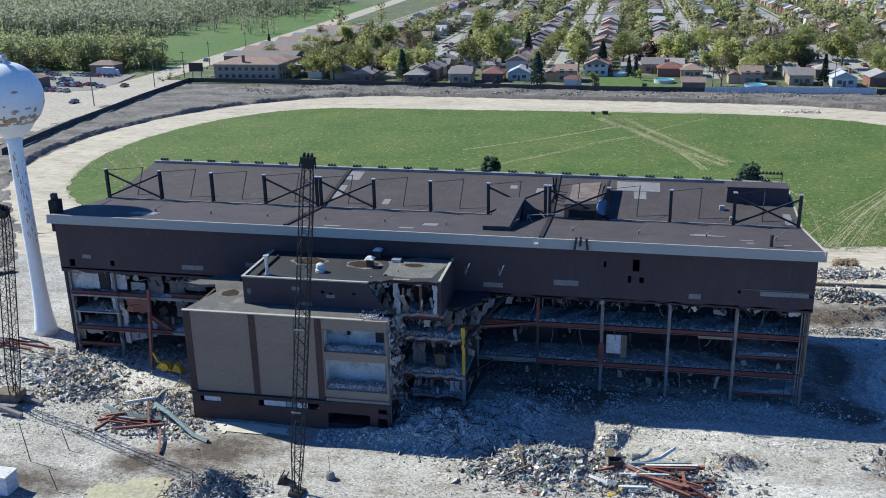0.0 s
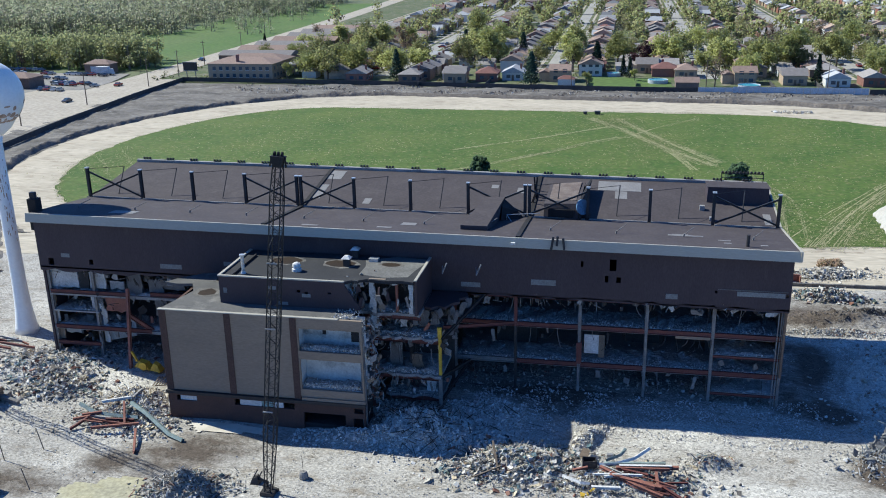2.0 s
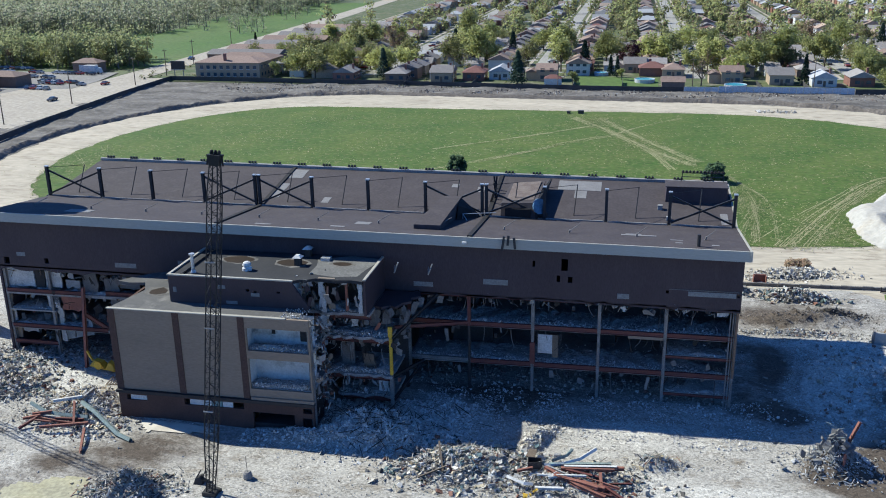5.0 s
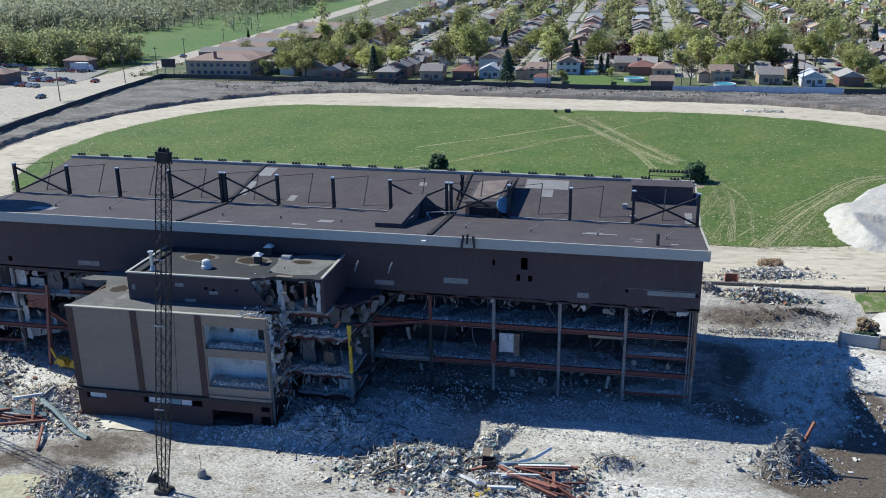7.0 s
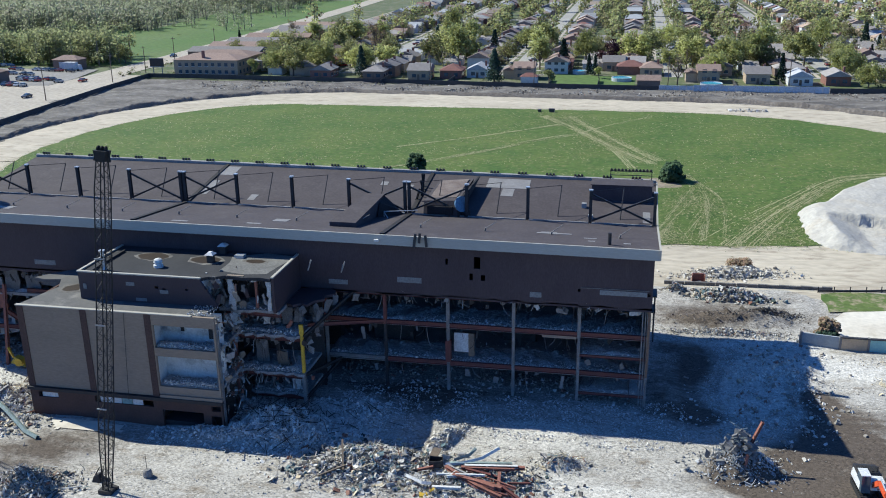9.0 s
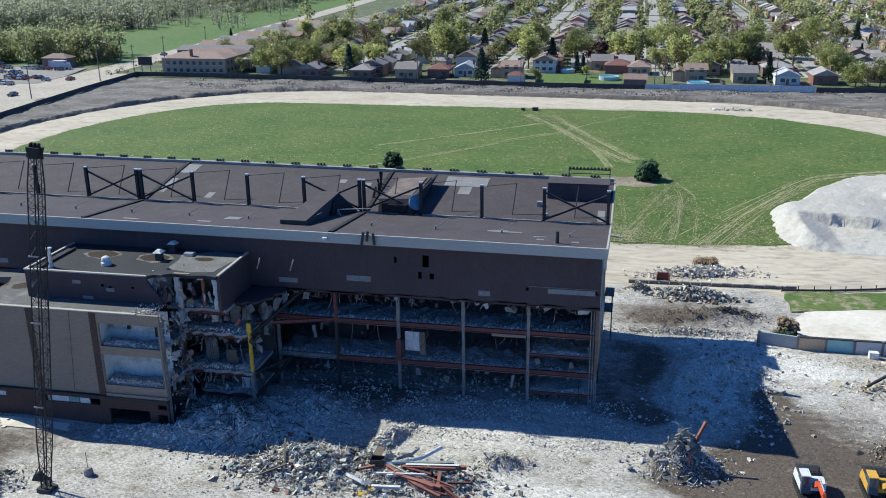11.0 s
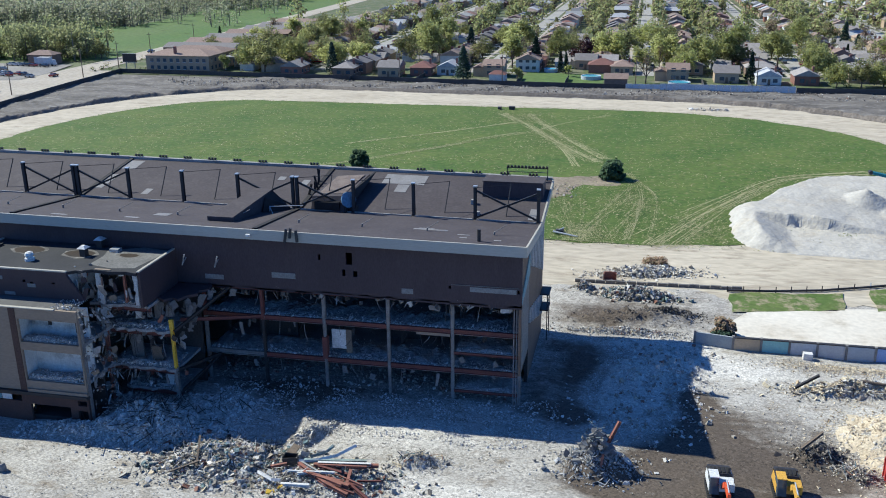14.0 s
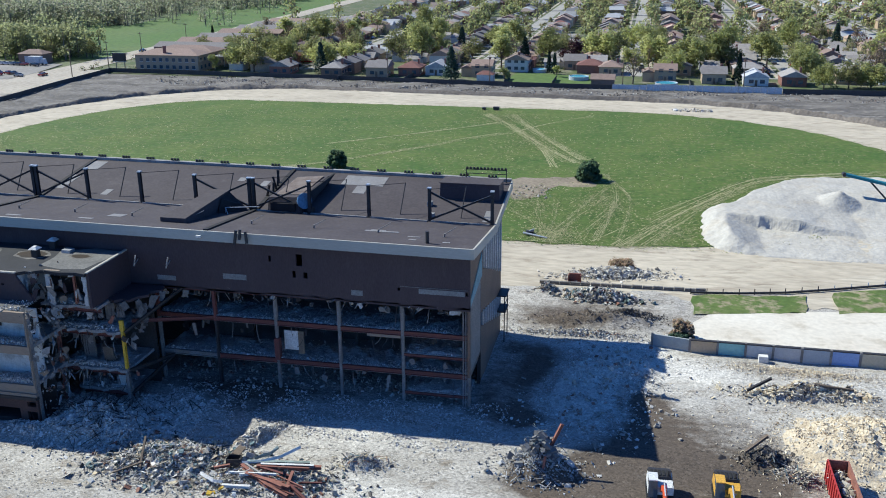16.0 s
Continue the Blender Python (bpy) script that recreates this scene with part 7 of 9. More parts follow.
part("tank", Shape().lathe(TX, TY, [(1.1, 28.2), (1.6, 28.6), (2.4, 29.25)] + [(max(R * math.sin(a), 0.05), TZ - R * math.cos(a)) for a in np.linspace(0.72, math.pi, 26)], 48), m_tank, tower, "white spherical tank", True)
part("hatch", Shape().lathe(TX, TY, [(0.8, 38.3), (0.8, 38.75), (0.5, 38.85)], 12), m_galv, tower)
part("vent", Shape().lathe(TX + 0.9, TY - 0.6, [(0.25, 38.1), (0.25, 38.9), (0.45, 38.95), (0.3, 39.2)], 10), m_galv, tower)
st = Shape()
r = random.Random(3)
for k in range(150):
    a = r.uniform(0, 2 * math.pi)
    th = 0.76 + abs(r.gauss(0, 0.36))
    w, h = r.uniform(0.12, 0.55), r.uniform(0.25, 1.3) * (1.2 - 0.5 * th)
    c = []
    for u, v in ((-1, -0.6), (-0.4, -1), (0.5, -0.9), (1, -0.3), (0.8, 0.7), (0.1, 1), (-0.7, 0.6)):
        aa, tt = a + u * w / (R * math.sin(th)) * r.uniform(0.7, 1.2), th + v * h / R * 0.5
        tt = max(0.725, tt)
        c.append((TX + (R + 0.02) * math.sin(tt) * math.cos(aa), TY + (R + 0.02) * math.sin(tt) * math.sin(aa), TZ - (R + 0.02) * math.cos(tt)))
    st.add(c, [tuple(range(7))])
part("rust_stain", st, m_tankrust, tower, "brown rust stains round the tank's waist")["kind"] = "stuff"
st = Shape()
for k in range(46):
    a, z = r.uniform(-0.9, 0.6) - 0.6, r.uniform(14, 27)
    rad = np.interp(z, [p[1] for p in prof], [p[0] for p in prof]) + 0.025
    w, h = r.uniform(0.03, 0.16), r.uniform(0.2, 0.9)
    rad2 = np.interp(z - h, [p[1] for p in prof], [p[0] for p in prof]) + 0.025
    st.add([(TX + q * math.cos(b), TY + q * math.sin(b), zz) for q, b, zz in ((rad, a, z), (rad2, a, z - h), (rad2, a + w, z - h * 0.8), (rad, a + w, z))], [(0, 1, 2, 3)])
part("rust_stain", st, m_tankrust, tower)["kind"] = "stuff"


# ---- cranes ----
def boom(name, label, foot, head, width, bays, head_size):
    t = thing(name, label, "crane")
    a, b = Vector(foot), Vector(head)
    d = (b - a).normalized()
    u = Vector((1, 0, 0))
    u = (u - d * u.dot(d)).normalized()
    v = d.cross(u)
    L = (b - a).length

    def corner(f, i):
        w = width * (0.55 + 0.45 * min(1, f * 6)) * (1 if f < 0.9 else 1 - 3.5 * (f - 0.9)) / 2
        su, sv = ((-1, -1), (1, -1), (1, 1), (-1, 1))[i % 4]
        return a + d * (f * L) + u * su * w + v * sv * w
    for i in range(4):
        part("chord", Shape().rope([corner(k / 20, i) for k in range(21)], 0.062), m_boom, t)
    for i in range(4):
        part("lacing", Shape().rope([corner(k / bays, i + k % 2) for k in range(bays + 1)], 0.036, 5), m_boom, t, "zig-zag lacing bar")
    for k in range(1, bays, 2):
        part("cross_strut", Shape().rope([corner(k / bays, i) for i in range(5)], 0.03, 4), m_boom, t)
    hs = head_size * 0.8
    c = b
    s = Shape().hexa([c - u * hs * 0.4 - v * 0.4 - d * 0.9, c + u * hs * 0.4 - v * 0.4 - d * 0.9, c + u * hs * 0.4 + v * 0.4 - d * 0.9, c - u * hs * 0.4 + v * 0.4 - d * 0.9, c - u * hs * 0.6 - v * 0.5 + d * 0.1, c + u * hs * 0.6 - v * 0.5 + d * 0.1, c + u * hs * 0.6 + v * 0.5 + d * 0.1, c - u * hs * 0.6 + v * 0.5 + d * 0.1])
    h = part("boom_head", s, m_boom, t, "black boom head with pulleys")
    for o in (-0.35, 0.0, 0.35):
        part("pulley", Shape().tube(c + u * (o * hs - 0.06) + d * 0.25, c + u * (o * hs + 0.06) + d * 0.25, 0.26, n=14), m_seam, h)
    for sx in (-1, 1):
        part("stay", Shape().bar(c + u * sx * hs * 0.6 + d * 0.1, c + u * sx * hs * 0.75 - d * 0.9, 0.12), m_boom, h)
    for i, (p, q) in enumerate(((0.03, 0.98), (0.5, 0.98))):
        w = width * (0.8 if i else 0.62)
        part("cable", Shape().tube(a + d * L * p + u * w, c + u * hs * 0.5, 0.02, n=4), m_boom, t)
    return t


c1 = boom("lattice_boom", "tall black lattice crane boom standing before the annex", (-32.2, 73.4, 0.2), (-29.7, 76.4, 33.6), 1.02, 44, 1.3)
part("boom_foot", Shape().box(-32.9, 72.9, -0.2, -31.5, 73.9, 0.6), m_steel, c1)
for o in (0.27, 0.52, 0.71):
    p = Vector((-32.2, 73.4, 0.2)).lerp(Vector((-29.7, 76.4, 33.6)), o)
    part("walkway_plate", Shape().box(p.x - 0.6, p.y - 0.65, p.z - 0.06, p.x + 0.4, p.y - 0.55, p.z + 0.06), m_grey, c1)
c2 = boom("lattice_boom", "black lattice crane boom beside the rubble heap", (-72.4, 86.2, 0.4), (-64.6, 80.0, 26.6), 1.15, 32, 1.3)
for y in (84.4, 87.4):
    part("crawler_track", Shape().box(-74.8, y, 0.0, -71.2, y + 0.9, 0.8), m_wrap, c2, "pale dusty crawler track")
part("base_deck", Shape().box(-74.6, 85.3, 0.7, -71.6, 87.4, 1.8), m_wood, c2)
for i, (x, y) in enumerate(((-71.0, 84.0), (-70.4, 87.0))):
    part("outrigger", Shape().bar((x - 2.2, y, 0.9), (x + 1.2, y - 0.4, 0.2), 0.5), m_wrap, c2)
# clamshell bucket on the ground
bucket = thing("clamshell_bucket", "black clamshell bucket lying by the crane boom", "bucket")
part("shell", Shape().hexa([(-34.8, 74.7, 0), (-33.7, 74.7, 0), (-33.7, 75.7, 0), (-34.8, 75.7, 0), (-34.5, 74.9, 0.8), (-34.0, 74.9, 1.0), (-34.0, 75.5, 1.0), (-34.5, 75.5, 0.8)]), m_steel, bucket)
part("arm", Shape().bar((-34.2, 75.2, 0.8), (-32.8, 75.0, 0.4), 0.2).bar((-33.2, 74.6, 0.3), (-31.4, 74.0, 0.35), 0.3), m_steel, bucket)
part("rod", Shape().bar((-34.5, 75.0, 0.7), (-34.0, 75.3, 1.6), 0.1).bar((-33.9, 75.2, 0.8), (-33.6, 75.4, 1.4), 0.1), m_steel, bucket)
ball = thing("drop_weight", "pale concrete drop weight on a cable stub", "weight")
part("block", Shape().lathe(-29.8, 76.9, [(0.42, 0.0), (0.5, 0.25), (0.42, 0.7), (0.3, 0.85)], 12), m_wrap, ball)
part("cable", Shape().tube((-29.8, 76.9, 0.8), (-29.85, 76.95, 2.6), 0.03, n=5), m_steel, ball)
cabin = thing("site_cabin", "small pale cabin on the littered yard", "cabin")
part("body", Shape().box(-64.6, 68.6, 0, -60.9, 70.4, 2.0), m_wfence, cabin)
part("roof", Shape().box(-64.7, 68.5, 2.0, -60.8, 70.5, 2.12), m_white, cabin)
for x, y, h in ((-62.4, 74.6, 4.5), (-59.6, 77.4, 2.5), (-56.5, 70.3, 2.2)):
    p = thing("leaning_pole", "thin leaning timber pole in the debris", "pole", "leaning poles")
    part("shaft", Shape().tube((x, y, 0), (x - 0.9, y + 0.4, h), 0.05, n=6), m_wood, p)


# ---- machines ----
def excavator(x, y, turn, body, arm, label):
    t = thing("excavator", label, "excavator", "parked excavators", at=(x, y, 0.15))
    t.rotation_euler.z = turn
    t.scale = (0.9, 0.9, 0.9)
    for s_ in (-1, 1):
        o = Shape().hexa([(s_ * 1.05 - 0.3, -1.9, 0.15), (s_ * 1.05 + 0.3, -1.9, 0.15), (s_ * 1.05 + 0.3, 1.9, 0.15), (s_ * 1.05 - 0.3, 1.9, 0.15), (s_ * 1.05 - 0.3, -2.1, 0.75), (s_ * 1.05 + 0.3, -2.1, 0.75), (s_ * 1.05 + 0.3, 2.1, 0.75), (s_ * 1.05 - 0.3, 2.1, 0.75)])
        tr = part("track", o, m_rubber, t, "black crawler track")
        for k in range(12):
            part("track_pad", Shape().box(s_ * 1.05 - 0.33, -1.95 + 0.34 * k, 0.75, s_ * 1.05 + 0.33, -1.8 + 0.34 * k, 0.82), m_steel, tr)
    part("turntable", Shape().tube((0, 0, 0.5), (0, 0, 1.05), 0.8, n=16), m_steel, t)
    part("house", Shape().hexa([(-1.3, -0.9, 1.05), (1.3, -0.9, 1.05), (1.3, 2.2, 1.05), (-1.3, 2.2, 1.05), (-1.3, -0.9, 1.95), (1.3, -0.9, 1.95), (1.25, 2.0, 2.1), (-1.25, 2.0, 2.1)]), body, t)
    part("counterweight", Shape().hexa([(-1.28, 1.9, 1.0), (1.28, 1.9, 1.0), (1.1, 2.6, 1.1), (-1.1, 2.6, 1.1), (-1.28, 1.9, 2.2), (1.28, 1.9, 2.2), (1.1, 2.6, 2.1), (-1.1, 2.6, 2.1)]), m_steel, t)
    deck = part("engine_cover", Shape().hexa([(-1.2, 0.45, 2.02), (1.2, 0.45, 2.02), (1.2, 2.0, 2.1), (-1.2, 2.0, 2.1), (-1.12, 0.55, 2.32), (1.12, 0.55, 2.32), (1.12, 1.9, 2.36), (-1.12, 1.9, 2.36)]), m_steel, t, "black engine cover")
    for k in range(5):
        part("louvre", Shape().box(-1.0 + 0.42 * k, 0.7, 2.34, -0.75 + 0.42 * k, 1.75, 2.4), m_rubber, deck)
    part("exhaust", Shape().tube((0.85, 0.75, 2.3), (0.85, 0.75, 2.95), 0.08, n=8), m_steel, t)
    for y_ in (-0.55, 0.1):
        part("side_grille", Shape().box(1.3, y_, 1.2, 1.34, y_ + 0.5, 1.8), m_steel, t)
    part("handrail", Shape().rope([(1.2, -0.8, 1.95), (1.2, -0.8, 2.5), (1.2, 0.4, 2.5), (1.2, 0.4, 2.05)], 0.03, 5), m_steel, t)
    cab = part("cab", Shape().hexa([(-1.3, -1.5, 1.05), (-0.35, -1.5, 1.05), (-0.35, 0.3, 1.05), (-1.3, 0.3, 1.05), (-1.25, -1.2, 2.85), (-0.4, -1.2, 2.85), (-0.4, 0.25, 2.85), (-1.25, 0.25, 2.85)]), m_glass, t, "glazed cab")
    part("cab_roof", Shape().box(-1.3, -1.25, 2.85, -0.35, 0.3, 2.95), body, cab)
    part("boom", Shape().bar((0.15, -0.6, 1.5), (0.15, -2.5, 2.95), 0.42, 0.55).bar((0.15, -2.4, 2.9), (0.15, -4.4, 2.7), 0.38, 0.48), arm, t)
    part("ram", Shape().tube((0.5, -1.1, 1.3), (0.5, -2.6, 2.6), 0.09, n=8).tube((0.15, -2.4, 3.4), (0.15, -4.3, 3.15), 0.08, n=8), m_galv, t)
    part("stick", Shape().bar((0.15, -4.3, 3.0), (0.15, -5.3, 0.9), 0.3, 0.4), arm, t)
    part("bucket", Shape().hexa([(-0.45, -5.5, 0.0), (0.75, -5.5, 0.0), (0.75, -4.7, -0.05), (-0.45, -4.7, -0.05), (-0.45, -5.4, 0.9), (0.75, -5.4, 0.9), (0.75, -5.0, 1.1), (-0.45, -5.0, 1.1)]), m_steel, t)
    return t


m_orange = material("orange_paint", (0.62, 0.10, 0.03), (0.52, 0.09, 0.03), 0.9, 6, rough=0.45)
m_mwhite = material("machine_white", (0.68, 0.68, 0.68), (0.58, 0.58, 0.57), 0.9, 6, rough=0.45)
m_myellow = material("machine_yellow", (0.62, 0.36, 0.05), (0.52, 0.30, 0.05), 0.9, 6, rough=0.5)
excavator(40.2, 86.2, 0.06, m_mwhite, m_orange, "white crawler excavator with an orange boom on dark soil")
excavator(46.3, 87.0, 0.02, m_myellow, m_myellow, "yellow crawler excavator on dark soil")
skip = thing("scrap_container", "red open-topped container half full of pale scrap", "container")
s = Shape()
cx0, cx1, cy0, cy1 = 55.9, 57.9, 85.6, 92.6
m_skipred = material("container_red", (0.42, 0.045, 0.04), (0.33, 0.04, 0.035), 0.8, 6, rough=0.55)
part("side", Shape().box(cx0, cy0, 0.3, cx0 + 0.12, cy1, 2.5), m_skipred, skip)
part("side", Shape().box(cx1 - 0.12, cy0, 0.3, cx1, cy1, 2.5), m_rust, skip)
part("tailgate", Shape().box(cx0 + 0.12, cy1 - 0.12, 0.3, cx1 - 0.12, cy1, 2.5), m_rust, skip)
part("floor", Shape().box(cx0 + 0.12, cy0, 0.3, cx1 - 0.12, cy1 - 0.12, 0.5), m_rust, skip)
for k in range(9):
    part("rib", Shape().box(cx0 - 0.1, cy0 + 0.1 + 0.82 * k, 0.3, cx0, cy0 + 0.25 + 0.82 * k, 2.5), m_skipred, skip)
part("skid", Shape().box(cx0 + 0.2, cy0, -0.1, cx0 + 0.5, cy1, 0.3).box(cx1 - 0.5, cy0, -0.1, cx1 - 0.2, cy1, 0.3), m_steel, skip)
px_ = np.stack([RNG.uniform(cx0 + 0.4, cx1 - 0.4, 160), RNG.uniform(cy0 + 0.3, cy1 - 0.5, 160), RNG.uniform(0.6, 1.7, 160)], -1)
rubble("container_scrap", "pale twisted scrap heaped in the container", m_scrap, chunks(px_[:70], RNG.uniform(0.2, 0.7, 70)), sticks(px_, 1.3, 0.1, 0.7))

# ---- low painted wall, kerbs and small things at the east side ----
wall = thing("yard_wall", "low wall of painted concrete panels, faded in several colours", "wall")
WP = [(39.4, 121.2), (44.1, 120.3), (47.5, 120.2), (50.9, 120.1), (54.2, 120.1), (57.6, 120.0), (61, 120.0), (64.4, 119.95), (67.8, 119.9), (71.2, 119.85), (75, 119.8)]
cols = [(0.36, 0.38, 0.38), (0.55, 0.42, 0.27), (0.33, 0.53, 0.50), (0.52, 0.52, 0.52), (0.52, 0.50, 0.48), (0.42, 0.44, 0.46), (0.30, 0.38, 0.62), (0.54, 0.46, 0.32), (0.48, 0.44, 0.32), (0.5, 0.5, 0.48)]
for i, ((xa, ya), (xb, yb)) in enumerate(zip(WP, WP[1:])):
    c = cols[i]
    part("wall_panel", Shape().hexa([(xa, ya, -0.3), (xb, yb, -0.3), (xb, yb + 0.25, -0.3), (xa, ya + 0.25, -0.3), (xa, ya, 1.75), (xb, yb, 1.75), (xb, yb + 0.25, 1.75), (xa, ya + 0.25, 1.75)]), material("panel_paint", c, tuple(0.85 * k for k in c), 0.5, 5, grain=0.4), wall, "faded painted concrete panel")
    part("wall_post", Shape().box(xa - 0.14, ya - 0.1, -0.3, xa + 0.14, ya + 0.33, 1.95), m_wrap, wall)
part("wall_coping", Shape().box(44.2, 120.0, 1.76, 75, 120.5, 1.88), m_steel, wall)
tagged(mesh_object("concrete_block", Shape().box(52.4, 118.6, 0.1, 53.5, 119.4, 0.95), m_white), "white concrete block before the painted wall", "block")
kerb = thing("track_kerb", "broken concrete kerb along the track's apron", "kerb")
for i in range(16):
    x = 22.5 + 1.55 * i
    part("kerb_stone", Shape().box(x, 141.3 + 0.06 * i, -0.2, x + 1.48, 141.7 + 0.06 * i, 0.5 + 0.07 * math.sin(3.1 * i)), m_darkconc, kerb)
rail = thing("track_rail", "low dark rail on white posts beside the grass verge", "rail")
RP = [(45.0, 141.2), (52, 142.2), (58.7, 143.8), (66, 146.6), (73.7, 149.8), (86, 155.4), (98, 161)]
for (xa, ya), (xb, yb) in zip(RP, RP[1:]):
    for k in range(3):
        p, q = Vector((xa, ya, 0)).lerp(Vector((xb, yb, 0)), k / 3), Vector((xa, ya, 0)).lerp(Vector((xb, yb, 0)), (k + 1) / 3)
        part("post", Shape().box(p.x - 0.06, p.y - 0.06, -0.2, p.x + 0.06, p.y + 0.06, 0.95), m_wfence if xa > 60 else m_steel, rail)
        part("rail_bar", Shape().bar((p.x, p.y, 0.28), (q.x, q.y, 0.28), 0.2, 0.3), m_steel, rail)
tagged(mesh_object("loader_bucket", Shape().box(26.8, 142.6, 0, 28.6, 143.4, 0.12).box(26.8, 143.3, 0, 28.6, 143.5, 1.3).box(26.7, 142.6, 0, 26.85, 143.5, 1.2).box(28.55, 142.6, 0, 28.7, 143.5, 1.2), m_rust), "rusty loader bucket on the stone pile", "bucket")
fp = thing("fallen_post", "fallen pale lamp post lying at the grass edge", "post")
part("shaft", Shape().tube((16.8, 165.0, 0.5), (21.2, 163.4, 0.3), 0.2, 0.14, n=8), m_galv, fp)
part("lamp_head", Shape().box(17.2, 165.2, 0.2, 18.6, 166.2, 0.7), m_steel, fp)
part("arm", Shape().bar((17.0, 165.0, 0.4), (18.6, 166.4, 0.9), 0.15), m_galv, fp)
for x, w, h in ((-12.0, 0.45, 0.75), (-8.2, 0.8, 1.0)):
    bn = thing("field_bin", "dark green box standing in the infield", "bin", "infield boxes")
    part("body", Shape().hexa([(x - w, 288.9, 0), (x + w, 288.9, 0), (x + w, 290.0, 0), (x - w, 290.0, 0), (x - w - 0.1, 288.8, h), (x + w + 0.1, 288.8, h), (x + w + 0.1, 290.1, h), (x - w - 0.1, 290.1, h)]), m_fence, bn)
    part("lid", Shape().box(x - w - 0.15, 288.7, h, x + w + 0.15, 290.2, h + 0.1), m_steel, bn)

# white gravel stockpile and conveyor
qx, qy = np.meshgrid(np.linspace(42, 122, 201), np.linspace(156, 222, 166))


def pile_z(x, y):
    left = 47.6 + 0.08 * np.clip(y - 165, 0, None) + 0.6 * np.clip(y - 184, 0, None)
    u, v = (84 - x) / np.where(x < 84, 84 - left, 36), (y - 187) / 26.5
    rim = (np.abs(u) ** 6 + np.abs(v) ** np.where(y < 187, 9, 4)) * (1 + 0.12 * rough(x, y, 11, 2, 4))
    z = 2.5 * np.clip(1.0 - rim, 0, 0.45) / 0.45 - 0.4 * (rim > 1)
    z = np.where(rim < 1, z * (0.94 + 0.05 * rough(x, y, 16, 6, 3)), z)
    edge = 177.6 - 0.16 * (x - 54) + 0.45 * rough(x, y, 8, 1, 4)
    cut = (rim < 1) * np.clip((x - 52) / 6, 0, 1) * np.clip((edge - y) / 0.4, 0, 1)
    z = np.where(rim < 1, z * (1 - 0.9 * np.clip((x - 63) / 13, 0, 1) * np.clip((197 - y) / 10, 0, 1)), z)
    z = np.where(cut > 0, z * (1 - 0.95 * cut), z)
    z += (rim < 0.9) * (0.075 * rough(x, y, 9, 4, 5) + 0.03 * rough(x, y, 2.0, 5, 2))
    z += 2.6 * np.clip(1 - np.hypot(x - 74.5, y - 192) / 4.0, 0, 1)
    return z


structure("gravel_stockpile", (np.stack([qx, qy, np.maximum(pile_z(qx, qy), -0.4) + 0.1], -1).reshape(-1, 3), lattice(201, 166)), m_gravel, "broad white gravel stockpile with steep edges", True)
conv = thing("conveyor", "blue-green belt conveyor over the gravel stockpile", "conveyor")
m_teal = material("teal_paint", (0.03, 0.17, 0.21), (0.025, 0.13, 0.17), 0.8, 6, rough=0.5)
part("belt_frame", Shape().bar((75.5, 196.0, 6.3), (99.0, 192.0, 2.2), 1.1, 0.5), m_teal, conv)
part("leg", Shape().bar((80.3, 195.2, 5.2), (84.5, 194.6, 0.9), 0.3), m_steel, conv)
part("leg", Shape().bar((77.2, 192.6, 1.2), (84.5, 193.4, 0.9), 0.25), m_steel, conv)
part("head_pulley", Shape().tube((75.5, 195.4, 6.3), (75.5, 196.6, 6.3), 0.4, n=12), m_steel, conv)


# ---- trees ----
def leaf_cloud(centres, radius, per, size):
    """Small leaf clumps round the given centres."""
    n = len(centres) * per
    c = np.repeat(centres, per, 0)
    d = RNG.normal(size=(n, 3))
    d /= np.linalg.norm(d, axis=1)[:, None]
    rad = np.repeat(radius, per)[:, None] * RNG.random((n, 1)) ** 0.45
    p = c + d * rad * np.array([1, 1, 0.8])
    # leaf faces lean to the sun and viewing side so crowns look evenly lit
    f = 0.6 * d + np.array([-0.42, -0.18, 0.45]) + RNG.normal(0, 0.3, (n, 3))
    a = np.cross(f, RNG.normal(size=(n, 3)))
    a /= np.linalg.norm(a, axis=1)[:, None]
    b = np.cross(a, f)
    b /= np.linalg.norm(b, axis=1)[:, None]
    s = (size * RNG.uniform(0.6, 1.4, n))[:, None]
    v = np.stack([p - a * s, p - b * s * 0.7, p + a * s, p + b * s * 0.7], 1).reshape(-1, 3)
    return v, np.arange(4 * n).reshape(-1, 4)


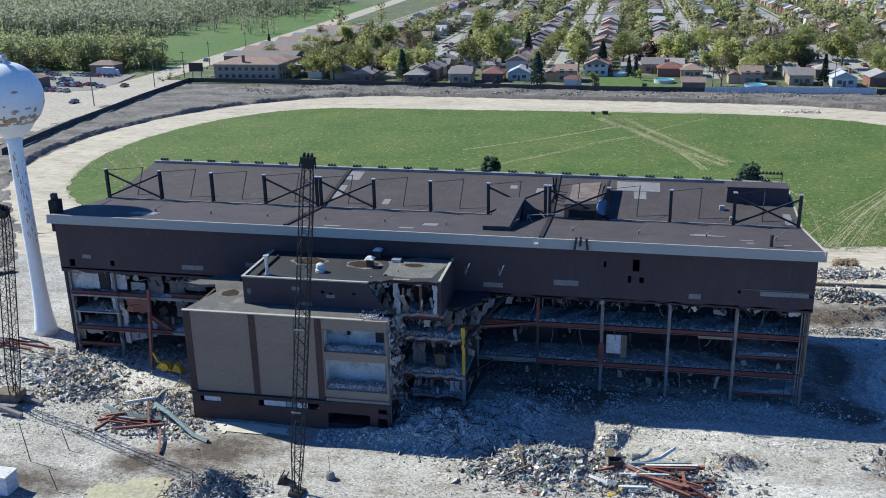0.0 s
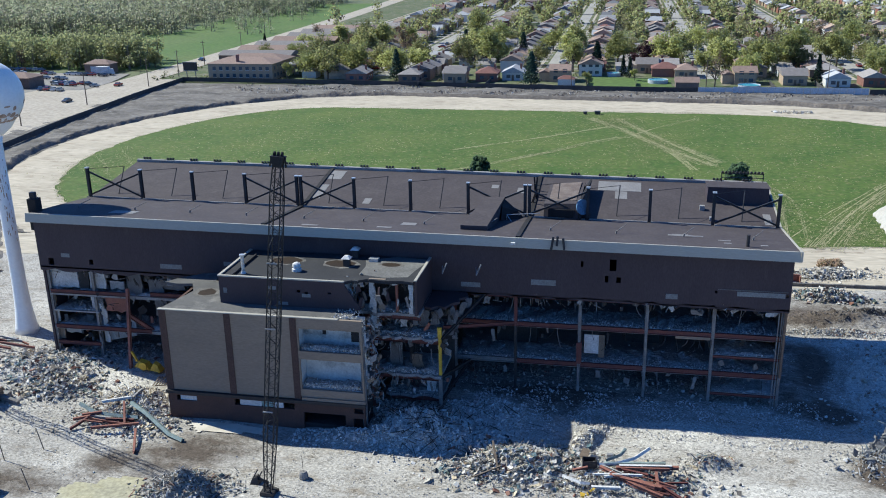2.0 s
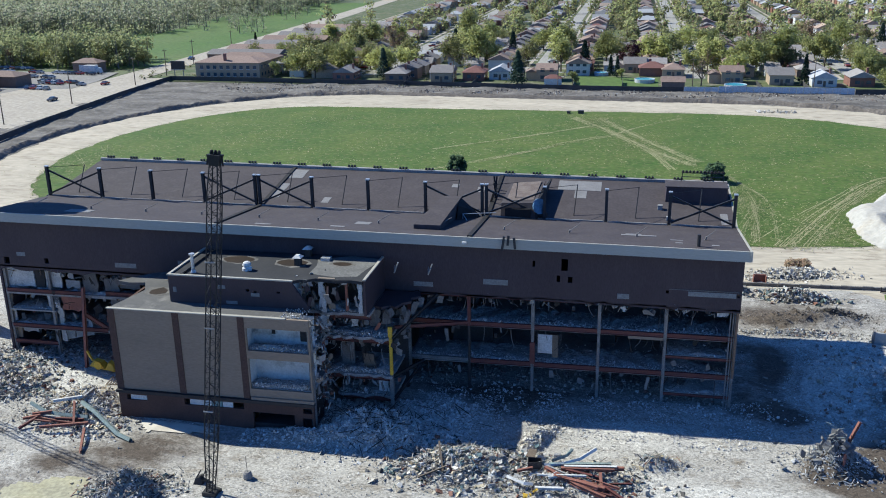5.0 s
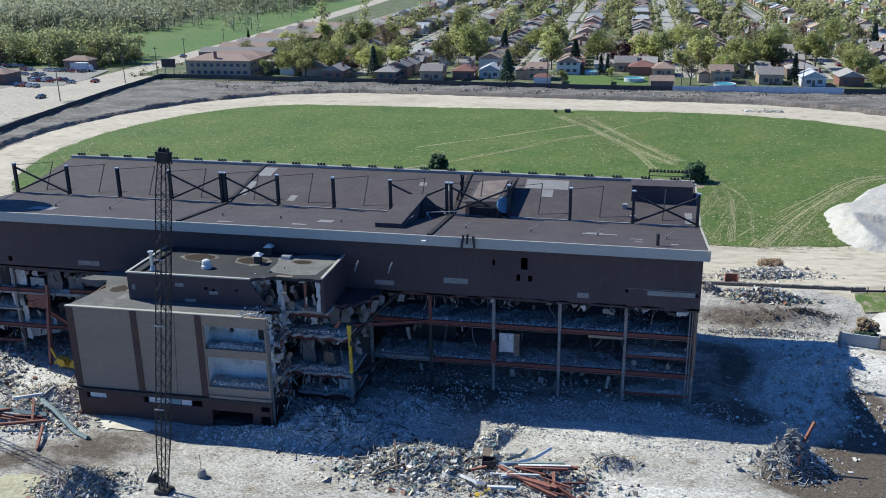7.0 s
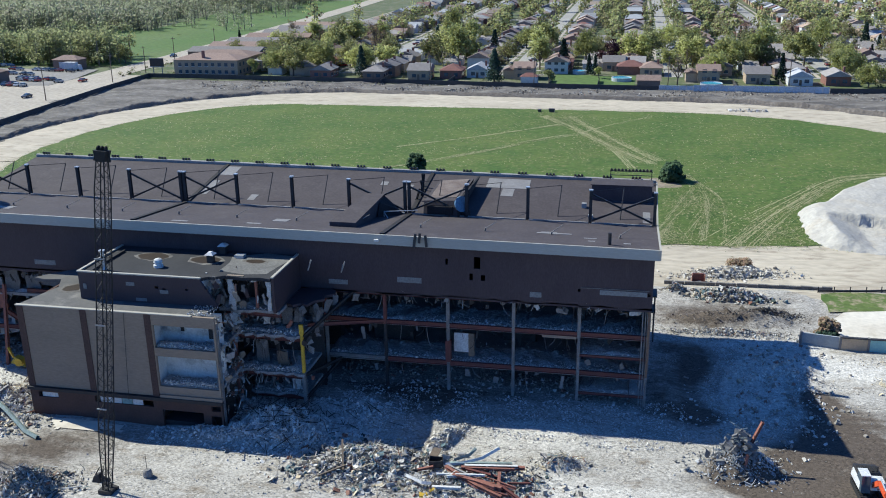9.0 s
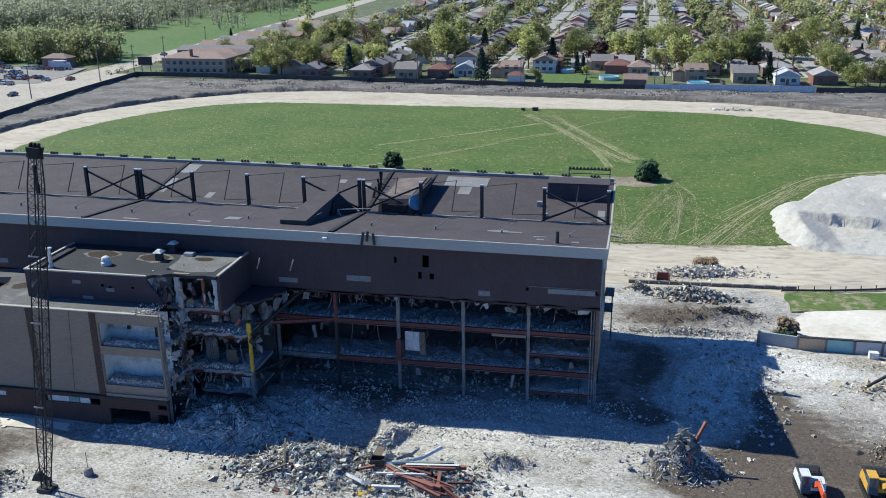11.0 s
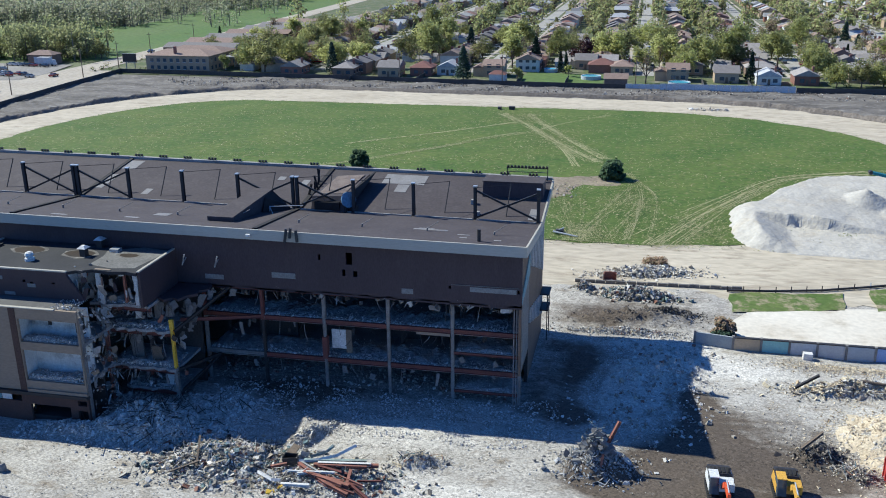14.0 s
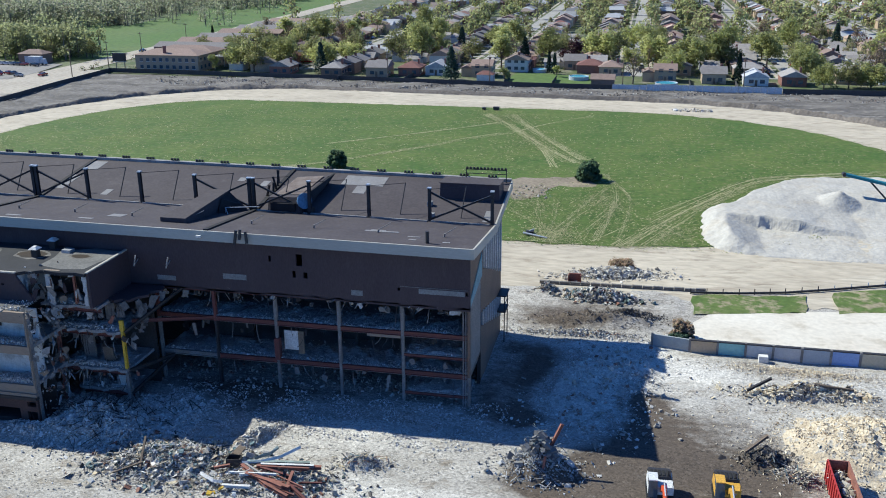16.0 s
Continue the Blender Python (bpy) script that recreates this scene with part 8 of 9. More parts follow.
def tree(name, label, height, spread, leaf, clumps, per, size, shape="round", at=(0, 0, 0), bare=0.0):
    """A tapered trunk with limbs and an uneven crown of leaf clumps."""
    t = thing(name, label, "tree", at=at)
    s = Shape()
    fork = height * RNG.uniform(0.2, 0.3)
    if shape == "cone":
        s.tube((0, 0, -0.3), (0, 0, height * 0.95), height * 0.02, 0.03, 7)
        k = np.arange(clumps)
        f = k / clumps
        a = k * 2.4
        rad = spread / 2 * (1 - f) ** 0.9 * RNG.uniform(0.55, 1.0, clumps)
        cen = np.stack([rad * np.cos(a), rad * np.sin(a), height * (0.06 + 0.92 * f)], -1)
        cr = 0.10 * spread + 0.13 * spread * (1 - f)
    else:
        lean_x, lean_y = RNG.normal(0, 0.03 * height, 2)
        s.tube((0, 0, -0.3), (lean_x * 0.3, lean_y * 0.3, fork), height * 0.026, height * 0.02, 8)
        cen, cr = [], []
        limbs = max(5, clumps // 6)
        for i in range(limbs):
            a = i * 2.4 + RNG.uniform(-0.4, 0.4)
            up = RNG.uniform(0.34, 0.97)
            out = spread / 2 * (0.95 - 0.75 * abs(up - 0.55) / 0.45) * RNG.uniform(0.6, 1.0)
            tip = Vector((out * math.cos(a) + lean_x, out * math.sin(a) + lean_y, height * up * 0.96))
            base = Vector((lean_x * 0.3, lean_y * 0.3, fork * RNG.uniform(0.8, 1.0)))
            mid = base.lerp(tip, 0.5) + Vector((0, 0, height * 0.05))
            s.tube(base, mid, height * 0.012, height * 0.008, 6)
            s.tube(mid, tip, height * 0.008, height * 0.002, 5)
            for j in range(clumps // limbs):
                q = mid.lerp(tip, RNG.uniform(0.25, 1.12)) + Vector(RNG.normal(0, spread * 0.075, 3))
                cen.append(q)
                cr.append(spread * RNG.uniform(0.11, 0.18))
                if bare:
                    s.tube(mid, q, height * 0.004, 0.01, 4)
        cen, cr = np.array(cen), np.array(cr)
    part("trunk", s, m_bark, t)
    if leaf is not None:
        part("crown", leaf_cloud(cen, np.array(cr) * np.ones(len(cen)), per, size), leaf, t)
    return t


LEAFY = [
    tree("tree", "broad deciduous tree in fresh yellow-green spring leaf", 14, 15, m_leafs[0], 84, 38, 0.40),
    tree("tree", "tall deciduous tree in fresh green leaf", 16, 14, m_leafs[0], 90, 36, 0.40),
    tree("tree", "spreading olive-green tree in thin leaf", 13, 14, m_leafs[1], 80, 34, 0.36),
    tree("tree", "small round green garden tree", 8, 7, m_leafs[0], 40, 30, 0.30),
    tree("tree", "brownish budding tree with sparse crown", 14, 11, m_leafs[2], 60, 20, 0.26, bare=1),
    tree("tree", "dark purple-leaved ornamental tree", 9, 9, m_leafs[3], 48, 40, 0.26),
    tree("tree", "tall dark conical spruce tree", 13, 6.5, m_leafs[4], 90, 26, 0.30, "cone"),
    tree("tree", "narrow dark green conifer tree", 9, 3.4, m_leafs[4], 60, 24, 0.24, "cone"),
    tree("tree", "bare brown tree with fine twigs", 11, 10, m_leafs[2], 60, 5, 0.22, bare=1),
]
for i, o in enumerate(LEAFY):
    o.location = (0, 0, 0)
used = set()


def plant(kind, x, y, scale=1.0, z=0.0):
    if y > 500:
        FARTREE.append((x, y, scale * 14))
        return None
    m = Matrix.Translation((x, y, z)) @ Matrix.Rotation(RNG.uniform(0, 6.3), 4, "Z")
    if kind not in used:
        used.add(kind)
        ob = LEAFY[kind]
        ob.matrix_basis = m
    else:
        ob = copy_thing(LEAFY[kind], m)
    ob.scale = (scale * RNG.uniform(0.93, 1.07), scale * RNG.uniform(0.93, 1.07), scale * RNG.uniform(0.93, 1.07))
    return ob


def bush(label, x, y, w, h, leaf, n=44, per=60, size=0.3, z=0.0):
    t = thing("bush", label, "bush", at=(x, y, z))
    a = RNG.uniform(0, 6.3, n)
    f = RNG.random(n)
    rr = w / 2 * np.sqrt(RNG.random(n)) * np.sqrt(1 - (f * 0.9) ** 2.6) * 0.85
    cen = np.stack([rr * np.cos(a), rr * np.sin(a), h * (0.08 + 0.8 * f)], -1)
    part("stem", Shape().tube((0, 0, -0.3), (0, 0, h * 0.7), 0.12, 0.04, 6), m_bark, t)
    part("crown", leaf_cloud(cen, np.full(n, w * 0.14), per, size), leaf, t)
    return t


bush("dense dark green round juniper on the infield", 25.6, 206.5, 5.5, 4.7, m_juniper, 60, 90)
bush("dense dark green round juniper on the infield", -32.6, 207.5, 5.0, 4.5, m_juniper, 60, 90)
bush("scruffy shrub, green below and brown above, by the wall", 43.2, 124.0, 3.6, 3.0, m_leafs[2], 46, 70, 0.16)
bush("low dark green shrub by the wall", 43.0, 123.2, 3.8, 1.5, m_leafs[4], 36, 70, 0.18)
bush("dry brown brush on the stone pile", 34.6, 150.2, 5.0, 1.6, m_leafs[2], 40, 60, 0.14)

# ---- fences ----
fence = thing("perimeter_fence", "long dark solid fence round the race track grounds", "fence")
line = [(-167, 215), (-172, 250), (-174.4, 277), (-177.4, 312.8), (-178.8, 351.5), (-164.6, 351.2), (-126.3, 348.9), (-78, 345.4), (-37.5, 341.0), (-7, 338.8), (25, 337.6)]
for (xa, ya), (xb, yb) in zip(line, line[1:]):
    n = max(1, int(math.hypot(xb - xa, yb - ya) / 6))
    for k in range(n):
        p, q = k / n, (k + 1) / n
        pa, pb = (xa + (xb - xa) * p, ya + (yb - ya) * p), (xa + (xb - xa) * q, ya + (yb - ya) * q)
        part("fence_panel", Shape().bar((*pa, 0.75), (*pb, 0.75), 0.12, 1.7), m_fence, fence)
for k in range(11):
    xa, xb = 82 + 12 * k, 94 + 12 * k
    part("fence_panel", Shape().bar((xa, 336.8 + 0.25 * k, 0.8), (xb, 337.05 + 0.25 * k, 0.8), 0.12, 1.8), m_fence, fence)
white = thing("white_fence", "pale bluish white board fence behind the gardens", "fence")
for k in range(24):
    xa = 25.2 + 2.36 * k
    part("fence_panel", Shape().bar((xa, 337.4 - 0.03 * k, 1.0), (xa + 2.28, 337.4 - 0.03 * k, 1.0), 0.1, 2.2 if k > 4 else 1.6), m_wfence, white)
south = thing("garden_fence", "dark board fence between gardens", "fence")
for x in (-14, 3.6, -52, -78, 52, 68):
    for k in range(4):
        part("fence_panel", Shape().bar((x, 342.5 + 4 * k, 0.7), (x, 346.3 + 4 * k, 0.7), 0.1, 1.8), m_fence, south)

# ---- roads and lots ----
def strip(name, pts, width, z, mat, label):
    left, right = [], []
    for i, (x, y) in enumerate(pts):
        xa, ya = pts[max(i - 1, 0)]
        xb, yb = pts[min(i + 1, len(pts) - 1)]
        d = math.hypot(xb - xa, yb - ya)
        nx, ny = -(yb - ya) / d, (xb - xa) / d
        left.append((x + nx * width / 2, y + ny * width / 2, z))
        right.append((x - nx * width / 2, y - ny * width / 2, z))
    n = len(pts)
    structure(name, Shape().add(left + right, [(i, n + i, n + i + 1, i + 1) for i in range(n - 1)]), mat, label)


structure("suburb_lawn", Shape().sheet([(-196, 350), (-126, 348.4), (-37.5, 340.5), (25, 337.2), (700, 336.4), (900, 1400), (-240, 1400)], -0.12), m_lawn, "lawns and gardens of the suburb")
structure("meadow", Shape().sheet(wavy([(-205, 385), (-600, 385), (-640, 545), (-290, 556), (-212, 500)][::-1], 1.0, 6), -0.10), m_grass2, "bright green meadow beside the road")
structure("roadside_grass", Shape().sheet([(-212, 500), (-225, 860), (-330, 860), (-290, 556)], -0.11), m_grass2, "rough grass beside the road")
strip("road_shoulder", [(-178, 120), (-183, 230), (-186, 290), (-189, 356)], 12, 0.02, m_road, "wide pale concrete shoulder between road and fence")
strip("road", [(-190, 120), (-196, 230), (-199, 300), (-201, 400), (-205, 520), (-214, 700), (-226, 900), (-260, 1400)], 15, 0.03, m_road, "pale concrete main road")
structure("parking_lot", Shape().sheet([(-206, 272), (-208, 345), (-214, 372), (-330, 372), (-330, 262)][::-1], 0.0), m_lot, "grey parking lot with parked cars")
structure("forecourt", Shape().sheet([(-203, 262), (-206, 325), (-226, 322), (-232, 286), (-222, 262)][::-1], 0.02), m_road, "pale concrete forecourt")
STREETS = [-164, -99, -31, 31.5, 91.5, 153, 215, 277, 339, 401]
for x in STREETS:
    strip("street", [(x, 372), (x, 1250)], 7.2, -0.04, m_street, "pale residential street")
    for o in (-6.4, 6.4):
        strip("pavement", [(x + o, 372), (x + o, 1250)], 1.5, -0.05, m_road, "concrete pavement beside the street")
for y in (640, 930):
    strip("street", [(-190, y), (700, y)], 8.5, -0.035, m_street, "pale cross street")

# ---- cars ----
CARPAINT = [((0.60, 0.60, 0.60), "white"), ((0.08, 0.08, 0.09), "black"), ((0.30, 0.31, 0.32), "silver grey"), ((0.25, 0.04, 0.04), "dark red"), ((0.06, 0.10, 0.20), "dark blue")]
cars = []
for c, nm in CARPAINT:
    m = material("car_paint", c, tuple(0.92 * k for k in c), 0.5, 3, rough=0.25, bump=0, coord="obj", spec=0.5)
    t = thing("car", f"parked {nm} saloon car", "car", "parked cars")
    prof = [(-2.2, 0.35), (-2.25, 0.75), (-2.1, 0.95), (-1.3, 1.0), (1.0, 1.0), (2.1, 0.85), (2.25, 0.6), (2.2, 0.35)]
    s = Shape()
    n = len(prof)
    s.add([(-0.88, y, z) for y, z in prof] + [(0.88, y, z) for y, z in prof], [tuple(range(n)), tuple(2 * n - 1 - i for i in range(n))] + [(i, n + i, n + (i + 1) % n, (i + 1) % n) for i in range(n)])
    part("body", s, m, t)
    part("glasshouse", Shape().hexa([(-0.82, -1.5, 0.98), (0.82, -1.5, 0.98), (0.82, 1.1, 0.98), (-0.82, 1.1, 0.98), (-0.66, -0.95, 1.42), (0.66, -0.95, 1.42), (0.66, 0.4, 1.42), (-0.66, 0.4, 1.42)]), m_glass, t)
    part("roof", Shape().box(-0.66, -0.95, 1.42, 0.66, 0.4, 1.47), m, t)
    for sx in (-1, 1):
        for y in (-1.35, 1.4):
            part("wheel", Shape().tube((sx * 0.72, y, 0.33), (sx * 0.92, y, 0.33), 0.33, n=10), m_rubber, t)
    cars.append(t)
car_used = set()


def park(i, x, y, turn, z=0.03):
    m = pose(x, y, z, 0, 0, turn)
    if i in car_used:
        return copy_thing(cars[i], m)
    car_used.add(i)
    cars[i].matrix_basis = m
    return cars[i]


r = random.Random(5)
for x, y, n, turn, step in ((-208, 333, 8, 70, 2.9), (-214, 338, 7, 70, 2.9), (-222, 363, 8, 80, 3.2), (-234, 352, 8, 75, 3.2), (-246, 366, 8, 80, 3.4), (-262, 378, 6, 80, 3.4), (-216, 322, 4, 20, 3.3), (-262, 350, 7, 70, 3.2)):
    for k in range(n):
        if r.random() < 0.72:
            park(r.randrange(5), x - k * step * 0.95, y + k * 0.5, turn + r.uniform(-4, 4))
park(3, -199.5, 336.5, 2)
park(1, -197, 297, 182)
park(4, -203, 420, 2)
truck = thing("lorry", "white box lorry parked in the lot", "lorry")
part("cargo_box", Shape().box(-227, 366, 0.9, -221.5, 368.6, 3.7), m_white, truck)
part("cab", Shape().hexa([(-221.4, 366.1, 0.5), (-219.3, 366.1, 0.5), (-219.3, 368.5, 0.5), (-221.4, 368.5, 0.5), (-221.4, 366.1, 2.7), (-220.0, 366.1, 2.7), (-220.0, 368.5, 2.7), (-221.4, 368.5, 2.7)]), m_white, truck)
for x in (-226, -224.8, -220.3):
    for y in (366.1, 368.3):
        part("wheel", Shape().tube((x, y, 0.5), (x, y + 0.3, 0.5), 0.5, n=10), m_rubber, truck)

# ---- poles, billboard, low shops ----
for x, y in ((-184.7, 252.8), (-186, 292), (-186, 336), (-187, 364), (-193, 402), (-195, 450)):
    p = thing("utility_pole", "brown timber utility pole beside the road", "pole", "utility poles")
    part("shaft", Shape().tube((x, y, -0.3), (x, y, 11.2), 0.2, 0.14, 7), m_wood, p)
    part("cross_arm", Shape().box(x - 1.1, y - 0.08, 10.3, x + 1.1, y + 0.08, 10.5), m_wood, p)
for x, y, h in ((28.5, 346, 11), (-20, 347, 10), (-60, 350, 10), (70, 346, 11)):
    p = thing("utility_pole", "timber utility pole behind the gardens", "pole", "utility poles")
    part("shaft", Shape().tube((x, y, -0.3), (x, y, h), 0.18, 0.12, 7), m_wood, p)
    part("cross_arm", Shape().box(x - 1.0, y - 0.07, h - 0.9, x + 1.0, y + 0.07, h - 0.7), m_wood, p)
bb = thing("billboard", "dark advertising billboard on steel legs", "billboard")
part("panel", Shape().box(-183.6, 362.0, 3.0, -177.4, 362.4, 6.3), m_steel, bb, "dark faded board")
part("frame", Shape().box(-183.8, 361.9, 2.75, -177.2, 362.45, 3.0).box(-183.8, 361.9, 6.3, -177.2, 362.45, 6.45), m_grey, bb)
for x in (-182.5, -178.5):
    part("leg", Shape().box(x - 0.15, 362.5, -0.3, x + 0.15, 362.8, 6.2), m_grey, bb)


# ---- houses ----
def hip_roof(x0, y0, x1, y1, z, h, over=0.5):
    x0, y0, x1, y1 = x0 - over, y0 - over, x1 + over, y1 + over
    s = Shape()
    w, d = x1 - x0, y1 - y0
    k = min(w, d) / 2
    if w > d:
        a, b = (x0 + k, (y0 + y1) / 2), (x1 - k, (y0 + y1) / 2)
        v = [(x0, y0, z), (x1, y0, z), (x1, y1, z), (x0, y1, z), (*a, z + h), (*b, z + h)]
        s.add(v, [(0, 1, 5, 4), (1, 2, 5), (2, 3, 4, 5), (3, 0, 4), (3, 2, 1, 0)])
    else:
        a, b = ((x0 + x1) / 2, y0 + k), ((x0 + x1) / 2, y1 - k)
        v = [(x0, y0, z), (x1, y0, z), (x1, y1, z), (x0, y1, z), (*a, z + h), (*b, z + h)]
        s.add(v, [(0, 1, 4), (1, 2, 5, 4), (2, 3, 5), (3, 0, 4, 5), (3, 2, 1, 0)])
    return s


def gable_roof(x0, y0, x1, y1, z, h, over=0.5, along="x"):
    x0, y0, x1, y1 = x0 - over, y0 - over, x1 + over, y1 + over
    s = Shape()
    if along == "x":
        ym = (y0 + y1) / 2
        v = [(x0, y0, z), (x1, y0, z), (x1, y1, z), (x0, y1, z), (x0, ym, z + h), (x1, ym, z + h)]
        return s.add(v, [(0, 1, 5, 4), (2, 3, 4, 5), (1, 2, 5), (3, 0, 4), (3, 2, 1, 0)])
    xm = (x0 + x1) / 2
    v = [(x0, y0, z), (x1, y0, z), (x1, y1, z), (x0, y1, z), (xm, y0, z + h), (xm, y1, z + h)]
    return s.add(v, [(3, 0, 4, 5), (1, 2, 5, 4), (0, 1, 4), (2, 3, 5), (3, 2, 1, 0)])


def shingle(n, a):
    return material("shingle_" + n, a, tuple(0.78 * k for k in a), 0.8, 6, coord="obj", vary=0.14, bump=0.2)


ROOFS = {"brown": shingle("brown", (0.29, 0.21, 0.17)), "grey": shingle("grey", (0.33, 0.30, 0.28)), "red": shingle("red", (0.23, 0.115, 0.095)), "pale": shingle("pale", (0.44, 0.44, 0.45)), "tan": shingle("tan", (0.40, 0.295, 0.225)), "charcoal": shingle("charcoal", (0.22, 0.20, 0.19))}
WALLS = {"red brick": material("house_red_brick", (0.27, 0.14, 0.105), (0.22, 0.115, 0.09), 0.6, 7, coord="obj", vary=0.12), "tan brick": material("house_tan_brick", (0.43, 0.335, 0.235), (0.37, 0.285, 0.20), 0.6, 7, coord="obj", vary=0.12), "white siding": material("house_white", (0.62, 0.61, 0.58), (0.54, 0.53, 0.51), 0.6, 7, coord="obj", vary=0.08), "brown brick": material("house_brown_brick", (0.22, 0.16, 0.125), (0.18, 0.13, 0.10), 0.6, 7, coord="obj", vary=0.12)}


def house(style, wall, roof, w, d, h, rise, two, far):
    """A small suburban house, its front towards -x."""
    t = thing("house", f"{'two-storey' if two else 'single-storey'} {wall} house with a {roof} shingle roof", "house", "suburban houses")
    x0, x1, y0, y1 = -w / 2, w / 2, -d / 2, d / 2
    part("wall", Shape().box(x0, y0, -0.3, x1, y1, h), WALLS[wall], t, wall + " wall")
    rf = hip_roof(x0, y0, x1, y1, h, rise) if style == "hip" else gable_roof(x0, y0, x1, y1, h, rise, along="x" if style == "gable" else "y")
    ro = part("roof", rf, ROOFS[roof], t, roof + " shingle roof")
    if style == "split":
        part("wing_wall", Shape().box(x0 + 1.5, y1, -0.3, x1 - 1.0, y1 + 4.2, h - 1.2), WALLS[wall], t)
        part("wing_roof", gable_roof(x0 + 1.5, y1, x1 - 1.0, y1 + 4.2, h - 1.2, rise * 0.6, along="x"), ROOFS[roof], t)
    if not far:
        part("chimney", Shape().box(x0 + w * 0.55, y0 + 1.2, h, x0 + w * 0.55 + 0.9, y0 + 1.9, h + rise + 0.7), WALLS["red brick"], ro)
        zs_ = (0.9, 3.6) if two else (0.9,)
        for z in zs_:
            for u in (0.2, 0.5, 0.78):
                wi = part("window", Shape().box(x0 + w * u - 0.75, y0 - 0.06, z, x0 + w * u + 0.75, y0 + 0.01, z + 1.2), m_glass, t)
                part("frame", Shape().box(x0 + w * u - 0.9, y0 - 0.04, z - 0.14, x0 + w * u + 0.9, y0 + 0.0, z), m_white, wi)
            for u in (0.25, 0.7):
                part("window", Shape().box(x0 - 0.06, y0 + d * u - 0.8, z, x0 + 0.01, y0 + d * u + 0.8, z + 1.3), m_glass, t)
        part("door", Shape().box(x0 - 0.05, -0.45, 0, x0 + 0.02, 0.45, 2.05), m_wood, t)
    else:
        part("window", Shape().box(x0 + w * 0.3, y0 - 0.06, 1.0, x0 + w * 0.3 + 1.6, y0 + 0.01, 2.2), m_glass, t)
        part("window", Shape().box(x0 + w * 0.65, y0 - 0.06, 1.0, x0 + w * 0.65 + 1.4, y0 + 0.01, 2.2), m_glass, t)
    return t


SPECS = [("hip", "tan brick", "brown", 10.4, 8.4, 3.1, 2.0, 0), ("hip", "red brick", "tan", 10.6, 8.2, 3.1, 2.0, 0), ("gable", "white siding", "pale", 9.8, 8.4, 3.0, 2.2, 0), ("gable", "red brick", "grey", 10.6, 8.4, 3.2, 2.1, 0), ("split", "brown brick", "charcoal", 9.6, 8.0, 4.2, 1.9, 1),
         ("gable2", "white siding", "brown", 9.4, 8.6, 5.0, 2.4, 1), ("hip", "brown brick", "grey", 10.8, 8.4, 3.2, 2.0, 0), ("hip", "red brick", "red", 10.2, 8.4, 3.2, 2.1, 0), ("gable2", "tan brick", "charcoal", 10.2, 8.4, 3.6, 2.2, 0), ("split", "tan brick", "brown", 9.6, 7.8, 4.4, 1.9, 1), ("gable2", "white siding", "tan", 9.2, 8.6, 4.6, 2.3, 1), ("hip", "tan brick", "tan", 10.0, 8.2, 3.2, 2.0, 0)]
models = {}


def settle(i, far, x, y, turn):
    m = pose(x, y, 0, 0, 0, turn)
    if (i, far) in models:
        return copy_thing(models[i, far], m)
    models[i, far] = house(*SPECS[i], far)
    models[i, far].matrix_basis = m
    return models[i, far]


r = random.Random(17)
garage = None
FAR, FARTREE = [], []
for x in STREETS:
    for side in (-1, 1):
        y = 366 + r.uniform(0, 3)
        while y < 930:
            reach = (y - 340) * 0.36 + 150
            hx = x + side * (16.8 + r.uniform(-0.8, 0.8))
            if abs(y - 640) > 10 and -150 - (y - 360) * 0.02 < hx < reach + 20 and not (hx < -128 and y < 520) and not (-62 < hx < 92 and y < 379):
                far = y > 500
                if y > 590:
                    FAR.append((hx, y, r.uniform(8.8, 10.8), r.uniform(7.6, 8.8), r.choice((3.1, 3.1, 4.6)), r.random() < 0.5))
                    y += r.choice((12.2, 12.8, 13.6))
                    continue
                i = r.randrange(len(SPECS))
                if r.random() < 0.25:
                    i = r.choice((0, 3, 6, 8))
                settle(i, far, hx, y, (0 if side > 0 else 180) + r.uniform(-1, 1))
                if not far and r.random() < 0.8 and not (-16 < hx + side * 12.5 < 18 and y < 392):
                    gx_, gy_ = hx + side * 12.5, y + r.uniform(-3, 3)
                    if garage is None:
                        garage = thing("garage", "small detached garage with a shallow roof", "garage", "garages")
                        part("wall", Shape().box(-3, -3, -0.2, 3, 3, 2.6), WALLS["white siding"], garage)
                        part("roof", gable_roof(-3, -3, 3, 3, 2.6, 1.2, 0.3), ROOFS["grey"], garage)
                        part("garage_door", Shape().box(-3.05, -2.2, 0, -2.98, 2.2, 2.2), m_wfence, garage)
                        garage.matrix_basis = pose(gx_, gy_, 0, 0, 0, 0 if side > 0 else 180)
                    else:
                        copy_thing(garage, pose(gx_, gy_, 0, 0, 0, 0 if side > 0 else 180))
                if not far:
                    if r.random() < 0.7:
                        park(r.randrange(5), x + side * r.choice((3.1, 9.4)), y + r.uniform(-4, 4), 0 if r.random() < 0.6 else 90, 0.0)
            y += r.choice((12.2, 12.8, 13.6))
sw, sr = Shape(), Shape()
for hx, y, w, d, h, hip in FAR:
    sw.box(hx - w / 2, y - d / 2, -0.3, hx + w / 2, y + d / 2, h)
    q = hip_roof(hx - w / 2, y - d / 2, hx + w / 2, y + d / 2, h, 2.1) if hip else gable_roof(hx - w / 2, y - d / 2, hx + w / 2, y + d / 2, h, 2.2, along="y" if w > 9.6 else "x")
    sr.add(q.v, q.f)
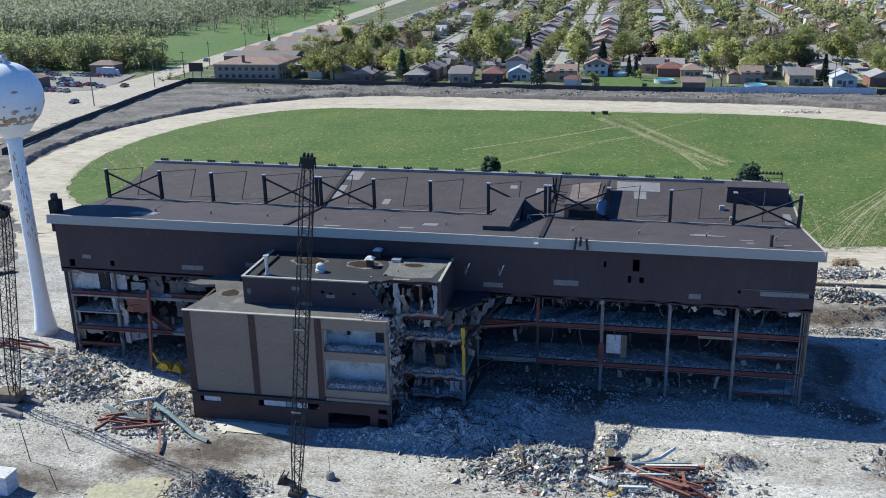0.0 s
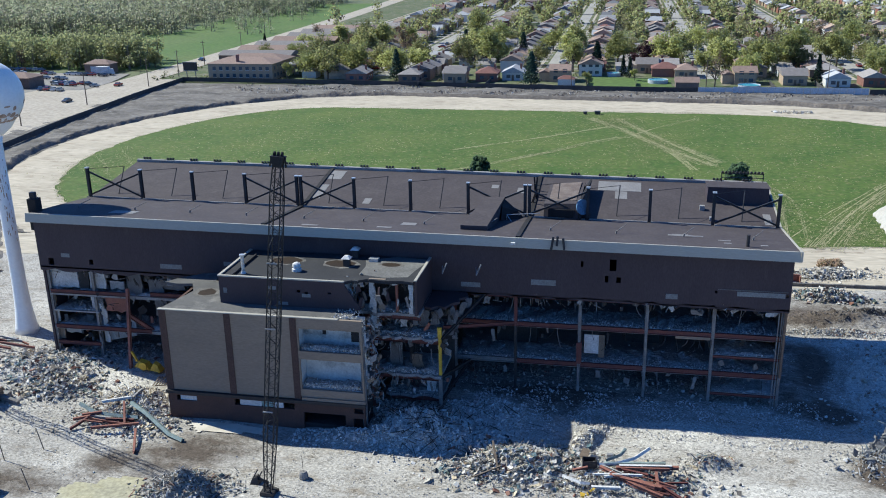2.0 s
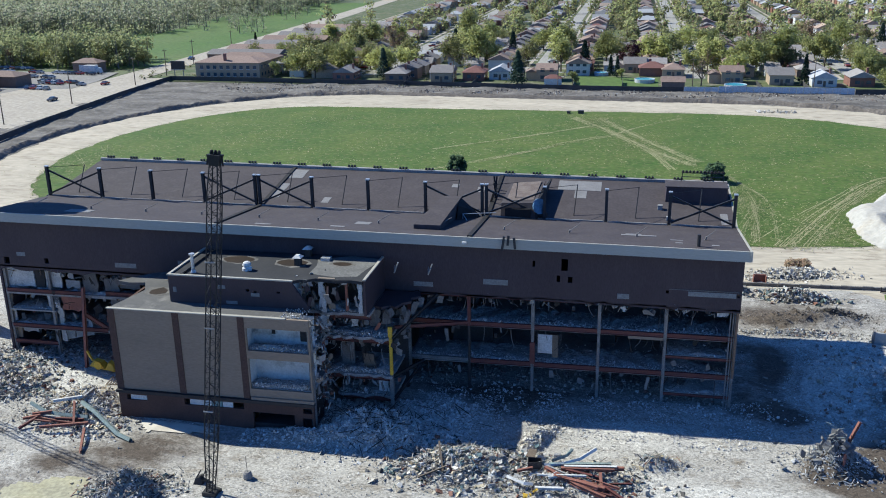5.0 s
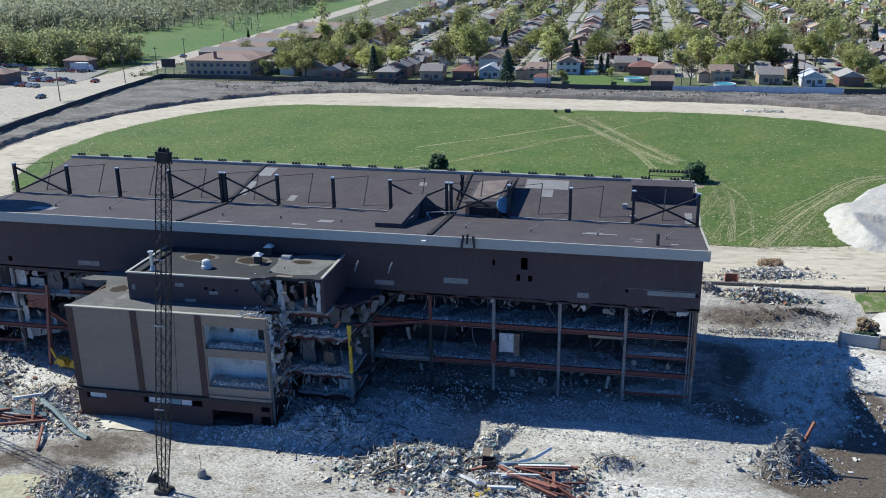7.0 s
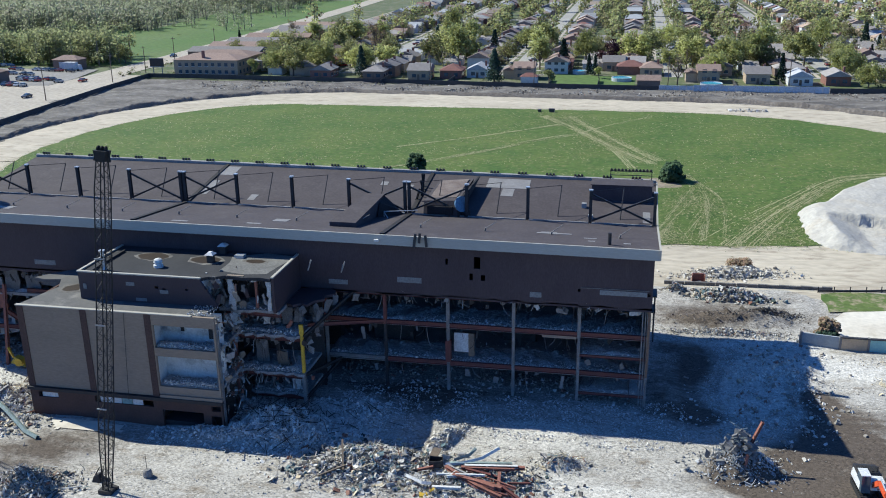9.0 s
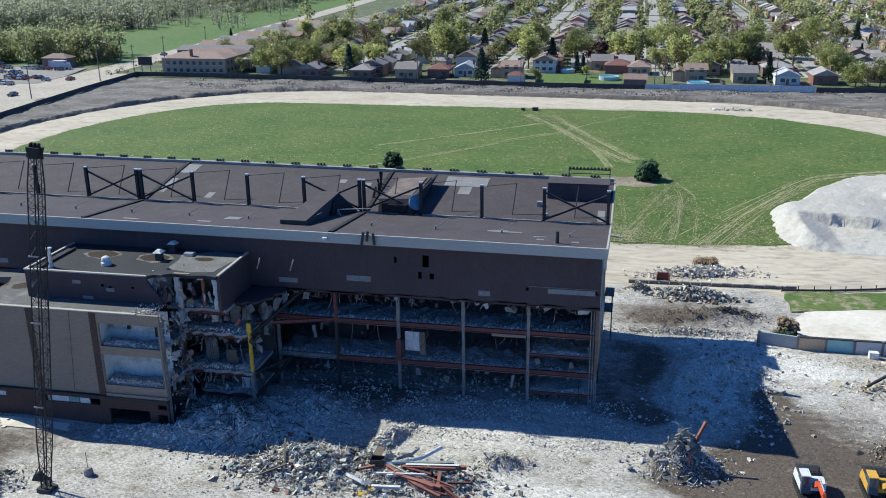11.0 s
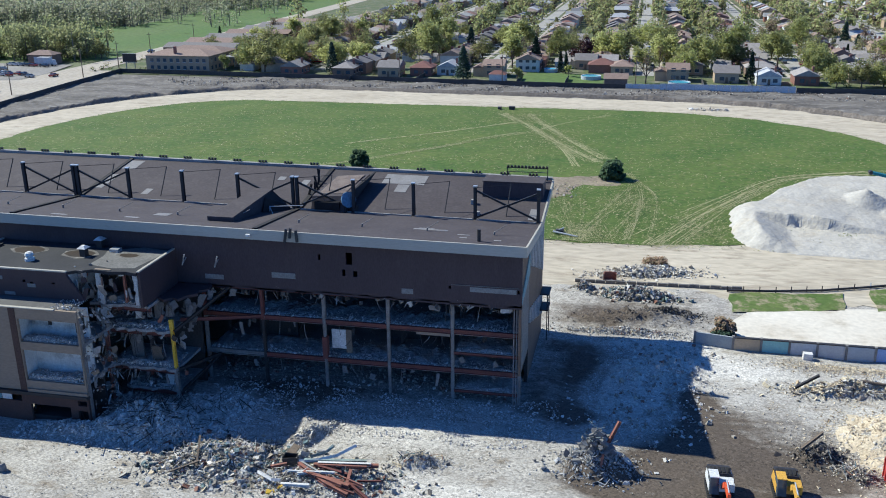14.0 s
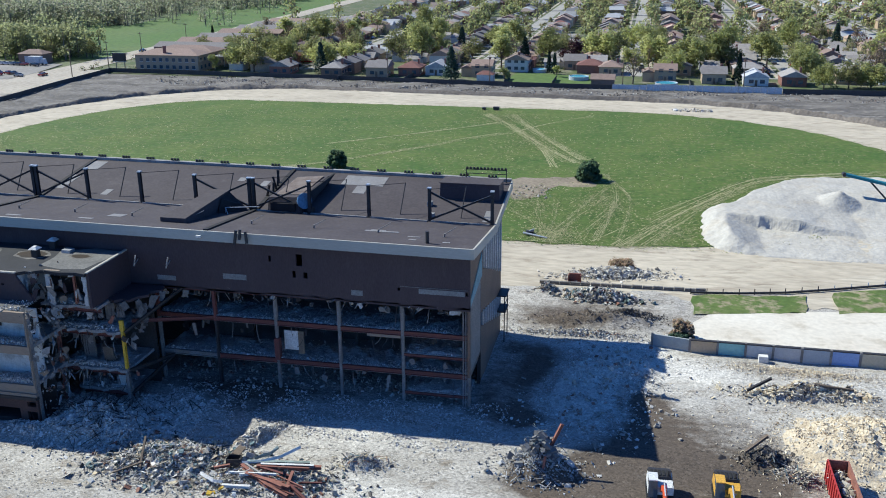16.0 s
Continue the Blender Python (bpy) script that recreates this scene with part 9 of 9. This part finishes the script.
tagged(mesh_object("distant_house_walls", sw, material("far_walls", CONC, CONC2, palette=[(0.22, 0.10, 0.07), (0.36, 0.27, 0.18), (0.62, 0.61, 0.58), (0.15, 0.10, 0.075), (0.40, 0.30, 0.2)])), "brick and siding walls of distant houses", "houses", kind="stuff")
tagged(mesh_object("distant_house_roofs", sr, material("far_roofs", CONC, CONC2, palette=[(0.24, 0.19, 0.165), (0.29, 0.285, 0.28), (0.22, 0.135, 0.115), (0.40, 0.40, 0.41), (0.34, 0.27, 0.215), (0.18, 0.18, 0.19), (0.26, 0.21, 0.175)])), "shingle roofs of distant houses", "houses", kind="stuff")
# driveways, one sheet each street side
s = Shape()
for x in STREETS[1:6]:
    for side in (-1, 1):
        for k in range(22):
            y = 372 + 12.8 * k
            a, b = sorted((x + side * 4.3, x + side * 12))
            s.add([(a, y, -0.03), (b, y, -0.03), (b, y + 2.8, -0.03), (a, y + 2.8, -0.03)], [(0, 1, 2, 3)])
structure("driveways", s, m_street, "short concrete driveways")
# first row behind the fence
for hx, y, i, turn in ((-106, 360, 3, 90), (-84, 359, 6, 90), (-66, 360, 8, 90), (-44, 367.5, 2, 90), (-54, 364, 7, 90), (-25.4, 364.5, 9, 90), (22.8, 379, 0, 90), (43.4, 362.5, 9, 90), (60.7, 361.5, 8, 90), (75, 358.5, 2, 90), (88, 360, 3, 90), (8, 392, 8, 90), (-14, 384, 3, 90)):
    settle(i, False, hx, y, turn)
shed = thing("garden_shed", "white garden shed with a red roof behind the fence", "shed")
part("wall", Shape().box(-25.2, 348.6, -0.2, -19.0, 352.4, 2.6), WALLS["white siding"], shed)
part("roof", hip_roof(-25.2, 348.6, -19.0, 352.4, 2.6, 1.3, 0.3), ROOFS["red"], shed)
shed2 = thing("garage", "dark brown garage with a grey roof beside the fence", "garage")
part("wall", Shape().box(17.6, 341.2, -0.2, 25.6, 347.4, 2.9), WALLS["brown brick"], shed2)
part("roof", gable_roof(17.6, 341.2, 25.6, 347.4, 2.9, 1.6, 0.4, "x"), ROOFS["brown"], shed2)
m_pool = material("pool_water", (0.10, 0.36, 0.46), (0.13, 0.42, 0.52), 0.5, 3, rough=0.1, bump=0.05)
for x, y, rad in ((11.8, 360.4, 3.7), (43.8, 348.8, 3.9), (-5.1, 378.5, 2.7)):
    p = thing("garden_pool", "round above-ground pool with blue water", "pool", "garden pools")
    part("wall", Shape().lathe(x, y, [(rad, -0.2), (rad + 0.1, 1.25), (rad - 0.1, 1.25), (rad - 0.12, 0.9)], 28), m_wfence, p)
    part("water", Shape().tube((x, y, 0.5), (x, y, 1.05), rad - 0.13, n=28), m_pool, p)
structure("bright_lawn", Shape().sheet([(-15, 339.6), (16.5, 338.4), (17, 371), (-14, 377)], -0.08), m_grass2, "freshly green back lawn with a pool")

# shops and flats by the main road
shop = thing("brick_shop_row", "long tan brick flats with shallow hipped brown roofs", "building")
part("wall", Shape().box(-170, 357, -0.2, -142, 384, 6.5), WALLS["tan brick"], shop)
part("roof", hip_roof(-170, 357, -142, 370, 6.5, 2.1), ROOFS["brown"], shop)
part("roof", hip_roof(-170, 370, -142, 384, 6.5, 2.1), ROOFS["brown"], shop)
part("chimney", Shape().box(-158, 358.5, 7, -157, 359.5, 10), WALLS["red brick"], shop)
for z in (1.0, 3.9):
    for k in range(9):
        wn_ = part("window", Shape().box(-168 + 2.9 * k, 356.93, z, -166.6 + 2.9 * k, 357.01, z + 1.4), m_glass, shop)
        part("sill", Shape().box(-168.1 + 2.9 * k, 356.88, z - 0.15, -166.5 + 2.9 * k, 356.99, z), m_white, wn_)
    for k in range(7):
        part("window", Shape().box(-142.01, 359 + 3.5 * k, z, -141.93, 360.4 + 3.5 * k, z + 1.4), m_glass, shop)
for y, n, rf in ((394, 13, "charcoal"), (416, 12, "brown"), (436, 13, "charcoal"), (460, 12, "brown"), (482, 13, "charcoal"), (504, 12, "charcoal"), (528, 13, "brown")):
    b = thing("low_flats", "low brick building with a shallow roof along the road", "building", "roadside buildings")
    part("wall", Shape().box(-182, y, -0.2, -148, y + n, 5.6), WALLS["brown brick"], b)
    part("roof", gable_roof(-182, y, -148, y + n, 5.6, 1.7), ROOFS[rf], b)
    for k in range(8):
        part("window", Shape().box(-180 + 4 * k, y - 0.07, 2.4, -178.4 + 4 * k, y + 0.01, 3.8), m_glass, b)
porch = thing("carport", "grey flat-roofed carport beside the flats", "carport")
part("roof", Shape().box(-140, 366, 5.0, -128, 376, 5.3), m_curb, porch)
for x in (-139.5, -128.6):
    for y in (366.4, 375.4):
        part("post", Shape().box(x, y, -0.2, x + 0.3, y + 0.3, 5.0), m_galv, porch)
for x0, y0, x1, y1, h in ((-250, 296, -230, 308, 4.5), (-258, 312, -238, 322, 4.5), (-252, 326, -232, 336, 4.2), (-236, 372, -224, 379, 4.0), (-300, 300, -270, 320, 5)):
    b = thing("workshop", "low grey-brown workshop beside the parking lot", "building", "workshops")
    part("wall", Shape().box(x0, y0, -0.2, x1, y1, h), WALLS["brown brick"], b)
    part("roof", hip_roof(x0, y0, x1, y1, h, 1.8), ROOFS["brown"], b)
    part("door", Shape().box(x0 + 3, y0 - 0.06, 0, x0 + 6, y0 + 0.01, 3.0), m_wfence, b)
wh = thing("warehouse", "long white flat-roofed school building among the houses", "building")
part("wall", Shape().box(196, 770, -0.2, 260, 800, 6), WALLS["white siding"], wh)
part("roof", Shape().box(195, 769, 6, 261, 801, 6.4), m_curb, wh)

# ---- planting ----
for k, x, y, sc in ((6, -35.7, 352.5, 1.0), (6, -12.3, 388, 0.95), (7, 69.5, 362, 1.15), (6, -91, 362, 0.95), (5, 6.4, 400, 1.3), (8, 32.0, 352, 1.05), (0, 16, 414, 1.15), (2, 22, 424, 1.1), (1, -4, 405, 1.0), (1, -22, 388, 0.9), (0, 40, 404, 1.0), (0, 52, 388, 1.1), (1, 66, 398, 1.15), (2, 60, 402, 1.1), (0, 46, 376, 0.8), (3, 92, 366, 1.2), (0, 95, 378, 0.9), (0, 97.5, 352, 0.7), (2, 106, 354, 0.75), (0, 113.5, 355, 0.75), (2, 122, 352, 0.8), (4, 118, 370, 1.0), (0, 130, 366, 1.0),
                    (0, 31, 392, 0.8), (1, 41, 432, 0.85), (0, 30, 462, 1.0), (1, -26, 420, 0.9), (3, -14.5, 347, 0.75), (3, 3, 366, 0.6), (7, 1.2, 374, 0.9), (7, -1.5, 380, 0.9), (0, -128, 368, 1.0), (2, -120, 362, 1.05), (0, -112, 372, 1.1), (2, -132, 376, 1.05), (0, -118, 384, 1.1), (3, -136, 358, 0.9), (0, -98, 384, 0.9), (1, -92, 372, 0.75), (2, -105, 392, 0.9), (0, -86, 386, 0.85), (4, -104, 430, 1.2), (1, -118, 440, 1.0), (0, -66, 428, 1.15), (1, -60, 436, 1.0), (6, -48, 436, 0.9), (6, -178, 560, 1.1), (3, -174, 545, 1.6), (7, -190, 470, 0.9), (4, -160, 590, 1.3), (0, -122, 425, 1.0), (0, -150, 411, 0.8), (2, -166, 410, 0.7), (2, -146, 432, 0.95), (0, -162, 454, 0.8), (1, -144, 462, 0.9), (0, -152, 476, 0.8), (4, -170, 497, 0.8), (2, -143, 500, 1.0), (0, 98, 394, 0.9), (1, 84, 404, 0.95), (2, 99, 418, 0.9), (0, 85, 432, 0.9), (1, 98, 446, 1.0), (4, 86, 462, 1.1), (2, 98, 476, 0.9), (0, 38.5, 420, 0.7), (2, -38, 410, 0.8), (1, -24, 446, 0.9), (0, -37, 470, 0.9), (2, -92, 410, 0.9), (1, -105, 446, 0.9)):
    plant(k, x, y, sc)
r = random.Random(31)
for x in STREETS:
    y = 395.0
    while y < 900:
        reach = (y - 340) * 0.36 + 150
        for side in (-1, 1):
            if r.random() < (0.42 if y < 480 else 0.5) and -150 < x < reach + 20:
                plant(r.choice((0, 1, 2, 2, 4, 4, 2, 0, 4, 8)), x + side * r.choice((6.0, 7.8, 8.6, 24, 27)) + r.uniform(-2.5, 2.5), y + r.uniform(-8, 8), r.uniform(0.6, 1.25))
            if r.random() < (0.36 if y < 480 else 0.5) and -150 < x < reach + 20:
                plant(r.choice((0, 2, 4, 2, 3, 6, 7, 5, 1, 4, 8)), x + side * 27 + r.uniform(-6, 6), y + r.uniform(-5, 5), r.uniform(0.6, 1.0))
        y += 17
spots = []
for x in STREETS[:9]:
    for k in range(34):
        y = 384 + r.random() * 330
        q = x + r.choice((-1, 1)) * r.choice((9.5, 10.5, 25, 28, 30)) + r.uniform(-1.5, 1.5)
        if -150 < q < 160 + 0.36 * (y - 340):
            spots.append((q, y, r.uniform(4.5, 10)))
GARDEN_TREES = spots
gs = []
for x in STREETS[:7]:
    for k in range(120):
        gs.append((x + r.choice((-1, 1)) * r.choice((9.5, 10.5, 24, 27, 29, 31)) + r.uniform(-1, 1), 352 + r.random() ** 1.3 * 300, r.uniform(0.5, 1.6)))
gs = np.array([q for q in gs if not (-15 < q[0] < 17 and q[1] < 377) and q[0] < 150 + 0.36 * (q[1] - 340)])
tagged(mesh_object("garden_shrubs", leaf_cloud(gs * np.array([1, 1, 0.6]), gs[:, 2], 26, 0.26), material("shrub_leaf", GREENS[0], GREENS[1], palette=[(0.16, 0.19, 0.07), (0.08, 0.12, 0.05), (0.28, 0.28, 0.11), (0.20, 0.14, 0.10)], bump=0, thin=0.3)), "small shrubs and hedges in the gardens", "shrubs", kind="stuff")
# belt beside the parking lot
for k in range(20):
    x = -214 - r.random() * 190
    plant(r.choice((0, 2, 2, 2, 0, 4)), x, 384 + r.random() * 14, r.uniform(0.5, 0.75))


m_greybark = material("pale_bark", (0.20, 0.18, 0.15), (0.15, 0.135, 0.115), 0.4, 3, bump=0)


def woods(name, label, n, box_, keep, size, per, height, spots=None, leaf=None):
    if spots:
        x, y, h = np.array(spots).T
    else:
        x, y = RNG.uniform(box_[0], box_[1], n), RNG.uniform(box_[2], box_[3], n)
        k = keep(x, y)
        x, y = x[k], y[k]
        h = RNG.uniform(0.7, 1.2, len(x)) * height
    cen, rad = [], []
    for j in range(8):
        a = RNG.uniform(0, 6.3, len(x))
        q = h * RNG.uniform(0.0, 0.3, len(x))
        cen.append(np.stack([x + q * np.cos(a), y + q * np.sin(a), h * RNG.uniform(0.04, 0.95, len(x))], -1))
        rad.append(h * RNG.uniform(0.16, 0.26, len(x)))
    foot = np.stack([x, y, 0 * x - 0.3], -1)
    w = 0.016 * h
    tv = np.concatenate([foot + np.stack([sx * w, sy * w, 0 * w], -1) for sx, sy in ((-1, -1), (1, -1), (1, 1), (-1, 1))] + [np.stack([x, y, h * 0.9], -1)])
    m = len(x)
    i = np.arange(m)
    tf = np.concatenate([np.stack([i + m * a, i + m * ((a + 1) % 4), i + 4 * m], -1) for a in range(4)])
    tagged(mesh_object(name + "_trunks", (tv, tf), m_greybark), label + ", bare trunks", "woods", kind="stuff")
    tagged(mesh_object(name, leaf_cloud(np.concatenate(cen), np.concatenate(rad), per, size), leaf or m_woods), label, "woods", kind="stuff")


woods("woodland", "budding woodland beyond the meadow, paled grey-green for haze", 2450, (-720, -232, 530, 900), lambda x, y: (x < -0.16 * (y - 520) - 300 + 0.13 * (y - 520)) | ((y > 700) & (x < -262 - 0.05 * (y - 700))), 0.62, 17, 15.5)
woods("roadside_trees", "thin budding trees beside the road", 70, (-330, -222, 545, 720), lambda x, y: x < -226 - 0.06 * (y - 545), 0.45, 14, 12)
woods("distant_trees", "trees far behind the suburb", 700, (-230, 700, 935, 1200), lambda x, y: x > -200, 1.4, 7, 15)
woods("lot_thicket", "spring-green thicket behind the parking lot", 250, (-420, -216, 382, 424), lambda x, y: x < 0, 0.56, 26, 14.5, None, material("thicket_leaf", GREENS[0], GREENS[1], palette=[(0.33, 0.35, 0.16), (0.28, 0.30, 0.14), (0.35, 0.36, 0.18), (0.27, 0.27, 0.15)], bump=0, thin=0.65))
woods("edge_trees", "trees along the far meadow edge", 260, (-640, -290, 535, 575), lambda x, y: y > 540, 0.72, 10, 15)
woods("distant_street_trees", "spring-green street trees among distant houses", 0, None, None, 0.8, 24, 14, FARTREE, material("far_leaf", GREENS[0], GREENS[1], palette=GREENS + [(0.24, 0.22, 0.11), (0.20, 0.15, 0.09), (0.20, 0.20, 0.09)], bump=0, thin=0.4))
woods("garden_trees", "small garden trees between the houses, some still bare", 0, None, None, 0.34, 34, 8, GARDEN_TREES, material("garden_leaf", GREENS[0], GREENS[1], palette=[(0.30, 0.31, 0.12), (0.22, 0.23, 0.10), (0.30, 0.25, 0.16), (0.36, 0.36, 0.15), (0.24, 0.19, 0.13)], bump=0, thin=0.5))
